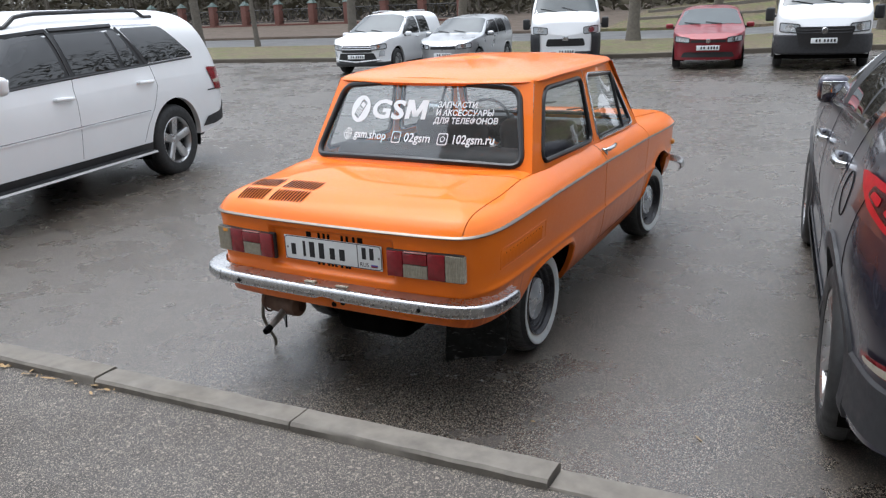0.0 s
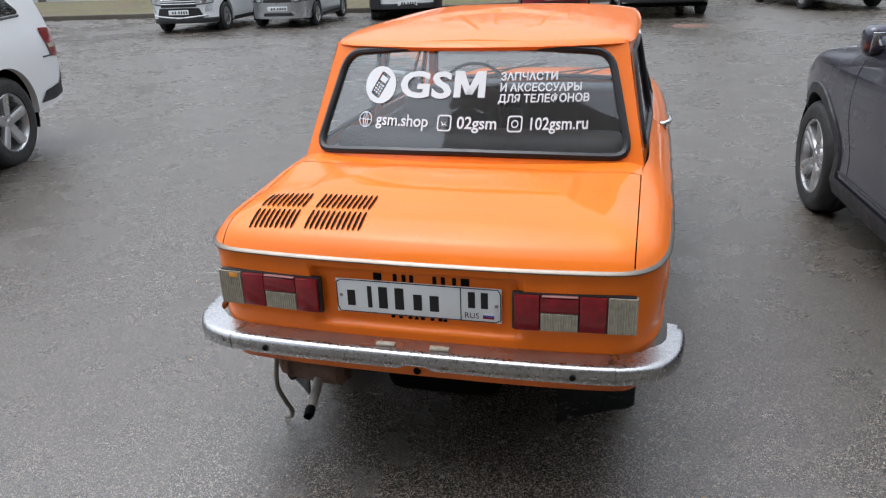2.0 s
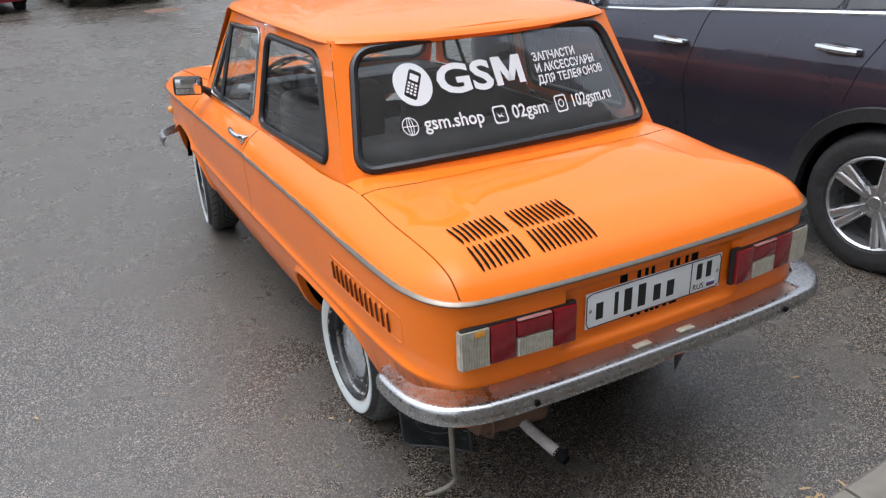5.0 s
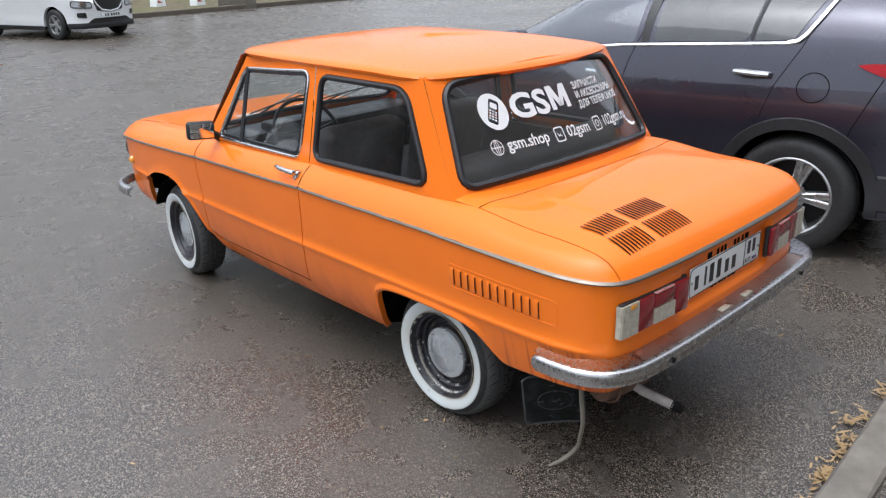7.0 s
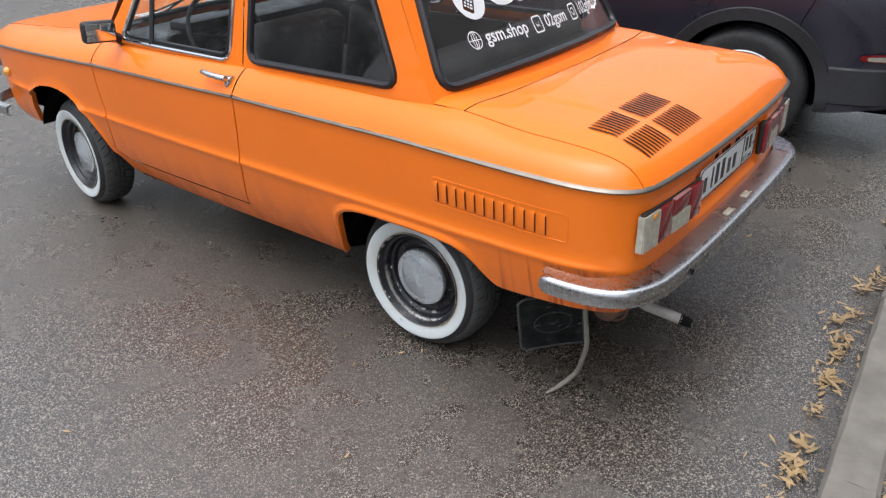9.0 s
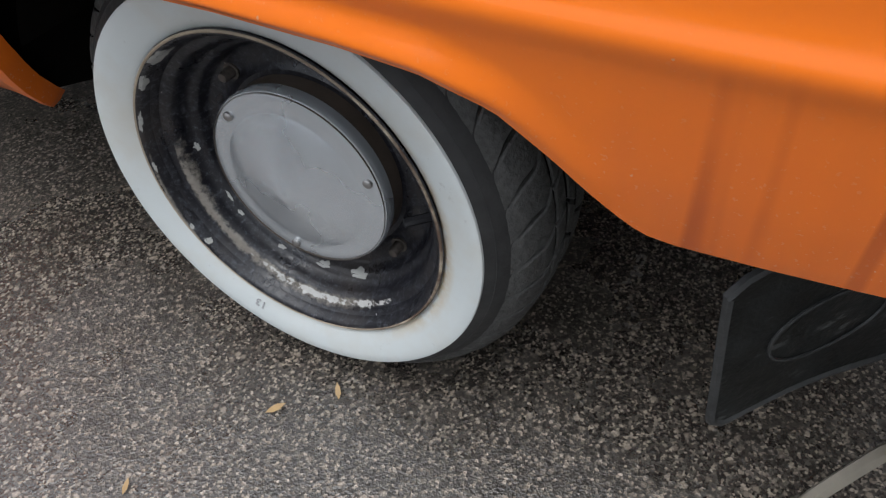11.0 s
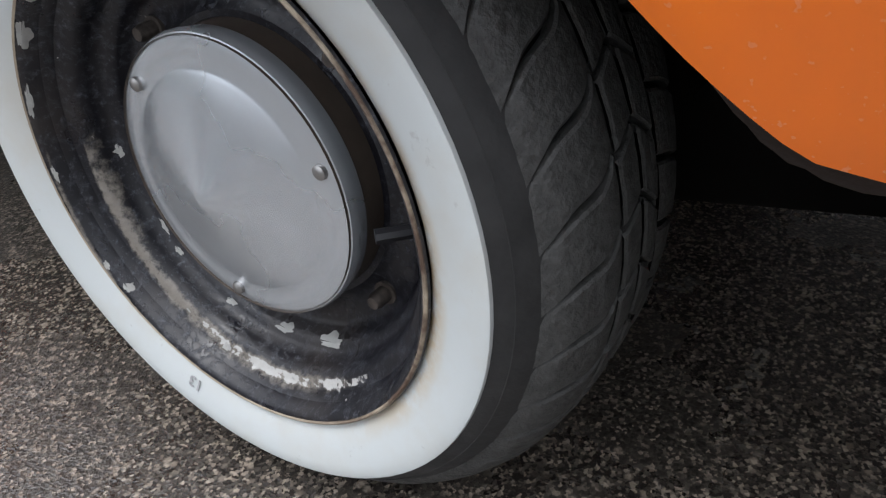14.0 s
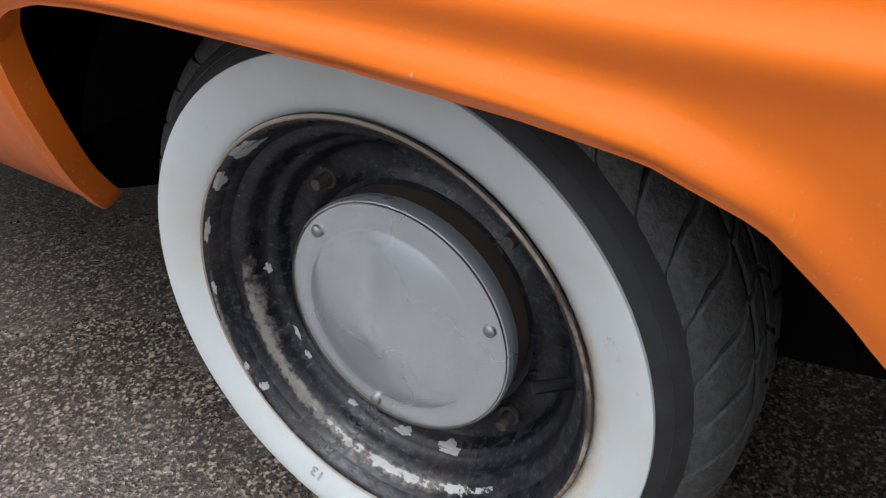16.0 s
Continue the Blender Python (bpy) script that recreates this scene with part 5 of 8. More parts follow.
def build_orange_cabin(car):
    def seat(x, y, w, back):
        bm = bmesh.new()
        box(bm, (x, y + 0.22, 0.60), (w, 0.48, 0.17), 0.05, pose(0, 0, 0, 6, 0, 0), seg=3)
        part("seat_cushion", bm, "seat", car)
        bm = bmesh.new()
        box(bm, (x, y - 0.06, 0.80), (w, 0.14, back), 0.05, pose(0, 0, 0, 12, 0, 0), seg=3)
        part("seat_back", bm, "seat", car)
    seat(-0.29, 0.98, 0.47, 0.46)
    seat(0.29, 0.98, 0.47, 0.46)
    seat(0.0, 0.20, 1.15, 0.40)
    bm = bmesh.new()
    box(bm, (0, 1.62, 0.86), (1.22, 0.26, 0.12), 0.03)
    box(bm, (-0.29, 1.52, 0.93), (0.26, 0.14, 0.06), 0.02)
    part("dashboard", bm, "trim_black", car)
    bm = bmesh.new()
    m = pose(-0.29, 1.34, 0.90, 62, 0, 0)
    tube(bm, [m @ Vector((0.19 * math.cos(a), 0.19 * math.sin(a), 0)) for a in np.linspace(0, math.tau, 32, endpoint=False)], 0.010, 8, closed=True)
    for a in (0.2, math.pi - 0.2):
        tube(bm, [m @ Vector((0.0, 0, -0.03)), m @ Vector((0.18 * math.cos(a), 0.18 * math.sin(a), 0))], 0.009, 6)
    tube(bm, [m @ Vector((0, 0, -0.03)), m @ Vector((0, 0, -0.28))], [0.03, 0.022], 10)
    part("steering_wheel", bm, "trim_black", car)
    bm = bmesh.new()
    box(bm, (0, -0.03, 0.90), (1.1, 0.30, 0.02), 0.005)
    part("parcel_shelf", bm, "trim_black", car)
    bm = bmesh.new()
    for side in (-1, 1):
        box(bm, (side * 0.60, 0.8, 0.755), (0.02, 1.75, 0.29), 0.005)
    box(bm, (0, -0.12, 0.755), (1.2, 0.02, 0.29), 0.005)
    part("inner_panel", bm, "trim_black", car)
    for x in (-0.34, 0.12):
        bm = bmesh.new()
        tube(bm, [(x + q * 0.40, front_y(x + q * 0.40, 0.955 + 0.06 * q) + 0.012, 0.955 + 0.06 * q) for q in np.linspace(0, 1, 8)], 0.005, 5)
        tube(bm, [(x + 0.02, front_y(x, 0.93) + 0.01, 0.925), (x + 0.20, front_y(x + 0.2, 0.985) + 0.022, 0.985)], 0.005, 5)
        part("wiper", bm, "trim_black", car)
    bm = bmesh.new()
    box(bm, (0.02, 1.48, 1.255), (0.20, 0.02, 0.055), 0.008)
    part("inner_mirror", bm, "trim_black", car)


def build_orange_wheel(car, side, yc, turn):
    zc = 0.264 if yc == 0 else 0.268
    R = 0.266
    base = pose(0, yc, zc, 0, -side * (0.55 if yc == 0 else 0), 0) @ Matrix.Diagonal((side, 1, 1, 1))
    if yc > 1:
        base = pose(side * 0.58, yc, zc, 0, 0, -6.5) @ pose(-side * 0.58, 0, 0) @ Matrix.Diagonal((side, 1, 1, 1))
    # flattened slightly where it stands
    bm = bmesh.new()
    prof = [(0.180, 0.648), (0.188, 0.656), (0.205, 0.664), (0.220, 0.665), (0.2255, 0.6668), (0.2290, 0.6652), (0.2345, 0.6604), (0.2352, 0.6604), (0.2368, 0.6584), (0.240, 0.6552), (0.2505, 0.640), (0.259, 0.620), (R - 0.003, 0.598), (R - 0.002, 0.57), (R - 0.003, 0.54), (0.259, 0.518), (0.246, 0.500), (0.22, 0.49), (0.175, 0.505)]
    lathe(bm, prof, 96)
    for v in bm.verts:
        v.co = base @ v.co
        if v.co.z < 0.004:
            v.co.x += (v.co.x - side * 0.58) * 0.5 * (0.004 - v.co.z) / 0.05
            v.co.z = 0.001
    wheel = part("wheel", bm, "rubber", car, "black tyre with broad painted whitewall")
    # tread: curved lugs on the shoulders, slanted blocks between, all with worn chamfered edges
    bm = bmesh.new()
    n = 40
    xs_r, rs_r = [0.498, 0.518, 0.54, 0.57, 0.598, 0.620, 0.640, 0.654, 0.663], [0.248, 0.262, R, R + 0.001, R, 0.262, 0.253, 0.240, 0.226]
    pitch = math.tau / n
    # groove floor in near-black: shade between the lugs put into the colour
    gr = bmesh.new()
    lathe(gr, [(r - 0.0022, x) for x, r in zip(xs_r, rs_r) if x < 0.648], 96)
    for v in gr.verts:
        v.co = base @ v.co
        v.co.z = max(v.co.z, 0.0006)
    part("tread_groove_shade", gr, "black_gap", wheel)
    for k in range(n):
        a = k * pitch
        for x0, x1, f in ((0.6500, 0.6060, lambda u: 0.085 * (1 - u) ** 5 - 0.020 * u - 0.062 * u ** 5),
                          (0.6030, 0.5830, lambda u: -0.060 - 0.045 * u),
                          (0.5790, 0.5600, lambda u: -0.10 + 0.06 * u),
                          (0.5560, 0.5080, lambda u: 0.02 + 0.05 * u + 0.035 * u ** 3)):
            top, low = [], []
            for j in range(11):
                u = j / 10
                x = x0 + (x1 - x0) * u
                high = 0.0064 if x0 != 0.65 else 0.0054 * min(1, u * 2.2) ** 0.6 + 0.0016
                r = float(np.interp(x, xs_r, rs_r)) - 0.0012 + high
                wide = pitch * (0.90 if x0 != 0.65 else 0.96 - 0.08 * min(1, u * 3))
                drop = 0.0013
                ends = 0.0012 if j in (0, 10) else 0.0
                row = [(a + f(u), r - drop - ends), (a + f(u) + 0.007, r - ends), (a + f(u) + wide * 0.5, r - ends + 0.0003), (a + f(u) + wide - 0.007, r - ends), (a + f(u) + wide, r - drop - ends)]
                top.append([(x, q * math.cos(g), q * math.sin(g)) for g, q in row])
                low.append([(x, (q - 0.009) * math.cos(g), (q - 0.009) * math.sin(g)) for g, q in (row[0], row[-1])])
            grid(bm, top, merge=False)
            grid(bm, [[t[0] for t in top], [t[0] for t in low]], merge=False)
            grid(bm, [[t[-1] for t in top], [t[1] for t in low]], merge=False)
            for e in (0, -1):
                grid(bm, [[top[e][0], top[e][-1]], low[e]], merge=False)
    for v in bm.verts:
        v.co = base @ v.co
        v.co.z = max(v.co.z, 0.0005)
    tagged(part("tread", bm, "tread", wheel, sharp=20), kind="stuff")
    m = base @ Matrix.Rotation(turn, 4, "X")
    bm = bmesh.new()
    lathe(bm, [(0.1795, 0.6560), (0.1822, 0.6585), (0.190, 0.6625), (0.202, 0.6668), (0.214, 0.6696), (0.2225, 0.6706), (0.2252, 0.6698), (0.2257, 0.6680), (0.2245, 0.660)], 96, m)
    wt = part("whitewall_band", bm, "whitewall", wheel, "white painted band on the sidewall")
    bm = bmesh.new()
    lathe(bm, [(0.158, 0.52), (0.164, 0.60), (0.167, 0.640), (0.171, 0.650), (0.176, 0.656), (0.180, 0.659), (0.1825, 0.6615), (0.1815, 0.664), (0.178, 0.6635), (0.1745, 0.660), (0.1715, 0.650), (0.1690, 0.643), (0.1650, 0.640), (0.1600, 0.6385), (0.1565, 0.634), (0.1545, 0.626), (0.1525, 0.618), (0.1490, 0.6145),
               (0.1455, 0.613), (0.1425, 0.608), (0.1400, 0.600), (0.1360, 0.596), (0.1200, 0.594), (0.1140, 0.596), (0.109, 0.600), (0.104, 0.600)], 96, m)
    part("rim", bm, "rim_worn" if side < 0 and yc == 0 else "rim_black", wheel, "black painted steel rim with flaking paint")
    if side < 0 and yc == 0:
        rnd = random.Random(11)
        prof_r, prof_x = (0.104, 0.109, 0.114, 0.120, 0.136, 0.140, 0.1425, 0.1455, 0.149, 0.1525, 0.1545, 0.1565, 0.160, 0.165, 0.169, 0.1715, 0.1745, 0.178), (0.600, 0.600, 0.596, 0.594, 0.596, 0.600, 0.608, 0.613, 0.6145, 0.618, 0.626, 0.634, 0.6385, 0.640, 0.643, 0.650, 0.660, 0.6635)
        # flakes of bared primer: angle on the rim, radius, half length and half width
        for deg, r0, la, lr in ((49, 0.1735, 0.016, 0.0048), (33, 0.1752, 0.013, 0.0022), (14, 0.1757, 0.013, 0.0015), (-6, 0.1755, 0.006, 0.0013), (-33, 0.176, 0.004, 0.0014), (-41, 0.1745, 0.004, 0.0018), (-73, 0.166, 0.0036, 0.0030),
                                (-116, 0.168, 0.0016, 0.0014), (-87, 0.1445, 0.0085, 0.0024), (-107, 0.1450, 0.0130, 0.0034), (-5, 0.151, 0.005, 0.0022), (-32, 0.148, 0.007, 0.0016), (-41, 0.150, 0.004, 0.0018), (-65, 0.1485, 0.0050, 0.0024), (-57, 0.1625, 0.0022, 0.0012), (-98, 0.1640, 0.0014, 0.0012), (-128, 0.1625, 0.0018, 0.0010)):
            a, p0, p1 = math.radians(deg), rnd.uniform(0, 6), rnd.uniform(0, 6)
            def spot(g, q):
                reach = q * (1 + 0.17 * math.sin(2 * g + p0) + 0.14 * math.sin(5 * g + p1) + 0.09 * math.sin(9 * g + p0 * 2))
                r, b = r0 + lr * reach * math.sin(g), a + la / r0 * reach * math.cos(g)
                return base @ Vector((float(np.interp(r, prof_r, prof_x)) + 0.0007, r * math.cos(b), r * math.sin(b)))
            bm = bmesh.new()
            grid(bm, [[spot(g, q) for g in np.linspace(0, math.tau, 32, endpoint=False)] for q in (0.03, 0.35, 0.7, 1.0)], close_v=True, merge=False)
            part("paint_flake", bm, "primer", wheel, "pale primer bared by flaking black paint")
    bm = bmesh.new()
    lathe(bm, [(0.1788, 0.6640), (0.1802, 0.6648), (0.1815, 0.6642), (0.1822, 0.6620)], 96, m)
    part("bead_edge", bm, "cream", wheel, "cream and rust stained bead edge")
    bm = text_mesh("13", 0.0150, 0.0003, 1.0, 0.0002)
    ca, sa = math.cos(math.radians(-70)), math.sin(math.radians(-70))
    lay = Matrix(((0, 0.28, 0.96, 0.6663), (-sa, ca * 0.96, 0, 0.1985 * ca), (ca, sa * 0.96, 0, 0.1985 * sa), (0, 0, 0, 1)))
    bmesh.ops.transform(bm, matrix=base @ lay @ Matrix.Translation((-0.007, -0.0045, 0.0004)), verts=bm.verts)
    part("size_mark", bm, "mark", wheel)
    bm = bmesh.new()
    lathe(bm, [(0.103, 0.560), (0.104, 0.625), (0.1035, 0.636)], 72, m)
    part("drum", bm, "drum_brown", wheel, "brown rusty drum edge")
    bm = bmesh.new()
    lathe(bm, [(0.1048, 0.619), (0.1060, 0.626), (0.1060, 0.630), (0.1045, 0.6335), (0.1005, 0.6352), (0.092, 0.6358), (0.083, 0.6362), (0.0805, 0.6372), (0.078, 0.6385), (0.060, 0.6435), (0.030, 0.6525), (0.010, 0.6592), (0.003, 0.6618), (0.0, 0.6622)], 96, m)
    cap = part("hub_cap", bm, "hubcap", wheel, "dull silver conical hub cap")
    for k in range(3):
        bm = bmesh.new()
        a = math.radians(0 + 120 * k)
        lathe(bm, [(0.0, 0.0036), (0.0030, 0.0034), (0.0050, 0.0018), (0.0056, -0.002)], 12, m @ pose(0.6365, -0.0935 * math.cos(a), 0.0935 * math.sin(a)))
        part("cap_screw", bm, "steel", cap)
    for k in range(4):
        bm = bmesh.new()
        a = math.radians(152 + 90 * k)
        lathe(bm, [(0.0, 0.024), (0.0048, 0.0235), (0.0062, 0.020), (0.0064, 0.009), (0.0095, 0.009), (0.0098, 0.0)], 12, m @ pose(0.588, 0.125 * math.cos(a), 0.125 * math.sin(a)))
        part("wheel_nut", bm, "nut", wheel)
    bm = bmesh.new()
    a = math.radians(200)
    tube(bm, [m @ Vector((0.615, 0.152 * math.cos(a), 0.152 * math.sin(a))), m @ Vector((0.640, 0.128 * math.cos(a), 0.128 * math.sin(a)))], 0.005, 8)
    part("valve", bm, "gasket", wheel)



# ---- other vehicles: one builder, fed with each car's own lines ----
class Shape:
    """Sheet metal of a car from its plan outline, waist line, ridge line and side profile; y runs forward from the rear axle."""

    def __init__(self, plan, belt, top, prof, low, arches, n=2.6, m=2.4, tum=0.12):
        self.o = spline(plan, 500)
        self.s = np.r_[0, np.cumsum(np.linalg.norm(np.diff(self.o, axis=0), axis=1))]
        t = np.gradient(self.o, axis=0)
        self.nn = np.stack([t[:, 1], -t[:, 0]], 1) / np.linalg.norm(t, axis=1)[:, None]
        self.belt, self.top, self.prof, self.low, self.arches, self.n, self.m, self.tum = belt, top, prof, low, arches, n, m, tum

    def w(self, y):
        return float(np.interp(-y, -self.o[:, 1], self.o[:, 0]))

    def sy(self, y):
        return float(np.interp(-y, -self.o[:, 1], self.s))

    def bottom(self, y):
        z = lin(y, self.low)
        for yc, zc, r in self.arches:
            if abs(y - yc) < r:
                z = max(z, zc + math.sqrt(r * r - (y - yc) ** 2))
        return z

    def inset(self, z, y):
        zb = lin(y, self.belt)
        return lin(z / zb, self.prof)

    def lower(self, s, z, side, proud=0.0):
        x, y = np.interp(s, self.s, self.o[:, 0]), np.interp(s, self.s, self.o[:, 1])
        nx, ny = np.interp(s, self.s, self.nn[:, 0]), np.interp(s, self.s, self.nn[:, 1])
        d = self.inset(z, y) - proud
        return (side * (x + nx * d), y + ny * d, z)

    def side(self, y, z, side, proud=0.0):
        zb = lin(y, self.belt)
        if z <= zb:
            return self.lower(self.sy(y), z, side, proud)
        zt = lin(y, self.top)
        k = min(0.9999, (z - zb) / max(1e-4, zt - zb))
        return (side * (self.w(y) * (1 - k ** self.m) ** (1 / self.n) - self.tum * (z - zb) + proud), y, z)

    def over(self, x, y, proud=0.0):
        """The point of the upper sheet metal above (x, y)."""
        zb, zt = lin(y, self.belt), max(lin(y, self.top), lin(y, self.belt) + 0.002)
        lo, hi = 0.0, 1.0
        for _ in range(30):
            k = (lo + hi) / 2
            if self.w(y) * (1 - k ** self.m) ** (1 / self.n) - self.tum * k * (zt - zb) > abs(x):
                lo = k
            else:
                hi = k
        return (x, y, zb + lo * (zt - zb) + proud)

    def end(self, x, z, front, proud=0.004):
        """The point of the nose or tail at (x, z)."""
        half = self.o[:250] if front else self.o[250:][::-1]
        y = float(np.interp(abs(x), half[:, 0], half[:, 1]))
        d = self.inset(z, y)
        return (x, y + (proud - d) * (1 if front else -1), z)

    def shells(self, car, paint, clad=None, clad_z=0.0):
        ss = sorted(set(list(np.linspace(0, self.s[-1], 120)) + [self.sy(yc + r * math.cos(a)) for yc, zc, r in self.arches for a in np.linspace(0, math.pi, 40)]))
        zk = np.r_[np.linspace(1, 0.72, 8), np.linspace(0.68, 0.14, 16)]
        for side in (-1, 1):
            bm = bmesh.new()
            rows = []
            for k in zk:
                row = []
                for s in ss:
                    y = float(np.interp(s, self.s, self.o[:, 1]))
                    z = max(k * lin(y, self.belt), self.bottom(y))
                    row.append(self.lower(s, z, side))
                rows.append(row)
            grid(bm, rows)
            lip = rows[-1]
            grid(bm, [lip, [(p[0] - side * 0.06, p[1], p[2]) for p in lip]])
            part("body_side", bm, paint, car)
            if clad:
                bm = bmesh.new()
                a, b = self.arches[0], self.arches[1]
                lo_y, hi_y = min(a[0], b[0]), max(a[0], b[0])
                r = a[2]
                rows = [[self.lower(self.sy(y), z, side, 0.012) for y in np.linspace(lo_y + r * 0.97, hi_y - r * 0.97, 30)] for z in np.linspace(lin(1.0, self.low) - 0.01, clad_z, 5)]
                grid(bm, rows)
                part("sill_cladding", bm, clad, car)
                for yc, zc, rr in self.arches:
                    bm = bmesh.new()
                    rows = []
                    for a2 in np.linspace(-0.12, math.pi + 0.12, 40):
                        rows.append([self.lower(self.sy(yc + q * math.cos(a2)), max(zc + q * math.sin(a2), 0.2), side, e) for q, e in ((rr - 0.004, -0.03), (rr - 0.004, 0.014), (rr + 0.06, 0.012), (rr + 0.066, 0.0))])
                    grid(bm, rows)
                    part("arch_cladding", bm, clad, car)
        bm = bmesh.new()
        ys = sorted(set(list(np.linspace(self.o[0, 1] - 0.001, self.o[-1, 1] + 0.001, 110)) + list(self.o[:60:6, 1]) + list(self.o[-60::6, 1])))
        rows = []
        for y in ys:
            zb, zt, w = lin(y, self.belt), max(lin(y, self.top), lin(y, self.belt) + 0.001), self.w(y)
            row = []
            for a in np.linspace(0, math.pi, 45):
                c, q = math.cos(a), math.sin(a)
                z = zb + (zt - zb) * q ** (2 / self.m)
                row.append((math.copysign(max(0, w * abs(c) ** (2 / self.n) - self.tum * (z - zb)), c), y, z))
            rows.append(row)
        grid(bm, rows)
        part("upper_body", bm, paint, car)

    def glass_side(self, car, name, poly, side, material="dark_glass", proud=0.005, r=0.03):
        bm = bmesh.new()
        pane(bm, resample(rounded(poly, r, 4), 48), lambda u, v: self.side(u, v, side, proud), 4)
        return part(name, bm, material, car)

    def patch_top(self, car, name, poly, material="dark_glass", proud=0.006, r=0.05):
        bm = bmesh.new()
        pane(bm, resample(rounded(poly, r, 4), 60), lambda u, v: self.over(u, v, proud), 8)
        return part(name, bm, material, car)

    def patch_end(self, car, name, poly, front, material, proud=0.006, r=0.02, label=""):
        bm = bmesh.new()
        pane(bm, resample(rounded(poly, r, 4), 48), lambda u, v: self.end(u, v, front, proud), 4)
        return part(name, bm, material, car, label)

    def band(self, car, name, s0, s1, zs, proud, material, label="", sides=(-1, 1)):
        """A strip that follows the sheet metal round the plan outline between two lengths along it, with its own relief."""
        if s0 <= 0.0:
            ss = [(-1, s) for s in np.linspace(s1, 0.0, 24)] + [(1, s) for s in np.linspace(0.0, s1, 24)][1:]
            runs = [ss]
        else:
            runs = [[(side, s) for s in np.linspace(s0, s1, 24)] for side in sides]
        for run in runs:
            bm = bmesh.new()
            grid(bm, [[self.lower(s, z, side, p) for side, s in run] for z, p in zip(zs, proud)], merge=False)
            part(name, bm, material, car, label)

    def line(self, car, name, pts, side, r=0.0028, material="black_gap", proud=-0.001):
        bm = bmesh.new()
        tube(bm, [self.side(y, z, side, proud) for y, z in resample(pts, 24, False)], r, 5)
        return part(name, bm, material, car)


def alloy_wheel(car, x, y, r, rr, width, side, spokes=5, double=False, turn=0.2, rim="alloy", fat=1.0):
    """A road wheel standing on the ground under x, y."""
    base = pose(x, y, r - 0.006) @ Matrix.Diagonal((side, 1, 1, 1))
    h = width / 2
    bm = bmesh.new()
    lathe(bm, [(rr - 0.004, h * 0.75), (rr + 0.01, h * 0.93), (rr + (r - rr) * 0.45, h), (r - 0.035, h * 0.96), (r - 0.012, h * 0.80), (r, h * 0.55), (r, 0.02), (r - 0.007, 0.015), (r - 0.007, -0.015), (r, -0.02), (r, -h * 0.55), (r - 0.02, -h * 0.9), (rr, -h * 0.85)], 64, base)
    for v in bm.verts:
        v.co.z = max(v.co.z, 0.001)
    wheel = part("wheel", bm, "rubber", car)
    bm = bmesh.new()
    lathe(bm, [(rr, h * 0.80), (rr + 0.004, h * 0.86), (rr - 0.004, h * 0.90), (rr - 0.014, h * 0.82), (rr - 0.02, h * 0.3), (rr - 0.03, -h * 0.2)], 64, base)
    part("rim", bm, rim, wheel)
    bm = bmesh.new()
    lathe(bm, [(rr - 0.02, -h * 0.15), (0.06, -h * 0.15), (0.05, -h * 0.05), (0.0, -h * 0.05)], 40, base)
    part("brake_disc", bm, "trim_black", wheel)
    for k in range(spokes):
        a = turn + k * math.tau / spokes
        for off in ((-0.13, 0.13) if double else (0.0,)):
            bm = bmesh.new()
            w0, w1 = (0.018, 0.022) if double else (0.030, 0.034)
            m = base @ Matrix.Rotation(a + off, 4, "X")
            rows = []
            for q in np.linspace(0, 1, 6):
                rad = 0.045 + (rr - 0.055) * q
                ww = (w0 + (w1 - w0) * q) * fat
                xx = h * (0.62 + 0.18 * q)
                rows.append([m @ Vector((xx + e, c, rad)) for c, e in ((-ww - 0.006, -0.03), (-ww, 0.0), (-ww * 0.5, 0.008), (ww * 0.5, 0.008), (ww, 0.0), (ww + 0.006, -0.03))])
            grid(bm, rows)
            part("spoke", bm, rim, wheel)
    bm = bmesh.new()
    lathe(bm, [(0.085, h * 0.50), (0.075, h * 0.62), (0.034, h * 0.68), (0.030, h * 0.72), (0.0, h * 0.74)], 32, base)
    part("hub", bm, rim, wheel)
    return wheel


def plate_on(sp, car, front, z, w=0.52, x0=0.0, out=0.016):
    """A white number plate with plain dark bars."""
    yy = sp.end(x0, z, front, out)[1]
    sgn = 1 if front else -1
    bm = bmesh.new()
    box(bm, (x0, yy, z), (w, 0.012, 0.112), 0.003)
    p = part("number_plate", bm, "plate_white", car, "white number plate")
    for k in range(6):
        bm = bmesh.new()
        box(bm, (x0 - w * 0.40 + k * w * 0.125 + (w * 0.06 if k > 3 else 0), yy + sgn * 0.0068, z), (w * 0.07, 0.002, 0.06))
        part("plate_bar", bm, "plate_black", p)


def mirrors(sp, car, y, z, paint, sides=(-1, 1), size=(0.22, 0.10, 0.15), out=0.03):
    for side in sides:
        p = sp.side(y, z, side)
        bm = bmesh.new()
        box(bm, (p[0] + side * (size[0] / 2 + out), y, z + 0.05), size, 0.047, seg=4)
        m = part("door_mirror", bm, paint, car)
        bm = bmesh.new()
        box(bm, (p[0] + side * 0.02, y, z + 0.01), (0.10, 0.06, 0.05), 0.012)
        part("mirror_foot", bm, "trim_black", m)
        bm = bmesh.new()
        box(bm, (p[0] + side * (size[0] / 2 + out), y - size[1] / 2 - 0.001, z + 0.05), (size[0] * 0.74, 0.006, size[2] * 0.66), 0.002, pose(0, 0, 0, 14, 0, 0))
        part("mirror_glass", bm, "mirror", m)


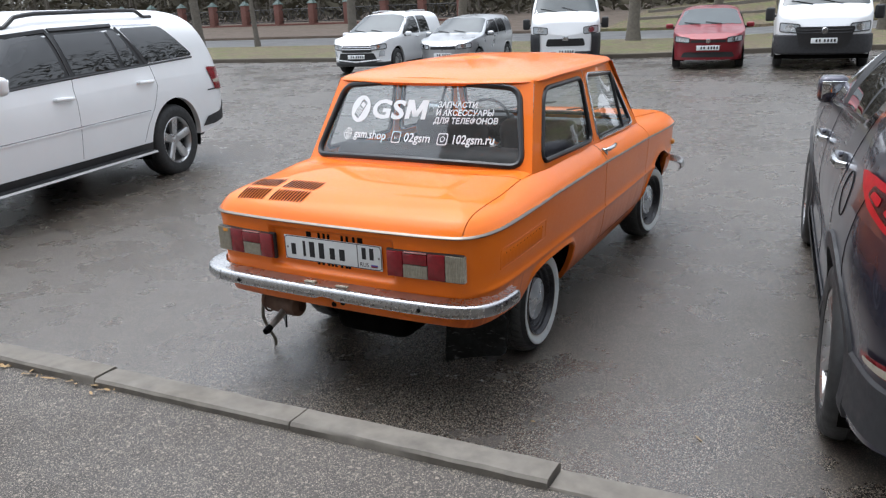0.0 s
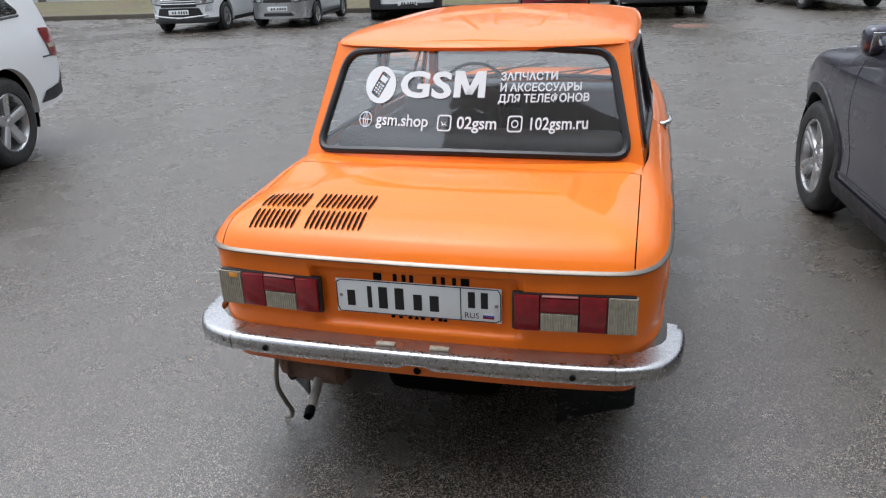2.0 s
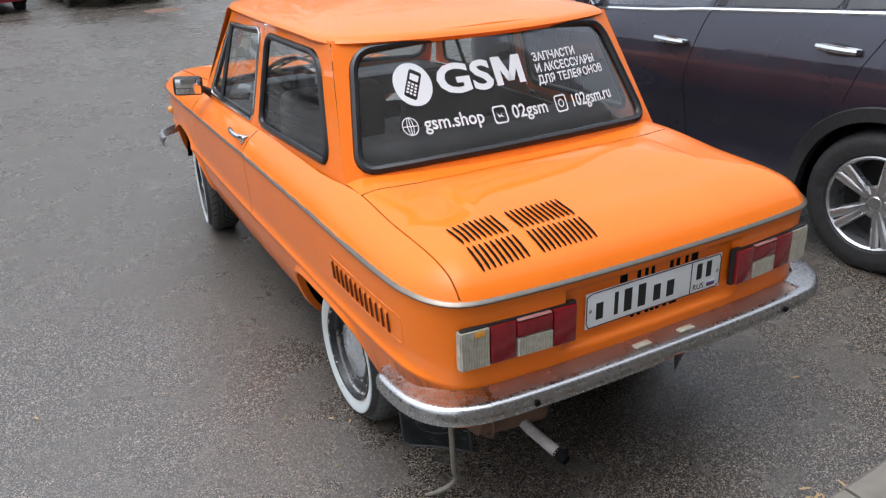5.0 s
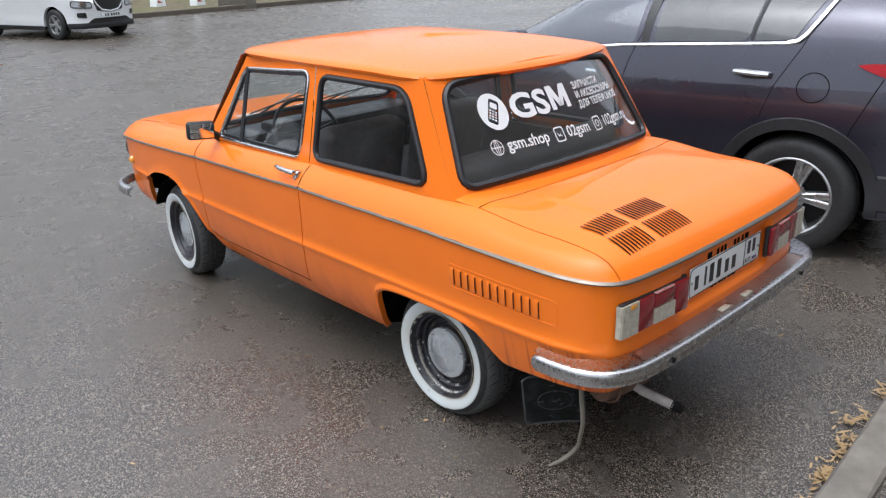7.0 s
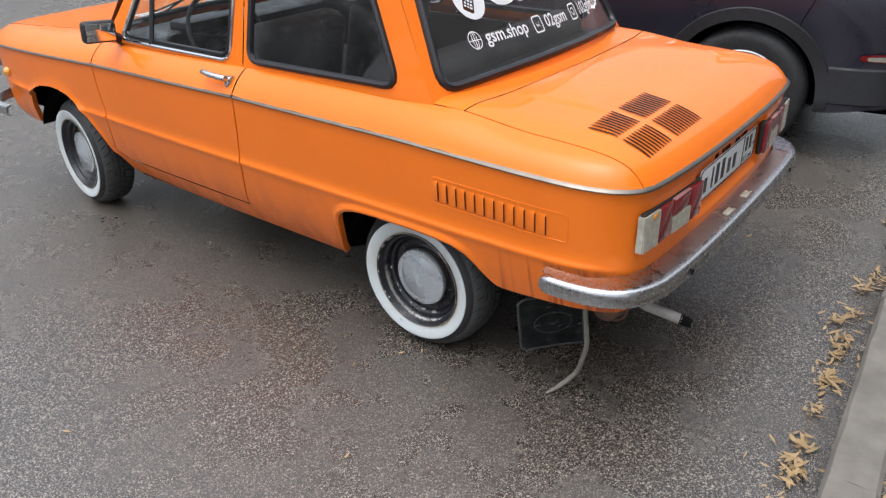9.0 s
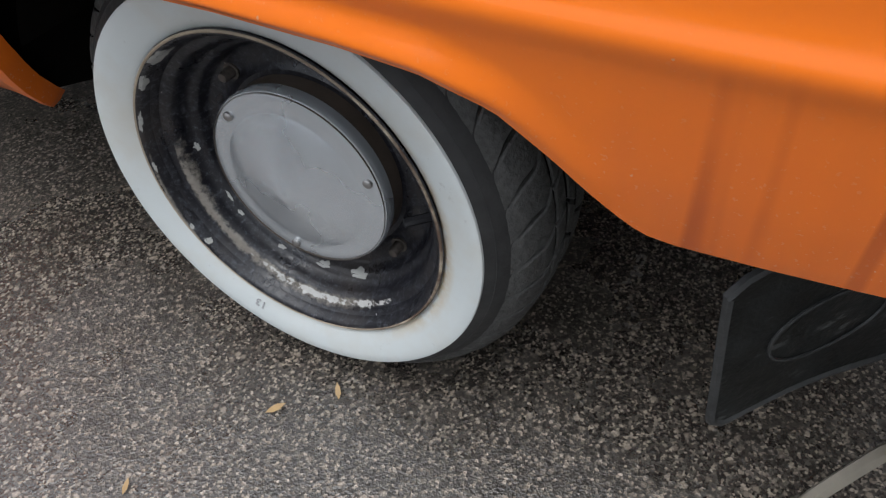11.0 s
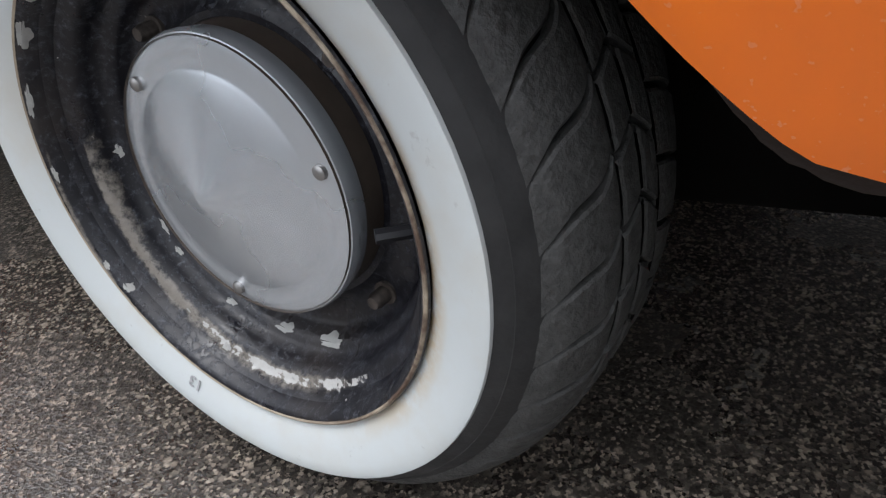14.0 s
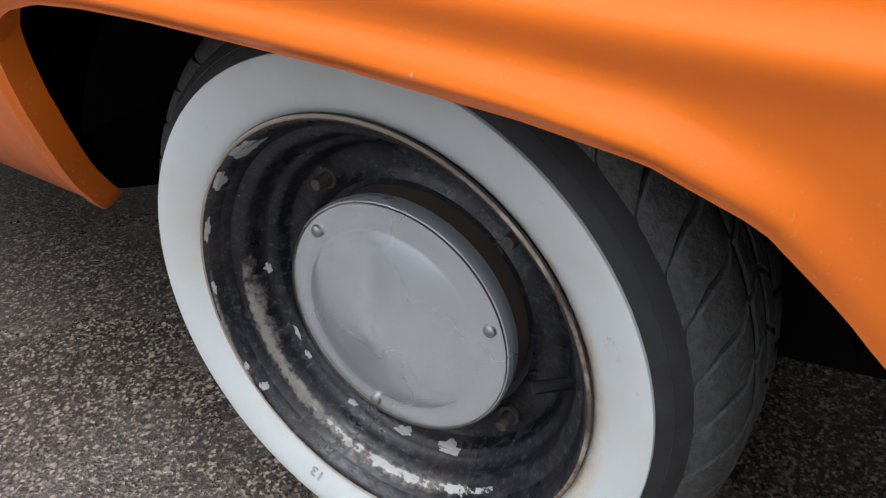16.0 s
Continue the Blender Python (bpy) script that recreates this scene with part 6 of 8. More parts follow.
def handle(sp, car, y, z, side, material, length=0.21):
    bm = bmesh.new()
    pts = [sp.side(y + q * length / 2, z + 0.004 * q, side, e) for q, e in ((-1, 0.0), (-0.9, 0.028), (-0.4, 0.036), (0.4, 0.036), (0.9, 0.028), (1, 0.0))]
    tube(bm, pts, [0.012, 0.018, 0.019, 0.019, 0.018, 0.012], 8)
    part("door_handle", bm, material, car)
    bm = bmesh.new()
    pane(bm, resample(rounded([(y - length * 0.32, z - 0.035), (y + length * 0.32, z - 0.035), (y + length * 0.3, z + 0.02), (y - length * 0.3, z + 0.02)], 0.03, 4), 24), lambda u, v: sp.side(u, v, side, 0.002), 3)
    part("handle_recess", bm, "trim_black" if material == "chrome" else material, car)


def inner_floor(car, y0, y1, w, z=0.30):
    bm = bmesh.new()
    box(bm, (0, (y0 + y1) / 2, z), (w, y1 - y0, 0.12), 0.02)
    part("underbody", bm, "underbody", car)


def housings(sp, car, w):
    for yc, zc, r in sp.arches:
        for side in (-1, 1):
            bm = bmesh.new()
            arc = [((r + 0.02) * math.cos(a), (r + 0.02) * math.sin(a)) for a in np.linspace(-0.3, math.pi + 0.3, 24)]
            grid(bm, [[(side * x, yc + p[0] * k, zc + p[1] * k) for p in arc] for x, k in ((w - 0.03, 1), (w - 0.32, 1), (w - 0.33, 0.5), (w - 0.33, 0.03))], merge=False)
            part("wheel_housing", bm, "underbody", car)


SUV_PROF = [(0.10, 0.10), (0.25, 0.03), (0.40, 0.018), (0.55, 0.022), (0.75, 0.010), (0.9, 0.0), (1.0, 0.004)]


def build_dark_suv():
    car = thing("car", "dark violet-grey wet SUV with chrome window strip", "car", pose(2.869, -0.133, 0, 0, 0, 6.0))
    sp = Shape([(0, 3.58), (0.4, 3.55), (0.65, 3.46), (0.80, 3.28), (0.88, 2.95), (0.915, 2.5), (0.925, 1.5), (0.925, 0.5), (0.915, -0.2), (0.88, -0.55), (0.80, -0.75), (0.6, -0.86), (0.3, -0.90), (0, -0.91)],
               [(-0.95, 0.96), (-0.5, 0.99), (0.5, 0.97), (2.0, 0.95), (2.9, 0.92), (3.6, 0.72)],
               [(-0.91, 0.97), (-0.86, 1.06), (-0.75, 1.20), (-0.50, 1.53), (-0.42, 1.60), (-0.2, 1.625), (0.6, 1.645), (1.2, 1.615), (1.55, 1.52), (2.25, 1.13), (2.5, 1.085), (3.1, 1.0), (3.4, 0.90), (3.58, 0.74)],
               [(0.12, 0.10), (0.25, 0.035), (0.33, 0.012), (0.42, 0.022), (0.50, 0.026), (0.58, 0.020), (0.64, 0.010), (0.70, -0.001), (0.76, -0.009), (0.82, -0.0135), (0.88, -0.0135), (0.94, -0.0085), (1.0, 0.0)],
               [(-0.95, 0.36), (-0.5, 0.28), (0.4, 0.235), (2.3, 0.235), (3.0, 0.26), (3.6, 0.28)], [(0.0, 0.345, 0.405), (2.67, 0.345, 0.405)], n=2.5, m=3.4, tum=0.24)
    sp.shells(car, "dark_paint", "grey_plastic", 0.34)
    inner_floor(car, -0.8, 3.4, 1.3)
    housings(sp, car, 0.92)
    for side in (-1, 1):
        sp.glass_side(car, "rear_door_glass", [(0.35, 1.215), (0.94, 1.185), (0.94, 1.50), (0.32, 1.50)], side)
        sp.glass_side(car, "front_door_glass", [(1.06, 1.172), (2.02, 1.12), (1.60, 1.46), (1.06, 1.50)], side, "car_glass")
        sp.glass_side(car, "quarter_glass", [(0.10, 1.232), (0.32, 1.217), (0.285, 1.50), (-0.03, 1.49)], side, r=0.02)
        sp.line(car, "chrome_strip", [(2.06, 1.095), (1.40, 1.130), (1.12, 1.155), (0.54, 1.187), (0.11, 1.211)], side, 0.0105, "chrome", 0.002)
        sp.line(car, "chrome_kick", [(0.13, 1.211), (0.075, 1.222), (0.035, 1.262), (-0.02, 1.355), (-0.075, 1.47)], side, 0.017, "chrome", 0.001)
        sp.line(car, "pillar_trim", [(1.00, 1.17), (1.00, 1.51)], side, 0.045, "trim_black", -0.030)
        sp.line(car, "pillar_trim", [(0.335, 1.217), (0.303, 1.50)], side, 0.012, "trim_black", -0.004)
        sp.line(car, "door_gap", [(2.02, 1.12), (2.06, 0.95), (2.08, 0.6), (2.05, 0.36)], side)
        sp.line(car, "door_gap", [(1.015, 1.26), (1.09, 1.05), (1.15, 0.785), (1.13, 0.5), (1.10, 0.36)], side)
        sp.line(car, "door_gap", [(-0.02, 1.37), (0.05, 1.19), (0.16, 0.985), (0.22, 0.80)], side)
        sp.line(car, "bumper_gap", [(-0.39, 1.05), (-0.27, 0.77), (-0.26, 0.72)], side, 0.003)
        sp.line(car, "sill_strip", [(0.5, 0.375), (2.2, 0.375)], side, 0.006, "grey_plastic", 0.004)
        handle(sp, car, 0.29, 1.045, side, "chrome")
        handle(sp, car, 1.26, 0.985, side, "chrome")
        bm = bmesh.new()
        tube(bm, [sp.side(-0.05 + 0.085 * math.cos(a), 0.985 + 0.080 * math.sin(a), side, 0.0005) for a in np.linspace(0, math.tau, 40, endpoint=False)], 0.0028, 4, closed=True)
        part("fuel_flap_gap", bm, "black_gap", car)
        # wrapped tail lamp and low reflector
        bm = bmesh.new()
        pane(bm, resample(rounded([(-0.245, 1.118), (-0.34, 1.080), (-0.46, 1.044), (-0.65, 1.008), (-0.84, 0.975), (-0.86, 1.065), (-0.65, 1.128), (-0.45, 1.134), (-0.32, 1.128)], 0.012, 3), 48), lambda u, v: sp.side(u, v, side, 0.012), 3)
        lamp = part("tail_lamp", bm, "lamp_ruby", car, "red wrapped tail lamp")
        bm = bmesh.new()
        pane(bm, resample(rounded([(-0.44, 1.078), (-0.64, 1.032), (-0.82, 1.000), (-0.83, 1.050), (-0.65, 1.104), (-0.47, 1.112)], 0.012, 3), 40), lambda u, v: sp.side(u, v, side, 0.0150), 3)
        part("lamp_bowl", bm, "lamp_dark", lamp)
        for q in (0.0, 0.13, 0.26):
            bm = bmesh.new()
            pane(bm, resample(rounded([(-0.48 - q, 1.078 - 0.16 * q), (-0.565 - q, 1.062 - 0.17 * q), (-0.572 - q, 1.090 - 0.17 * q), (-0.495 - q, 1.100 - 0.16 * q)], 0.010, 3), 24), lambda u, v: sp.side(u, v, side, 0.0175), 2)
            part("lamp_segment", bm, "lamp_ruby", lamp)
        bm = bmesh.new()
        pane(bm, resample(rounded([(-0.575, 0.575), (-0.84, 0.56), (-0.84, 0.625), (-0.575, 0.605)], 0.015, 3), 30), lambda u, v: sp.side(u, v, side, 0.012), 3)
        part("reflector", bm, "lamp_red", car)
        bm = bmesh.new()
        pane(bm, resample(rounded([(-0.61, 0.578), (-0.80, 0.570), (-0.80, 0.605), (-0.61, 0.598)], 0.008, 3), 30), lambda u, v: sp.side(u, v, side, 0.017), 3)
        part("reflector_lens", bm, "lamp_clear", car)
        bm = bmesh.new()
        pane(bm, resample(rounded([(3.02, 0.93), (3.32, 0.86), (3.30, 0.76), (3.05, 0.84)], 0.02, 3), 30), lambda u, v: sp.side(u, min(v, lin(u, sp.belt)), side, 0.010), 3)
        part("headlamp", bm, "headlamp", car)
        for y in (0.0, 2.67):
            alloy_wheel(car, side * 0.815, y, 0.352, 0.232, 0.225, side, 5, True, 0.3)
        bm = bmesh.new()
        tube(bm, [sp.over(side * 0.60, y, 0.05 if 0.05 < k < 0.95 else 0.0) for k, y in zip(np.linspace(0, 1, 14), np.linspace(-0.35, 1.35, 14))], 0.014, 8)
        part("roof_rail", bm, "trim_black", car)
    sp.patch_top(car, "windscreen", [(-0.66, 2.20), (0.66, 2.20), (0.52, 1.60), (-0.52, 1.60)], "car_glass")
    sp.patch_top(car, "rear_glass", [(-0.56, -0.72), (0.56, -0.72), (0.50, -0.52), (-0.50, -0.52)])
    sp.band(car, "rear_bumper_cladding", sp.sy(-0.44), sp.s[-1], [0.30, 0.34, 0.45, 0.52, 0.535], [-0.03, 0.010, 0.014, 0.012, -0.004], "grey_plastic")
    plate_on(sp, car, False, 0.80)
    mirrors(sp, car, 1.98, 1.09, "dark_paint", size=(0.17, 0.13, 0.16), out=-0.085)


def build_white_suv():
    car = thing("car", "large white seven-seat SUV with roof rails and running boards", "car", pose(-5.645, 2.545, -0.02, 0, 0, 192.0))
    sp = Shape([(0, 3.98), (0.5, 3.94), (0.75, 3.82), (0.88, 3.55), (0.94, 3.1), (0.955, 2.4), (0.96, 1.2), (0.96, 0.4), (0.955, -0.3), (0.945, -0.75), (0.915, -0.95), (0.85, -1.05), (0.7, -1.09), (0.4, -1.12), (0, -1.13)],
               [(-1.15, 0.98), (-0.9, 1.06), (0.5, 1.06), (2.2, 1.02), (3.2, 0.98), (4.0, 0.80)],
               [(-1.13, 0.985), (-1.11, 1.10), (-1.06, 1.22), (-0.94, 1.49), (-0.86, 1.67), (-0.815, 1.745), (-0.74, 1.778), (0.3, 1.80), (1.5, 1.80), (1.95, 1.73), (2.72, 1.24), (2.95, 1.17), (3.5, 1.08), (3.85, 0.96), (3.98, 0.82)],
               [(0.12, 0.12), (0.26, 0.05), (0.34, 0.012), (0.42, 0.002), (0.50, -0.006), (0.60, -0.014), (0.70, -0.019), (0.78, -0.021), (0.85, -0.019), (0.90, -0.0155), (0.95, -0.009), (1.0, 0.0)],
               [(-1.2, 0.46), (-0.7, 0.40), (0.4, 0.33), (2.6, 0.33), (3.4, 0.35), (4.0, 0.35)], [(0.0, 0.39, 0.455), (3.075, 0.39, 0.455)], n=3.0, m=6.0, tum=0.22)
    sp.shells(car, "white_paint")
    inner_floor(car, -0.9, 3.8, 1.4, 0.36)
    housings(sp, car, 0.95)
    for side in (-1, 1):
        sp.glass_side(car, "front_door_glass", [(1.49, 1.215), (2.58, 1.16), (2.08, 1.56), (1.56, 1.585)], side, "dark_glass")
        sp.glass_side(car, "rear_door_glass", [(0.72, 1.228), (1.39, 1.215), (1.45, 1.575), (0.78, 1.585)], side)
        sp.glass_side(car, "rear_vent_glass", [(0.43, 1.238), (0.68, 1.23), (0.745, 1.585), (0.62, 1.585)], side)
        sp.glass_side(car, "quarter_glass", [(-0.53, 1.264), (0.30, 1.240), (0.54, 1.60), (-0.13, 1.60)], side, r=0.04)
        sp.glass_side(car, "window_band", [(0.27, 1.218), (2.64, 1.14), (2.09, 1.585), (0.57, 1.61)], side, "trim_black", 0.002)
        sp.line(car, "waist_rubber", [(2.62, 1.14), (1.38, 1.195), (0.30, 1.222), (-0.50, 1.245)], side, 0.011, "trim_black", -0.002)
        sp.line(car, "pillar_trim", [(1.435, 1.21), (1.505, 1.60)], side, 0.045, "trim_black", -0.036)
        sp.line(car, "pillar_trim", [(0.365, 1.228), (0.575, 1.60)], side, 0.028, "trim_black", -0.018)
        sp.line(car, "rain_deflector", [(2.66, 1.18), (2.34, 1.42), (2.06, 1.575), (1.50, 1.612)], side, 0.026, "trim_black", 0.0)
        sp.line(car, "rain_deflector", [(1.46, 1.612), (0.62, 1.625)], side, 0.026, "trim_black", 0.0)
        sp.line(car, "bright_strip", [(0.58, 1.625), (-0.04, 1.618)], side, 0.009, "chrome", -0.002)
        sp.line(car, "door_gap", [(1.43, 1.19), (1.455, 1.10), (1.47, 0.80), (1.49, 0.46)], side)
        sp.line(car, "door_gap", [(0.29, 1.22), (0.26, 1.0), (0.36, 0.80), (0.50, 0.62), (0.58, 0.46)], side)
        sp.line(car, "rubbing_strip", [(0.45, 0.755), (2.6, 0.725)], side, 0.013, "white_paint", -0.003)
        sp.line(car, "rubbing_chrome", [(0.45, 0.769), (2.6, 0.739)], side, 0.004, "chrome", 0.004)
        handle(sp, car, 0.46, 1.06, side, "white_paint", 0.23)
        handle(sp, car, 1.62, 1.025, side, "white_paint", 0.23)
        bm = bmesh.new()
        grid(bm, [[sp.lower(sp.sy(y), z, side, 0.008) for y in np.linspace(0.46, 2.62, 20)] for z in (0.34, 0.39, 0.44)])
        part("sill_trim", bm, "trim_black", car)
        bm = bmesh.new()
        rows = [[(side * x, y, z) for x, z in ((0.90, 0.335), (1.03, 0.335), (1.045, 0.345), (1.03, 0.362), (0.90, 0.368))] for y in np.linspace(0.50, 2.60, 12)]
        grid(bm, rows, close_u=True)
        part("running_board", bm, "steel", car, "ribbed aluminium running board")
        bm = bmesh.new()
        box(bm, (side * 0.975, 1.55, 0.369), (0.10, 2.0, 0.008), 0.002)
        part("board_rubber", bm, "trim_black", car)
        bm = bmesh.new()
        pane(bm, resample(rounded([(-0.70, 1.12), (-1.0, 1.10), (-1.05, 0.84), (-0.82, 0.85)], 0.02, 3), 40), lambda u, v: sp.side(u, v, side, 0.010), 3)
        lamp = part("tail_lamp", bm, "lamp_red", car, "red tail lamp with clear lower band")
        bm = bmesh.new()
        pane(bm, resample([(-0.77, 0.97), (-1.03, 0.97), (-1.035, 0.93), (-0.79, 0.93)], 30), lambda u, v: sp.side(u, v, side, 0.014), 3)
        part("clear_band", bm, "lamp_clear", lamp)
        bm = bmesh.new()
        pane(bm, resample([(-0.50, 0.46), (-0.76, 0.46), (-1.02, 0.50), (-1.07, 0.70), (-1.04, 0.70), (-0.95, 0.60), (-0.60, 0.56)], 40), lambda u, v: sp.side(u, v, side, 0.010), 3)
        part("bumper_cladding", bm, "grey_plastic", car)
        sp.line(car, "bumper_strip", [(-0.66, 0.86), (-1.0, 0.86)], side, 0.008, "grey_plastic", 0.002)
        for y in (0.0, 3.075):
            alloy_wheel(car, side * 0.825, y, 0.39, 0.25, 0.27, side, 5, False, 0.0, "alloy", 1.35)
        bm = bmesh.new()
        tube(bm, [sp.over(side * 0.66, y, 0.07 if 0.06 < k < 0.94 else 0.005) for k, y in zip(np.linspace(0, 1, 18), np.linspace(-0.20, 1.95, 18))], 0.020, 8)
        part("roof_rail", bm, "trim_black", car)
    sp.patch_top(car, "windscreen", [(-0.68, 2.66), (0.68, 2.66), (0.56, 2.0), (-0.56, 2.0)])
    sp.patch_top(car, "rear_glass", [(-0.60, -0.96), (0.60, -0.96), (0.52, -0.76), (-0.52, -0.76)])
    plate_on(sp, car, False, 0.92)
    mirrors(sp, car, 2.42, 1.17, "white_paint")


def small_car(label, paint, at, turn, wb, fo, ro, half, high, hood, belt, style):
    """A car seen from its front across the yard."""
    car = thing("car", label, "car", pose(at[0], at[1], ground_z(*at), 0, 0, turn) @ pose(0, -wb, 0))
    f, b = wb + fo, -ro
    W = half
    van = style == "van"
    plan = [(0, f), (W * 0.45, f - 0.03), (W * 0.78, f - 0.14), (W * 0.93, f - 0.36), (W * 0.985, f - 0.75), (W, wb * 0.6), (W, 0.3), (W * 0.985, b + 0.5), (W * 0.93, b + 0.2), (W * 0.7, b + 0.06), (W * 0.3, b + 0.01), (0, b)]
    ws = f - (0.55 if van else 1.05)     # foot of the windscreen
    wt = ws - (0.75 if van else 0.85)    # top of the windscreen
    if van:
        top = [(b, belt + 0.01), (b + 0.05, high * 0.8), (b + 0.12, high), (wt - 0.3, high), (wt, high - 0.06), (ws, hood + 0.05), (ws + 0.08, hood), (f - 0.12, hood - 0.14), (f, belt * 0.78)]
    elif style == "wagon":
        top = [(b, belt), (b + 0.12, high * 0.82), (b + 0.3, high - 0.03), (wt - 0.9, high), (wt, high - 0.06), (ws, hood + 0.03), (ws + 0.1, hood), (f - 0.2, hood - 0.13), (f, belt * 0.78)]
    else:
        top = [(b, belt), (b + 0.1, belt + 0.07), (b + 0.55, belt + 0.12), (b + 1.15, high - 0.06), (wt - 0.8, high), (wt, high - 0.06), (ws, hood + 0.03), (ws + 0.1, hood), (f - 0.2, hood - 0.13), (f, belt * 0.78)]
    r = 0.345 if van else (0.345 if high > 1.6 else 0.305)
    sp = Shape(plan, [(b, belt), (ws - 0.4, belt), (f - 0.4, min(belt, hood - 0.1)), (f, belt * 0.76)], top, SUV_PROF, [(b, 0.28), (0.5, 0.22), (wb - 0.5, 0.22), (f, 0.36 if van else 0.24)], [(0, r, r + 0.06), (wb, r, r + 0.06)], 4.2, 7.0, 0.27 if not van else 0.11)
    sp.shells(car, paint)
    inner_floor(car, b + 0.2, f - 0.2, W * 1.4)
    housings(sp, car, W)
    for side in (-1, 1):
        for y in (0.0, wb):
            alloy_wheel(car, side * (W - 0.115), y, r, r * 0.62, 0.20, side, 5 if not van else 8, False, 0.4)
        z0 = belt + 0.06
        sp.glass_side(car, "front_door_glass", [(wt - 0.18, z0), (ws - 0.22, z0), (wt + 0.10, high - 0.20), (wt - 0.18, high - 0.16)] if van else [(wt - 0.45, z0), (ws - 0.12, z0), (wt + 0.08, high - 0.17), (wt - 0.45, high - 0.14)], side)
        if van:
            sp.glass_side(car, "side_glass", [(b + 0.35, z0), (wt - 0.30, z0), (wt - 0.30, high - 0.30), (b + 0.35, high - 0.30)], side)
            sp.line(car, "side_band", [(0.5, 0.62), (wb - 0.5, 0.62)], side, 0.05, "grey_plastic", -0.03)
        else:
            sp.glass_side(car, "rear_door_glass", [(wt - 1.25, z0 + 0.02), (wt - 0.52, z0), (wt - 0.52, high - 0.14), (wt - 1.15, high - 0.15)], side)
        handle(sp, car, wt - 0.25, belt - 0.03, side, paint)
        # headlamp wraps the corner
        lo, hi = (hood - 0.52, hood - 0.28) if van else (belt * 0.67, belt * 0.86)
        bm = bmesh.new()
        x0 = W * 0.50
        pane(bm, resample(rounded([(side * x0, lo + 0.02), (side * W * 0.90, lo + 0.05), (side * W * 0.90, hi), (side * x0, hi - 0.04)], 0.03, 4), 40), lambda u, v: sp.end(u, v, True, 0.010), 4)
        lamp = part("headlamp", bm, "headlamp", car)
        bm = bmesh.new()
        xm, zm, rl = side * W * 0.70, (lo + hi) / 2 + 0.01, (hi - lo) * 0.30
        pane(bm, [(xm + rl * 1.25 * math.cos(a), zm + rl * math.sin(a)) for a in np.linspace(0, math.tau, 20, endpoint=False)], lambda u, v: sp.end(u, v, True, 0.016), 3)
        part("lamp_bowl", bm, "chrome", lamp)
        bm = bmesh.new()
        o = resample(rounded([(side * x0, lo + 0.02), (side * W * 0.90, lo + 0.05), (side * W * 0.90, hi), (side * x0, hi - 0.04)], 0.03, 4), 40)
        tube(bm, [sp.end(u, v, True, 0.010) for u, v in o], 0.012, 5, closed=True)
        part("lamp_bezel", bm, "trim_black", lamp)
    # dark strip along the sill, its shade put into the colour
    sp.band(car, "sill_shadow", sp.sy(wb - r - 0.08), sp.sy(r + 0.08), (0.20, 0.24, 0.30), (0.0, 0.004, 0.002), "grey_plastic")
    sp.patch_top(car, "windscreen", [(-W * 0.90, ws - 0.04), (W * 0.90, ws - 0.04), (W * 0.74, wt + 0.03), (-W * 0.74, wt + 0.03)], "screen_glass")
    bm = bmesh.new()
    for k in (-0.35, 0.25):
        tube(bm, [sp.over(W * (k + 0.45 * u), ws - 0.02 - 0.10 * u, 0.02) for u in np.linspace(0, 1, 6)], 0.010, 5)
    part("wiper", bm, "trim_black", car)
    mirrors(sp, car, ws - 0.28, belt + 0.02, "trim_black" if van else paint, size=(0.20, 0.10, 0.30) if van else (0.19, 0.10, 0.13))
    return car, sp, f


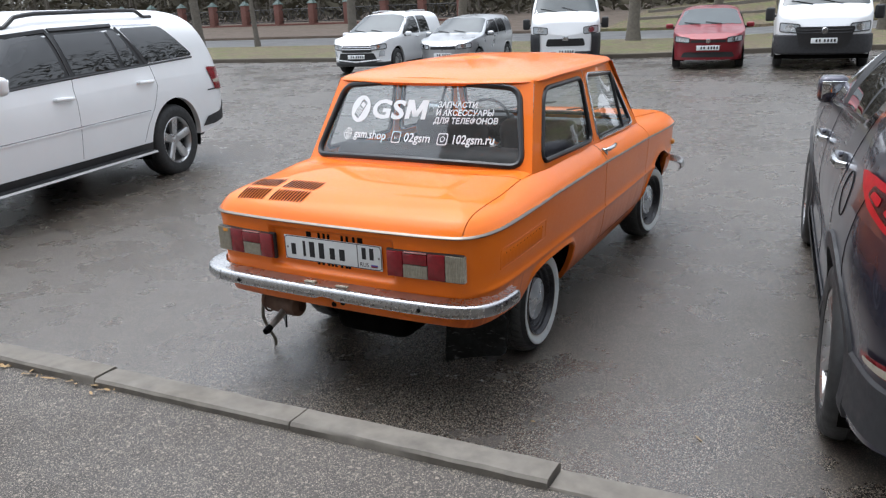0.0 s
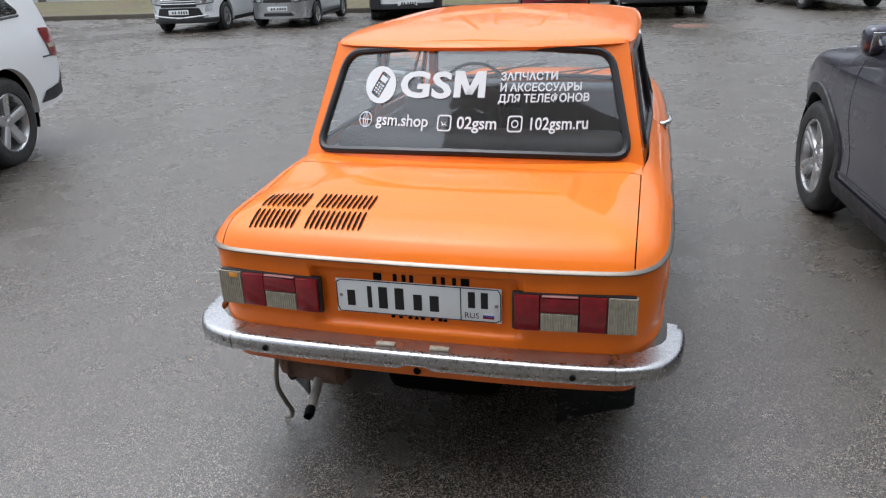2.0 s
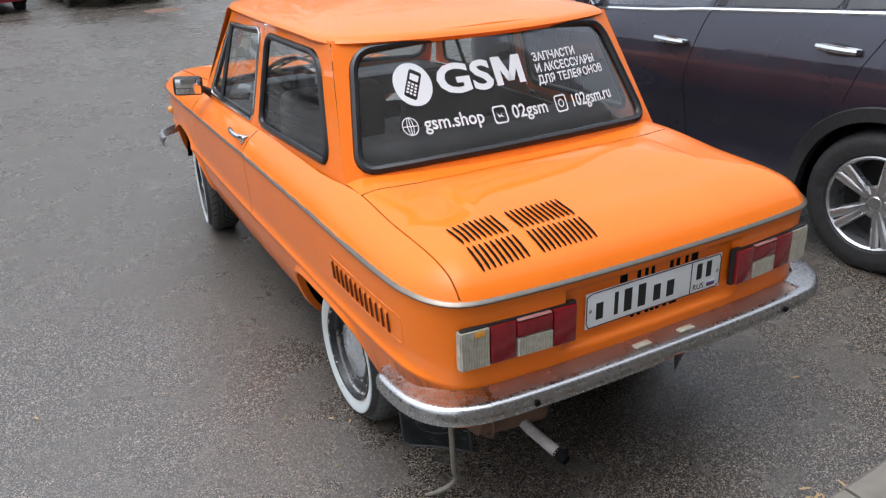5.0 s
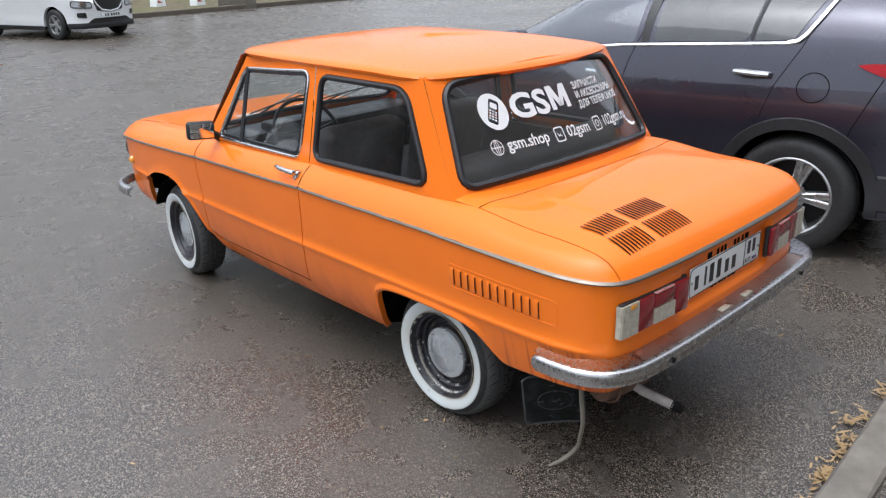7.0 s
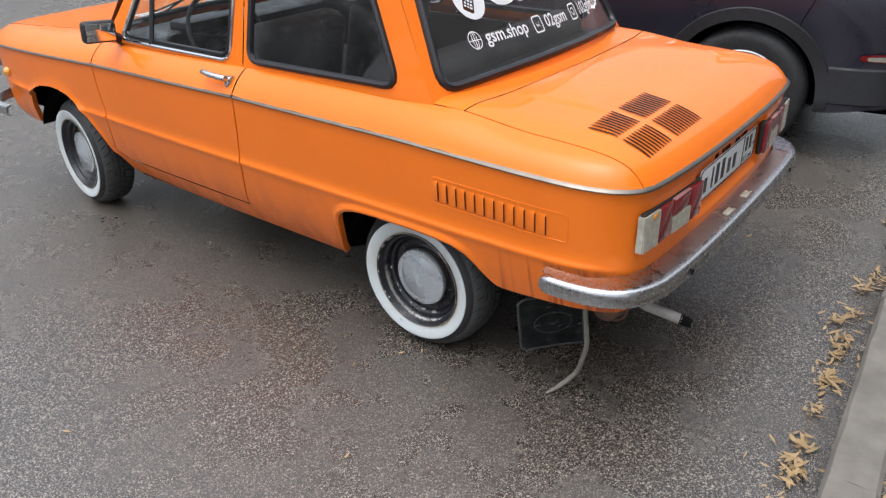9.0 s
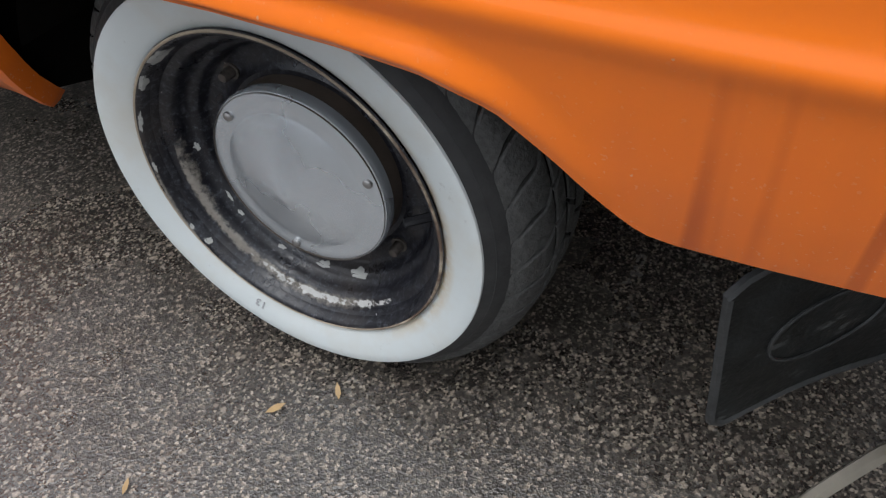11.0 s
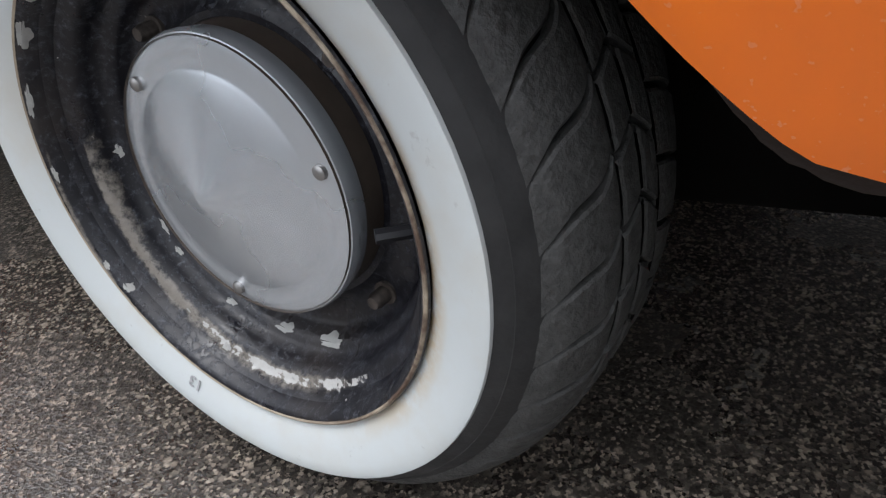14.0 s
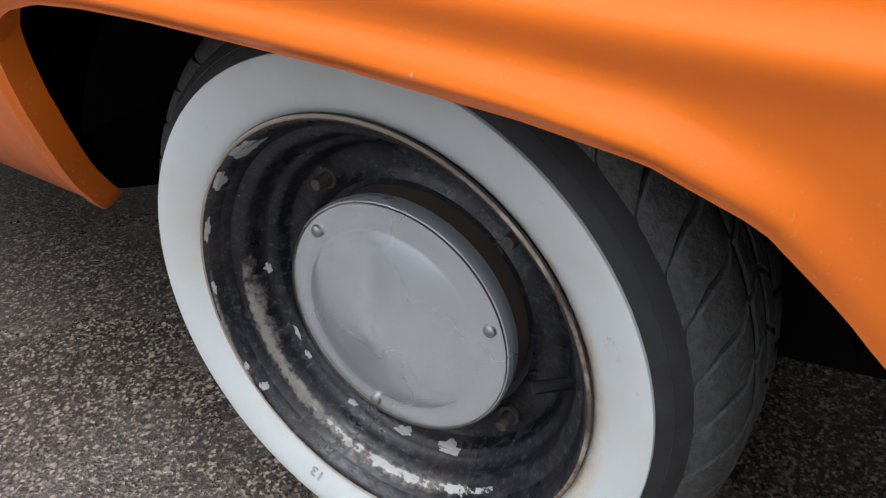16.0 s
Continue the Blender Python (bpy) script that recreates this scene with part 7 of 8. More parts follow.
def build_far_cars():
    # white crossover
    car, sp, f = small_car("white compact crossover with black lower grille and roof rails", "white_paint", (-10.75, 15.75), 186, 2.67, 0.88, 0.85, 0.90, 1.66, 1.06, 0.98, "wagon")
    sp.patch_end(car, "grille", [(-0.48, 0.62), (0.48, 0.62), (0.42, 0.80), (-0.42, 0.80)], True, "trim_black", 0.008)
    sp.patch_end(car, "lower_grille", [(-0.62, 0.36), (0.62, 0.36), (0.52, 0.60), (-0.52, 0.60)], True, "trim_black", 0.008)
    for z in (0.70, 0.755):
        bm = bmesh.new()
        tube(bm, [sp.end(x, z, True, 0.016) for x in np.linspace(-0.46, 0.46, 12)], 0.012, 6)
        part("grille_bar", bm, "chrome", car)
    bm = bmesh.new()
    tube(bm, [sp.end(x, 0.42 - 0.06 * (1 - abs(x) / 0.7), True, 0.016) for x in np.linspace(-0.7, 0.7, 14)], 0.022, 6)
    part("skid_bar", bm, "alloy", car)
    for side in (-1, 1):
        bm = bmesh.new()
        tube(bm, [sp.over(side * 0.55, y, 0.06) for y in np.linspace(0.0, 1.35, 8)], 0.02, 6)
        part("roof_rail", bm, "alloy", car)
        sp.patch_end(car, "fog_lamp", [(side * 0.64, 0.50), (side * 0.78, 0.52), (side * 0.78, 0.66), (side * 0.68, 0.66)], True, "headlamp", 0.010)
    sp.band(car, "front_skirt", 0.0, sp.sy(2.67 + 0.42), (0.24, 0.26, 0.33, 0.36), (0.0, 0.012, 0.012, 0.0), "trim_black")
    plate_on(sp, car, True, 0.50)
    # silver estate
    car, sp, f = small_car("silver estate car with black grille", "silver_paint", (-8.62, 16.75), 186, 2.49, 0.78, 0.80, 0.84, 1.50, 0.98, 0.92, "wagon")
    sp.patch_end(car, "grille", [(-0.38, 0.63), (0.38, 0.63), (0.36, 0.71), (-0.36, 0.71)], True, "trim_black", 0.008)
    sp.patch_end(car, "lower_grille", [(-0.40, 0.30), (0.40, 0.30), (0.38, 0.38), (-0.38, 0.38)], True, "trim_black", 0.008)
    plate_on(sp, car, True, 0.48)
    # white high-roof minibus
    car, sp, f = small_car("white high-roof minibus with dark bumper corners", "white_paint", (-6.05, 18.9), 200, 3.45, 0.95, 1.0, 1.0, 2.45, 1.42, 1.12, "van")
    sp.patch_end(car, "grille", [(-0.55, 0.60), (0.55, 0.60), (0.50, 0.80), (-0.50, 0.80)], True, "trim_black", 0.010, 0.04)
    bm = bmesh.new()
    box(bm, (0, sp.end(0, 0.80, True, 0.02)[1], 0.80), (0.17, 0.03, 0.12), 0.02)
    part("grille_badge", bm, "chrome", car)
    sp.band(car, "bumper_corner", sp.sy(f - 0.10), sp.sy(f - 0.52), (0.34, 0.38, 0.55, 0.80, 0.90, 0.93), (0.0, 0.03, 0.035, 0.03, 0.02, 0.0), "grey_plastic", "dark plastic bumper corner")
    sp.band(car, "bumper_lip", 0.0, sp.sy(f - 0.50), (0.30, 0.32, 0.42, 0.45), (0.0, 0.03, 0.03, 0.0), "grey_plastic")
    plate_on(sp, car, True, 0.45)
    # red saloon
    car, sp, f = small_car("dark red saloon with broad lower grille", "red_paint", (-1.72, 17.2), 190, 2.55, 0.80, 1.0, 0.85, 1.46, 0.98, 0.92, "saloon")
    sp.patch_end(car, "grille", [(-0.40, 0.64), (0.40, 0.64), (0.40, 0.70), (-0.40, 0.70)], True, "trim_black", 0.008, 0.01)
    sp.patch_end(car, "lower_grille", [(-0.62, 0.30), (0.62, 0.30), (0.55, 0.42), (-0.55, 0.42)], True, "trim_black", 0.008)
    bm = bmesh.new()
    lathe(bm, [(0.0, 0.012), (0.05, 0.012), (0.056, 0.0)], 20, pose(0, sp.end(0, 0.67, True, 0.008)[1], 0.67, 0, 0, 90))
    part("grille_badge", bm, "chrome", car)
    plate_on(sp, car, True, 0.52)
    # white light lorry
    car, sp, f = small_car("white light commercial van with black bumper and grille", "white_paint", (0.82, 16.75), 187, 3.0, 0.98, 1.0, 0.99, 2.15, 1.30, 1.12, "van")
    sp.band(car, "bumper", 0.0, sp.sy(f - 0.60), (0.34, 0.37, 0.50, 0.68, 0.74, 0.76), (0.0, 0.05, 0.06, 0.05, 0.04, 0.0), "grey_plastic", "black plastic bumper")
    sp.patch_end(car, "grille", [(-0.46, 0.50), (0.46, 0.50), (0.60, 0.93), (-0.60, 0.93)], True, "trim_black", 0.066, 0.03)
    for z in (0.80, 0.86):
        bm = bmesh.new()
        tube(bm, [sp.end(x, z, True, 0.07) for x in np.linspace(-0.54, 0.54, 12)], 0.012, 6)
        part("grille_bar", bm, "grey_plastic", car)
    bm = bmesh.new()
    lathe(bm, [(0.0, 0.012), (0.06, 0.012), (0.07, 0.0)], 20, pose(0, sp.end(0, 0.84, True, 0.070)[1], 0.84, 0, 0, 90))
    part("grille_badge", bm, "chrome", car)
    plate_on(sp, car, True, 0.64, out=0.085)
    # white crossover on the other side of the entry
    car, sp, f = small_car("dirty white crossover with dark grille", "white_paint", (4.85, 18.05), 195, 2.70, 0.90, 0.95, 0.91, 1.70, 1.08, 1.0, "wagon")
    sp.patch_end(car, "grille", [(-0.34, 0.62), (0.34, 0.62), (0.42, 0.88), (-0.42, 0.88)], True, "trim_black", 0.010)
    sp.band(car, "front_skirt", 0.0, sp.sy(2.70 + 0.44), (0.24, 0.26, 0.34, 0.37), (0.0, 0.014, 0.014, 0.0), "grey_plastic")
    sp.patch_end(car, "lower_grille", [(-0.62, 0.34), (0.62, 0.34), (0.45, 0.46), (-0.45, 0.46)], True, "trim_black", 0.010)
    for side in (-1, 1):
        sp.patch_end(car, "fog_lamp", [(side * 0.58, 0.48), (side * 0.76, 0.50), (side * 0.76, 0.60), (side * 0.60, 0.60)], True, "trim_black", 0.010)
        bm = bmesh.new()
        tube(bm, [sp.end(side * x, z, True, 0.018) for x, z in ((0.40, 0.88), (0.32, 0.74), (0.22, 0.64), (0.0, 0.60))], 0.022, 6)
        part("grille_chrome", bm, "chrome", car)
    plate_on(sp, car, True, 0.52)


# ---- kerbs, verge, street, fence, trees ----
def kerb_line(x):
    return -1.405 + 0.062 * (x + 0.9)


def build_kerb():
    for k in range(-9, 6):
        x0, x1 = 0.236 + 1.0 * k + 0.004, 0.236 + 1.0 * (k + 1) - 0.004
        if k == 1:
            x1 -= 0.05
        bm = bmesh.new()
        drop = 0.0 if k < 1 else -0.028
        n = 10
        rnd = random.Random(k + 50)
        rows = []
        for u in np.linspace(0, 1, n):
            x = x0 + (x1 - x0) * u
            y = kerb_line(x)
            j = lambda s: (rnd.random() - 0.5) * s
            h = 0.24 + drop + 0.006 * math.sin(k * 2.1) * 0.5
            rows.append([(x, y, -0.05), (x, y, h - 0.014 + j(0.004)), (x, y - 0.012 + j(0.006), h + j(0.003)), (x, y - 0.075, h + j(0.002)), (x, y - 0.118 + j(0.005), h - 0.001 + j(0.003)), (x, y - 0.128 + j(0.004), h - 0.012 + j(0.003)), (x, y - 0.13, -0.05)])
        vs = grid(bm, rows, merge=False)
        bm.faces.new(vs[0])
        bm.faces.new(vs[-1])
        tagged(part("kerb_stone", bm, "concrete"), "weathered grey concrete kerb stone", "kerb", "kerb stones along the footpath", "structure")
    # far kerb along the verge
    bm = bmesh.new()
    rows = []
    for x in np.linspace(-60, 30, 60):
        y = verge_y(x)
        z = ground_z(x, y)
        rows.append([(x, y, z - 0.05), (x, y, z + 0.13), (x, y + 0.02, z + 0.15), (x, y + 0.15, z + 0.15), (x, y + 0.16, z - 0.05)])
    grid(bm, rows, merge=False)
    tagged(part("far_kerb", bm, "kerb_brown"), "low muddy kerb along the grass verge", "kerb", kind="structure")


def verge_y(x):
    return 22.1 + 0.155 * (x + 3) if x < -3 else 22.1 + 0.02 * (x + 3)


def build_far_ground():
    bm = bmesh.new()
    xs = np.linspace(-90, 40, 80)
    rows = []
    for u in np.linspace(0, 1, 12):
        rows.append([(x, verge_y(x) + 0.15 + u * 10.5, ground_z(x, 26) + 0.13 + 0.05 * math.sin(x * 0.7 + u * 9) * u * (1 - u) * 4) for x in xs])
    grid(bm, rows, merge=False)
    tagged(part("verge", bm, "grass"), "patchy early spring grass verge", "grass", kind="structure")
    bm = bmesh.new()
    grid(bm, [[(x, verge_y(x) + o, ground_z(x, 26) + z) for x in xs] for o, z in ((10.65, 0.12), (10.7, 0.02), (16, 0.03), (22, 0.02))], merge=False)
    tagged(part("road", bm, "road"), "wet grey street beyond the verge", "road", kind="structure")
    bm = bmesh.new()
    rows = []
    for o, z in ((22.0, 0.02), (22.05, 0.17), (22.3, 0.18), (25, 0.25), (30, 0.6), (34, 0.9), (40, 1.0), (120, 2.5)):
        rows.append([(x, verge_y(x) + o, ground_z(x, 26) + z + 0.0 * x + max(0.0, (x + 14) * 0.07) * step(23, 32, o)) for x in xs])
    grid(bm, rows, merge=False)
    for face in bm.faces:
        face.material_index = 1 if face.calc_center_median().x > -13 else 0
    tagged(part("far_bank", bm, ["litter", "grass"]), "bank of brown leaf litter behind the street", "ground", kind="structure")


def build_path_edges():
    for off, high in ((27.0, 0.95), (31.0, 1.65)):
        bm = bmesh.new()
        rows = []
        for x in np.linspace(-12, 40, 30):
            y = verge_y(x) + off
            z = ground_z(x, 26) + lin(off, [(25, 0.25), (30, 0.6), (34, 0.9)]) + max(0.0, (x + 14) * 0.07) * step(23, 32, off)
            rows.append([(x, y, z - 0.1), (x, y, z + 0.16), (x, y + 0.25, z + 0.17), (x, y + 1.3, z + 0.15), (x, y + 1.3, z - 0.1)])
        grid(bm, rows, merge=False)
        tagged(part("path", bm, "concrete"), "narrow paved path along the grassy bank", "path", kind="structure")
    # tar seam across the yard
    bm = bmesh.new()
    rnd = random.Random(21)
    rows = []
    for x in np.linspace(-15, 2.5, 90):
        y = lin(x, [(-15, 12.5), (-12.9, 13.1), (-7.0, 14.7), (-4.5, 15.2), (-0.7, 15.05), (2.5, 15.1)]) + rnd.uniform(-0.03, 0.03)
        w = rnd.uniform(0.02, 0.045)
        rows.append([(x, y - w, ground_z(x, y) + 0.004), (x, y + w, ground_z(x, y) + 0.004)])
    grid(bm, rows, merge=False)
    tagged(part("tar_seam", bm, "gasket"), "dark tarred seam across the wet asphalt", "seam", kind="structure")


def build_fence():
    pillar_x = [-62 + 3.05 * k for k in range(13)]
    fence = thing("fence", "low fence of red brick pillars with scrolled dark iron panels", "fence", kind="structure")
    fy = lambda x: verge_y(x) + 31.5
    fz = lambda x: ground_z(x, 26) + 0.72
    for i, x in enumerate(pillar_x):
        bm = bmesh.new()
        box(bm, (x, fy(x), fz(x) + 0.75), (0.52, 0.52, 1.7), 0.02)
        part("pillar", bm, "brick", fence)
        bm = bmesh.new()
        bmesh.ops.create_cone(bm, segments=4, radius1=0.46, radius2=0.05, depth=0.35, cap_ends=True, matrix=pose(x, fy(x), fz(x) + 1.78, 0, 0, 45))
        part("pillar_cap", bm, "cap_green", fence)
        if i < len(pillar_x) - 1:
            x1 = pillar_x[i + 1]
            bm = bmesh.new()
            for h in (0.25, 1.2):
                tube(bm, [(x + 0.3, fy(x), fz(x) + h), (x1 - 0.3, fy(x1), fz(x1) + h)], 0.035, 5)
            for k in range(3):
                xc = x + 0.3 + (k + 0.5) * (x1 - x - 0.6) / 3
                tube(bm, [(xc + 0.32 * math.cos(a), fy(xc), fz(xc) + 0.72 + 0.36 * math.sin(a)) for a in np.linspace(0, math.tau, 14, endpoint=False)], 0.03, 4, closed=True)
                tube(bm, [(xc - 0.4, fy(xc), fz(xc) + 0.25), (xc + 0.4, fy(xc), fz(xc) + 1.2)], 0.025, 4)
                tube(bm, [(xc + 0.4, fy(xc), fz(xc) + 0.25), (xc - 0.4, fy(xc), fz(xc) + 1.2)], 0.025, 4)
            part("iron_panel", bm, "trim_black", fence)
    bm = bmesh.new()
    rows = [[(x, fy(x) - 0.25, fz(x) - 0.5), (x, fy(x) - 0.25, fz(x) + 0.1), (x, fy(x) + 0.25, fz(x) + 0.1), (x, fy(x) + 0.25, fz(x) - 0.5)] for x in np.linspace(-64, -22, 10)]
    grid(bm, rows, merge=False)
    part("plinth", bm, "brick", fence)


def build_tree(x, y, z, r, high, seed, lean=0.0):
    rnd = random.Random(seed)
    tree = thing("tree", "bare early spring tree with grey-brown bark", "tree", pose(x, y, z), "bare trees beyond the car park")
    bm = bmesh.new()
    path = [(lean * h + 0.08 * math.sin(h * 0.9 + seed), 0.06 * math.cos(h * 0.7 + seed), h) for h in np.linspace(-0.2, high, 14)]
    tube(bm, path, [r * (1.35 if k == 0 else 1.0) * (1 - 0.75 * k / 13) for k in range(14)], 10)
    part("trunk", bm, "bark", tree)
    bm = bmesh.new()
    for k in range(11):
        h = high * (0.28 + 0.68 * rnd.random())
        a = rnd.random() * math.tau
        ln = high * (0.16 + 0.22 * rnd.random())
        p0 = Vector((lean * h + 0.08 * math.sin(h * 0.9 + seed), 0.06 * math.cos(h * 0.7 + seed), h))
        d = Vector((math.cos(a), math.sin(a), 0.7 + 0.5 * rnd.random())).normalized()
        pts = [p0 + d * ln * u + Vector((rnd.uniform(-1, 1), rnd.uniform(-1, 1), 0.4)) * 0.06 * ln * u for u in np.linspace(0, 1, 5)]
        rr = r * 0.32 * (1 - 0.5 * h / high)
        tube(bm, pts, [rr, rr * 0.8, rr * 0.6, rr * 0.4, rr * 0.2], 6)
        for j in range(6):
            q = pts[1].lerp(pts[-1], rnd.random())
            e = (d + Vector((rnd.uniform(-1, 1), rnd.uniform(-1, 1), rnd.uniform(-0.2, 0.8)))).normalized()
            m = q + e * ln * 0.35
            tube(bm, [q, m, m + (e + Vector((0, 0, 0.3))) * ln * 0.2], [rr * 0.3, rr * 0.18, rr * 0.06], 4)
    part("limbs", bm, "bark", tree)


def build_woods():
    """Thicket of thin stems and twigs behind the fence."""
    rnd = random.Random(7)
    bm = bmesh.new()
    for k in range(650):
        x = rnd.uniform(-95, 45)
        y = verge_y(x) + rnd.uniform(35, 75)
        z = ground_z(x, 26) + 0.9
        h = rnd.uniform(5, 21)
        r = rnd.uniform(0.04, 0.20)
        lx, ly = rnd.uniform(-0.08, 0.08), rnd.uniform(-0.05, 0.05)
        tube(bm, [(x, y, z - 0.4), (x + lx * h * 0.5, y + ly * h * 0.5, z + h * 0.5), (x + lx * h, y + ly * h, z + h)], [r, r * 0.7, r * 0.2], 5)
    tagged(part("far_woods", bm, "bark"), "bare grey-brown stems of a far wood", "woods", kind="stuff")
    verts, faces = [], []
    for k in range(78000):
        x = rnd.uniform(-95, 45)
        y = verge_y(x) + rnd.uniform(34, 85)
        h = rnd.uniform(3, 21) if k % 3 == 2 else abs(rnd.gauss(0, 1.0)) * (3.0 if k % 3 else 7.5)
        z = ground_z(x, 26) + 0.8 + h + (0.0 if x < -14 else (x + 14) * 0.05)
        s = rnd.uniform(0.16, 0.75)
        a, b = rnd.random() * math.tau, rnd.uniform(-0.8, 0.8)
        u = Vector((math.cos(a), math.sin(a), b)) * s
        v = Vector((-math.sin(a) * 0.25, math.cos(a) * 0.25, rnd.uniform(0.2, 0.8))) * s * 0.6
        c = Vector((x, y, z))
        i = len(verts)
        verts += [c - u, c - v * 0.6, c + u * 0.8, c + v]
        faces.append((i, i + 1, i + 2, i + 3))
    me = bpy.data.meshes.new("undergrowth")
    me.from_pydata(verts, [], faces)
    me.materials.append(mat("undergrowth"))
    tagged(new("undergrowth", me), "tangled brown and dull green undergrowth", "bushes", kind="stuff")


def build_blocks():
    for (x, y), turn, stripe in (((9.75, 24.8), 20, True), ((10.75, 23.9), 20, True)):
        b = thing("road_barrier", "white concrete barrier post with red stripes", "barrier", pose(x, y, ground_z(x, y), 0, 0, turn), "striped barrier posts")
        bm = bmesh.new()
        rows = [[(sx * w, sy * w * 0.8, z) for sx, sy in ((-1, -1), (1, -1), (1, 1), (-1, 1))] for z, w in ((0, 0.26), (0.06, 0.26), (0.10, 0.21), (0.85, 0.15), (0.9, 0.13))]
        vs = grid(bm, rows, close_u=True, merge=False)
        bm.faces.new(vs[-1])
        part("post", bm, "plate_white", b)
        for k in range(3):
            bm = bmesh.new()
            w = 0.2 - 0.02 * k
            box(bm, (0.0, -w * 0.8 + 0.012, 0.25 + 0.22 * k), (w * 1.5, 0.02, 0.09), 0.004, pose(0, 0, 0, 0, 25, 0))
            part("red_stripe", bm, "stripe_red", b)
    bm = bmesh.new()
    box(bm, (11.6, 22.75, 0.30), (1.25, 0.5, 0.62), 0.03, pose(0, 0, 0, 0, 0, -28))
    tagged(part("concrete_block", bm, "concrete"), "stained concrete block at the yard's edge", "block")
    bm = bmesh.new()
    lathe(bm, [(0.0, 0.006), (0.30, 0.006), (0.31, 0.002), (0.36, 0.004), (0.37, 0.0)], 32, pose(1.38, 14.2, ground_z(1.38, 14.2), 0, -90, 0))
    tagged(part("manhole_cover", bm, "rust"), "round iron manhole cover set in asphalt", "manhole")


def build_building():
    b = thing("building", "pale yellow low house with a green metal roof behind trees", "building", pose(-44, 88, 0.6))
    bm = bmesh.new()
    box(bm, (0, 0, 1.9), (16, 7, 4.2), 0.02)
    part("wall", bm, "house_wall", b)
    bm = bmesh.new()
    vs = [(-8.6, -4.2, 3.9), (8.6, -4.2, 3.9), (8.6, 4.2, 3.9), (-8.6, 4.2, 3.9), (-8.0, 0, 6.2), (8.0, 0, 6.2)]
    v = [bm.verts.new(p) for p in vs]
    for f in ((0, 1, 5, 4), (2, 3, 4, 5), (0, 4, 3), (1, 2, 5), (0, 3, 2, 1)):
        bm.faces.new([v[i] for i in f])
    part("roof", bm, "cap_green", b)
    for k in range(5):
        w = thing("window", "", "")
        w.parent = b
        bm = bmesh.new()
        box(bm, (-6 + 3 * k, -3.52, 2.2), (1.2, 0.06, 1.6), 0.01)
        part("pane", bm, "dark_glass", w)
        for sx, sz, cx, cz in ((1.4, 0.1, 0, 0.85), (1.4, 0.1, 0, -0.85), (0.1, 1.8, 0.65, 0), (0.1, 1.8, -0.65, 0)):
            bm = bmesh.new()
            box(bm, (-6 + 3 * k + cx, -3.54, 2.2 + cz), (sx, 0.1, sz), 0.01)
            part("frame_bar", bm, "plate_white", w)


CLUMPS = [(-0.724, 0.135), (-0.563, 0.118), (-0.507, 0.118), (-0.403, 0.112), (-0.211, 0.112), (-0.03, 0.115), (-0.03, 0.10), (0.132, 0.105), (0.20, 0.10), (0.267, 0.10), (0.398, 0.14), (0.465, 0.09), (0.68, 0.095), (0.82, 0.07), (1.41, 0.08)]


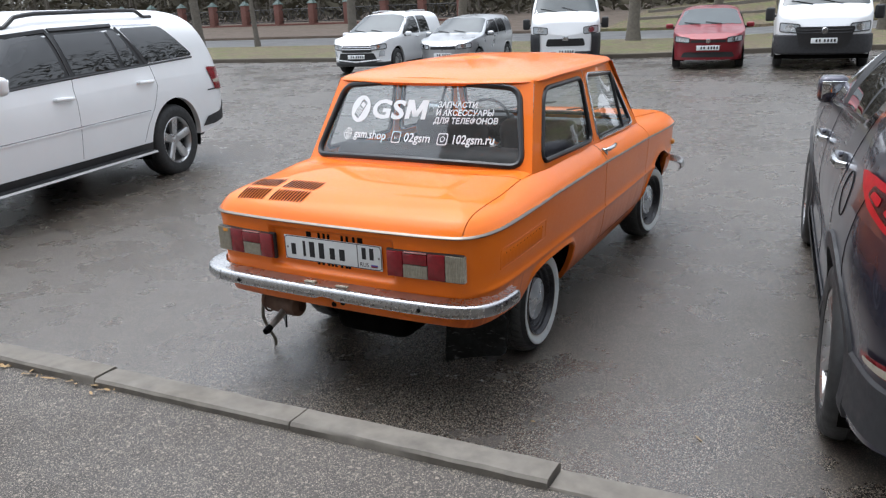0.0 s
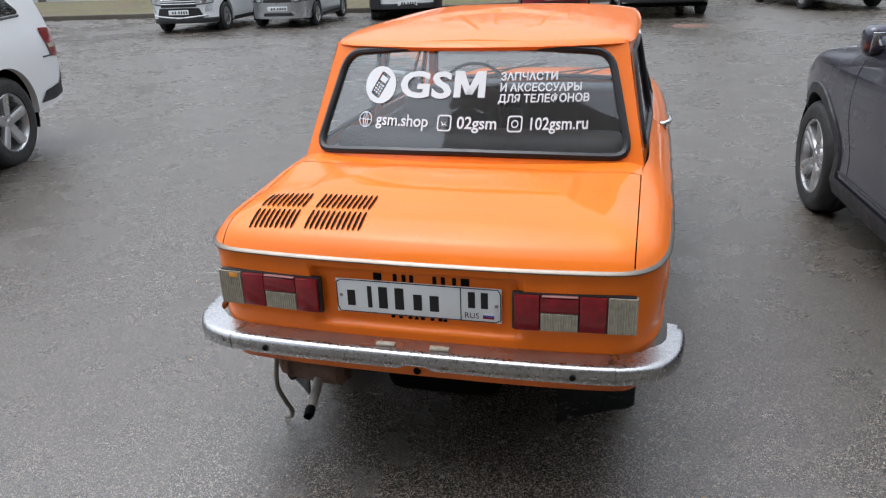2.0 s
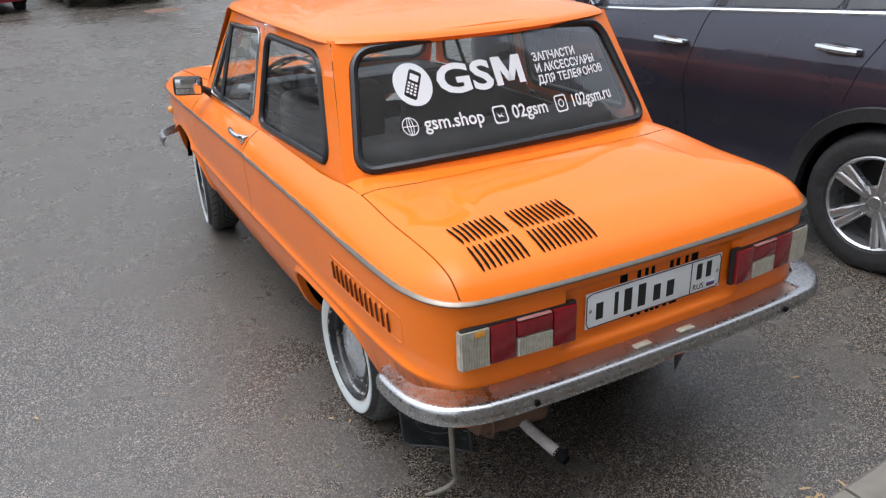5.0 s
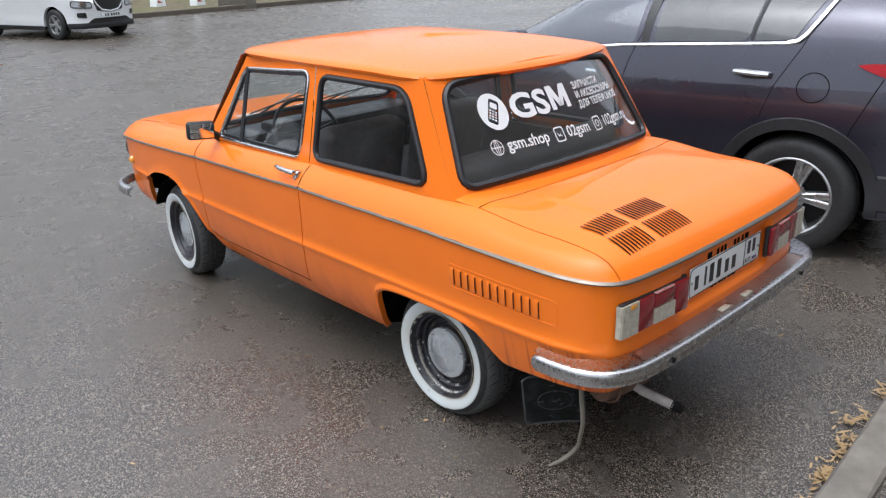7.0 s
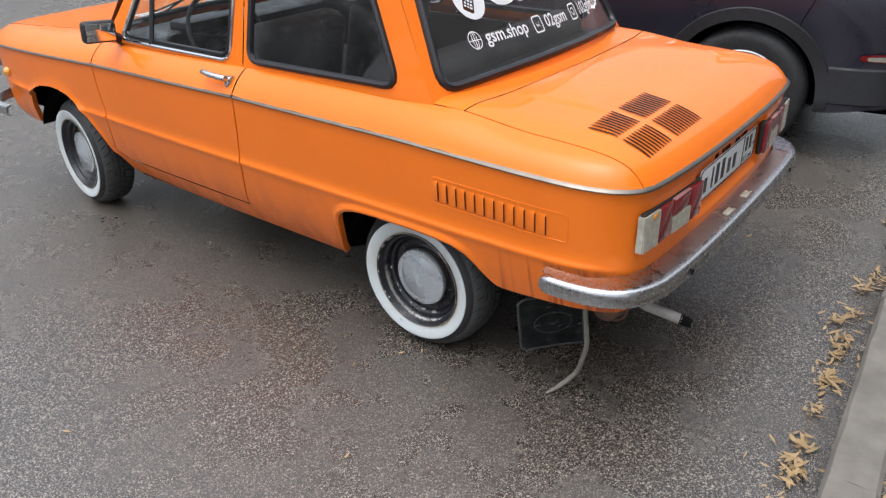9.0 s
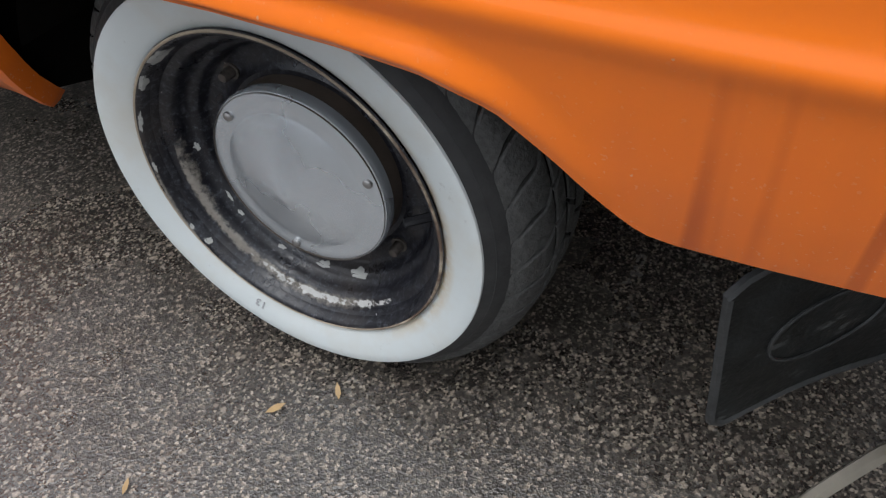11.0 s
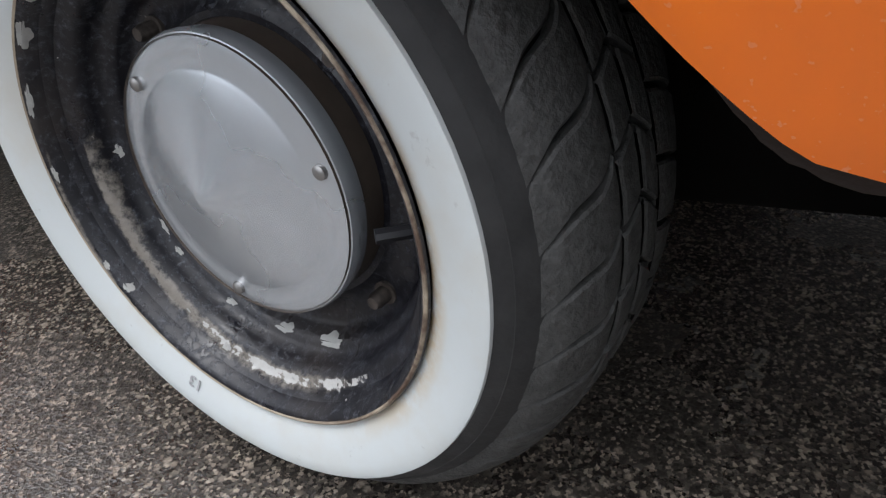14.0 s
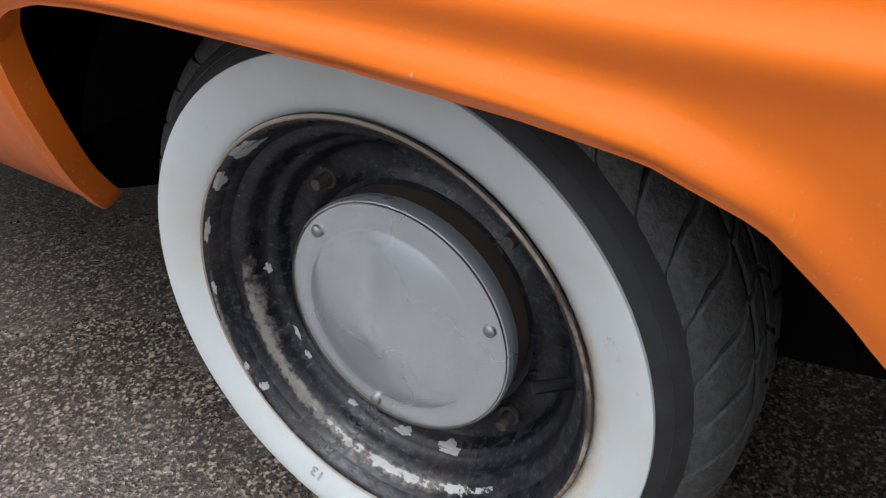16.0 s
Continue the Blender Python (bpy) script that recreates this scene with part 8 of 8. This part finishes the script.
def build_leaves():
    """Dry leaves and straw blown against the kerb, and single ones on the asphalt."""
    rnd = random.Random(3)

    def leaf(bm, x, y, z, s, a, long=1.0):
        m = pose(x, y, z, rnd.uniform(-25, 25), rnd.uniform(-25, 25), a)
        pts = [(-s * long, 0, 0), (-0.3 * s * long, 0.45 * s, 0.15 * s), (0.4 * s * long, 0.4 * s, 0.1 * s), (s * long, 0, 0.2 * s), (0.4 * s * long, -0.4 * s, 0.1 * s), (-0.3 * s * long, -0.45 * s, 0.0)]
        bm.faces.new([bm.verts.new(m @ Vector(p)) for p in pts])
    bm = bmesh.new()
    clumps = CLUMPS + [(rnd.uniform(-3.6, -0.9), rnd.uniform(0.02, 0.06)) for _ in range(8)]
    for k in range(560):
        c = clumps[k % len(clumps)]
        wide = 0.022 if rnd.random() < 0.75 else 0.065
        x = c[0] + rnd.gauss(0, wide)
        y = kerb_line(x) + max(0.010, c[1] - 0.022 + rnd.gauss(0, wide * 0.7))
        leaf(bm, x, y, 0.006 + rnd.random() * 0.02, rnd.uniform(0.006, 0.014), rnd.uniform(0, 360), rnd.choice((1.2, 1.8, 2.4)))
    for k in range(110):
        x = rnd.uniform(-4.5, -0.6)
        y = kerb_line(x) - 0.135 - abs(rnd.gauss(0, 0.03))
        leaf(bm, x, y, 0.212 + rnd.random() * 0.006, rnd.uniform(0.005, 0.016), rnd.uniform(0, 360), rnd.choice((1, 2, 3)))
    tagged(part("leaf_litter", bm, "dry_leaf"), "dry straw-coloured leaves gathered along the kerb", "leaves", kind="stuff")
    for x, y, s in ((-0.745, 0.01, 0.012), (-0.693, -0.044, 0.010), (-0.95, 0.35, 0.010), (-1.25, -0.2, 0.012), (-0.83, -0.25, 0.008), (-0.9, 0.1, 0.009), (1.55, -0.55, 0.020), (-1.7, 0.6, 0.014), (-2.0, 1.4, 0.015), (0.9, -0.7, 0.016), (1.3, 1.2, 0.014), (-2.6, 0.5, 0.012)):
        bm = bmesh.new()
        leaf(bm, x, y, 0.005, s * 0.72, rnd.uniform(0, 360), 1.5)
        tagged(part("leaf", bm, "dry_leaf"), "small dry yellow-brown leaf on wet asphalt", "leaf", "single leaves on the asphalt")


def build_unseen_wall():
    """An unseen plain wall, added behind the footpath to block low light and darken reflections."""
    bm = bmesh.new()
    box(bm, (27, -12.0, 8.5), (66, 0.5, 17.0), 0.02)
    tagged(part("unseen_wall", bm, "plaster_wall"), "unseen plain plastered wall added behind the footpath to block sky", "wall", kind="structure")

build_ground()
build_kerb()
build_far_ground()
build_path_edges()
build_orange_car()
build_dark_suv()
build_white_suv()
build_far_cars()
build_fence()
for x, y, r, h, k, l in ((-32.4, 30.6, 0.27, 12, 1, 0.01), (-28.5, 31.1, 0.15, 9, 2, -0.01), (-26.0, 37.0, 0.30, 13, 3, 0.0), (-7.2, 30.7, 0.27, 12, 4, 0.01), (-46.0, 56.0, 0.30, 14, 5, -0.12), (-52.0, 57.0, 0.26, 14, 6, -0.08),
                         (-4.0, 31.0, 0.20, 11, 7, 0.02), (2.0, 31.5, 0.22, 12, 8, 0.0), (6.0, 44.0, 0.25, 12, 9, 0.0), (-15.0, 30.0, 0.22, 11, 10, 0.02), (-37.0, 57.0, 0.25, 12, 11, 0.03), (-22.0, 58.0, 0.25, 13, 12, 0.0)):
    build_tree(x, y, ground_z(x, 26) + 0.1, r, h, k, l)
build_woods()
build_building()
build_unseen_wall()
build_blocks()
build_leaves()
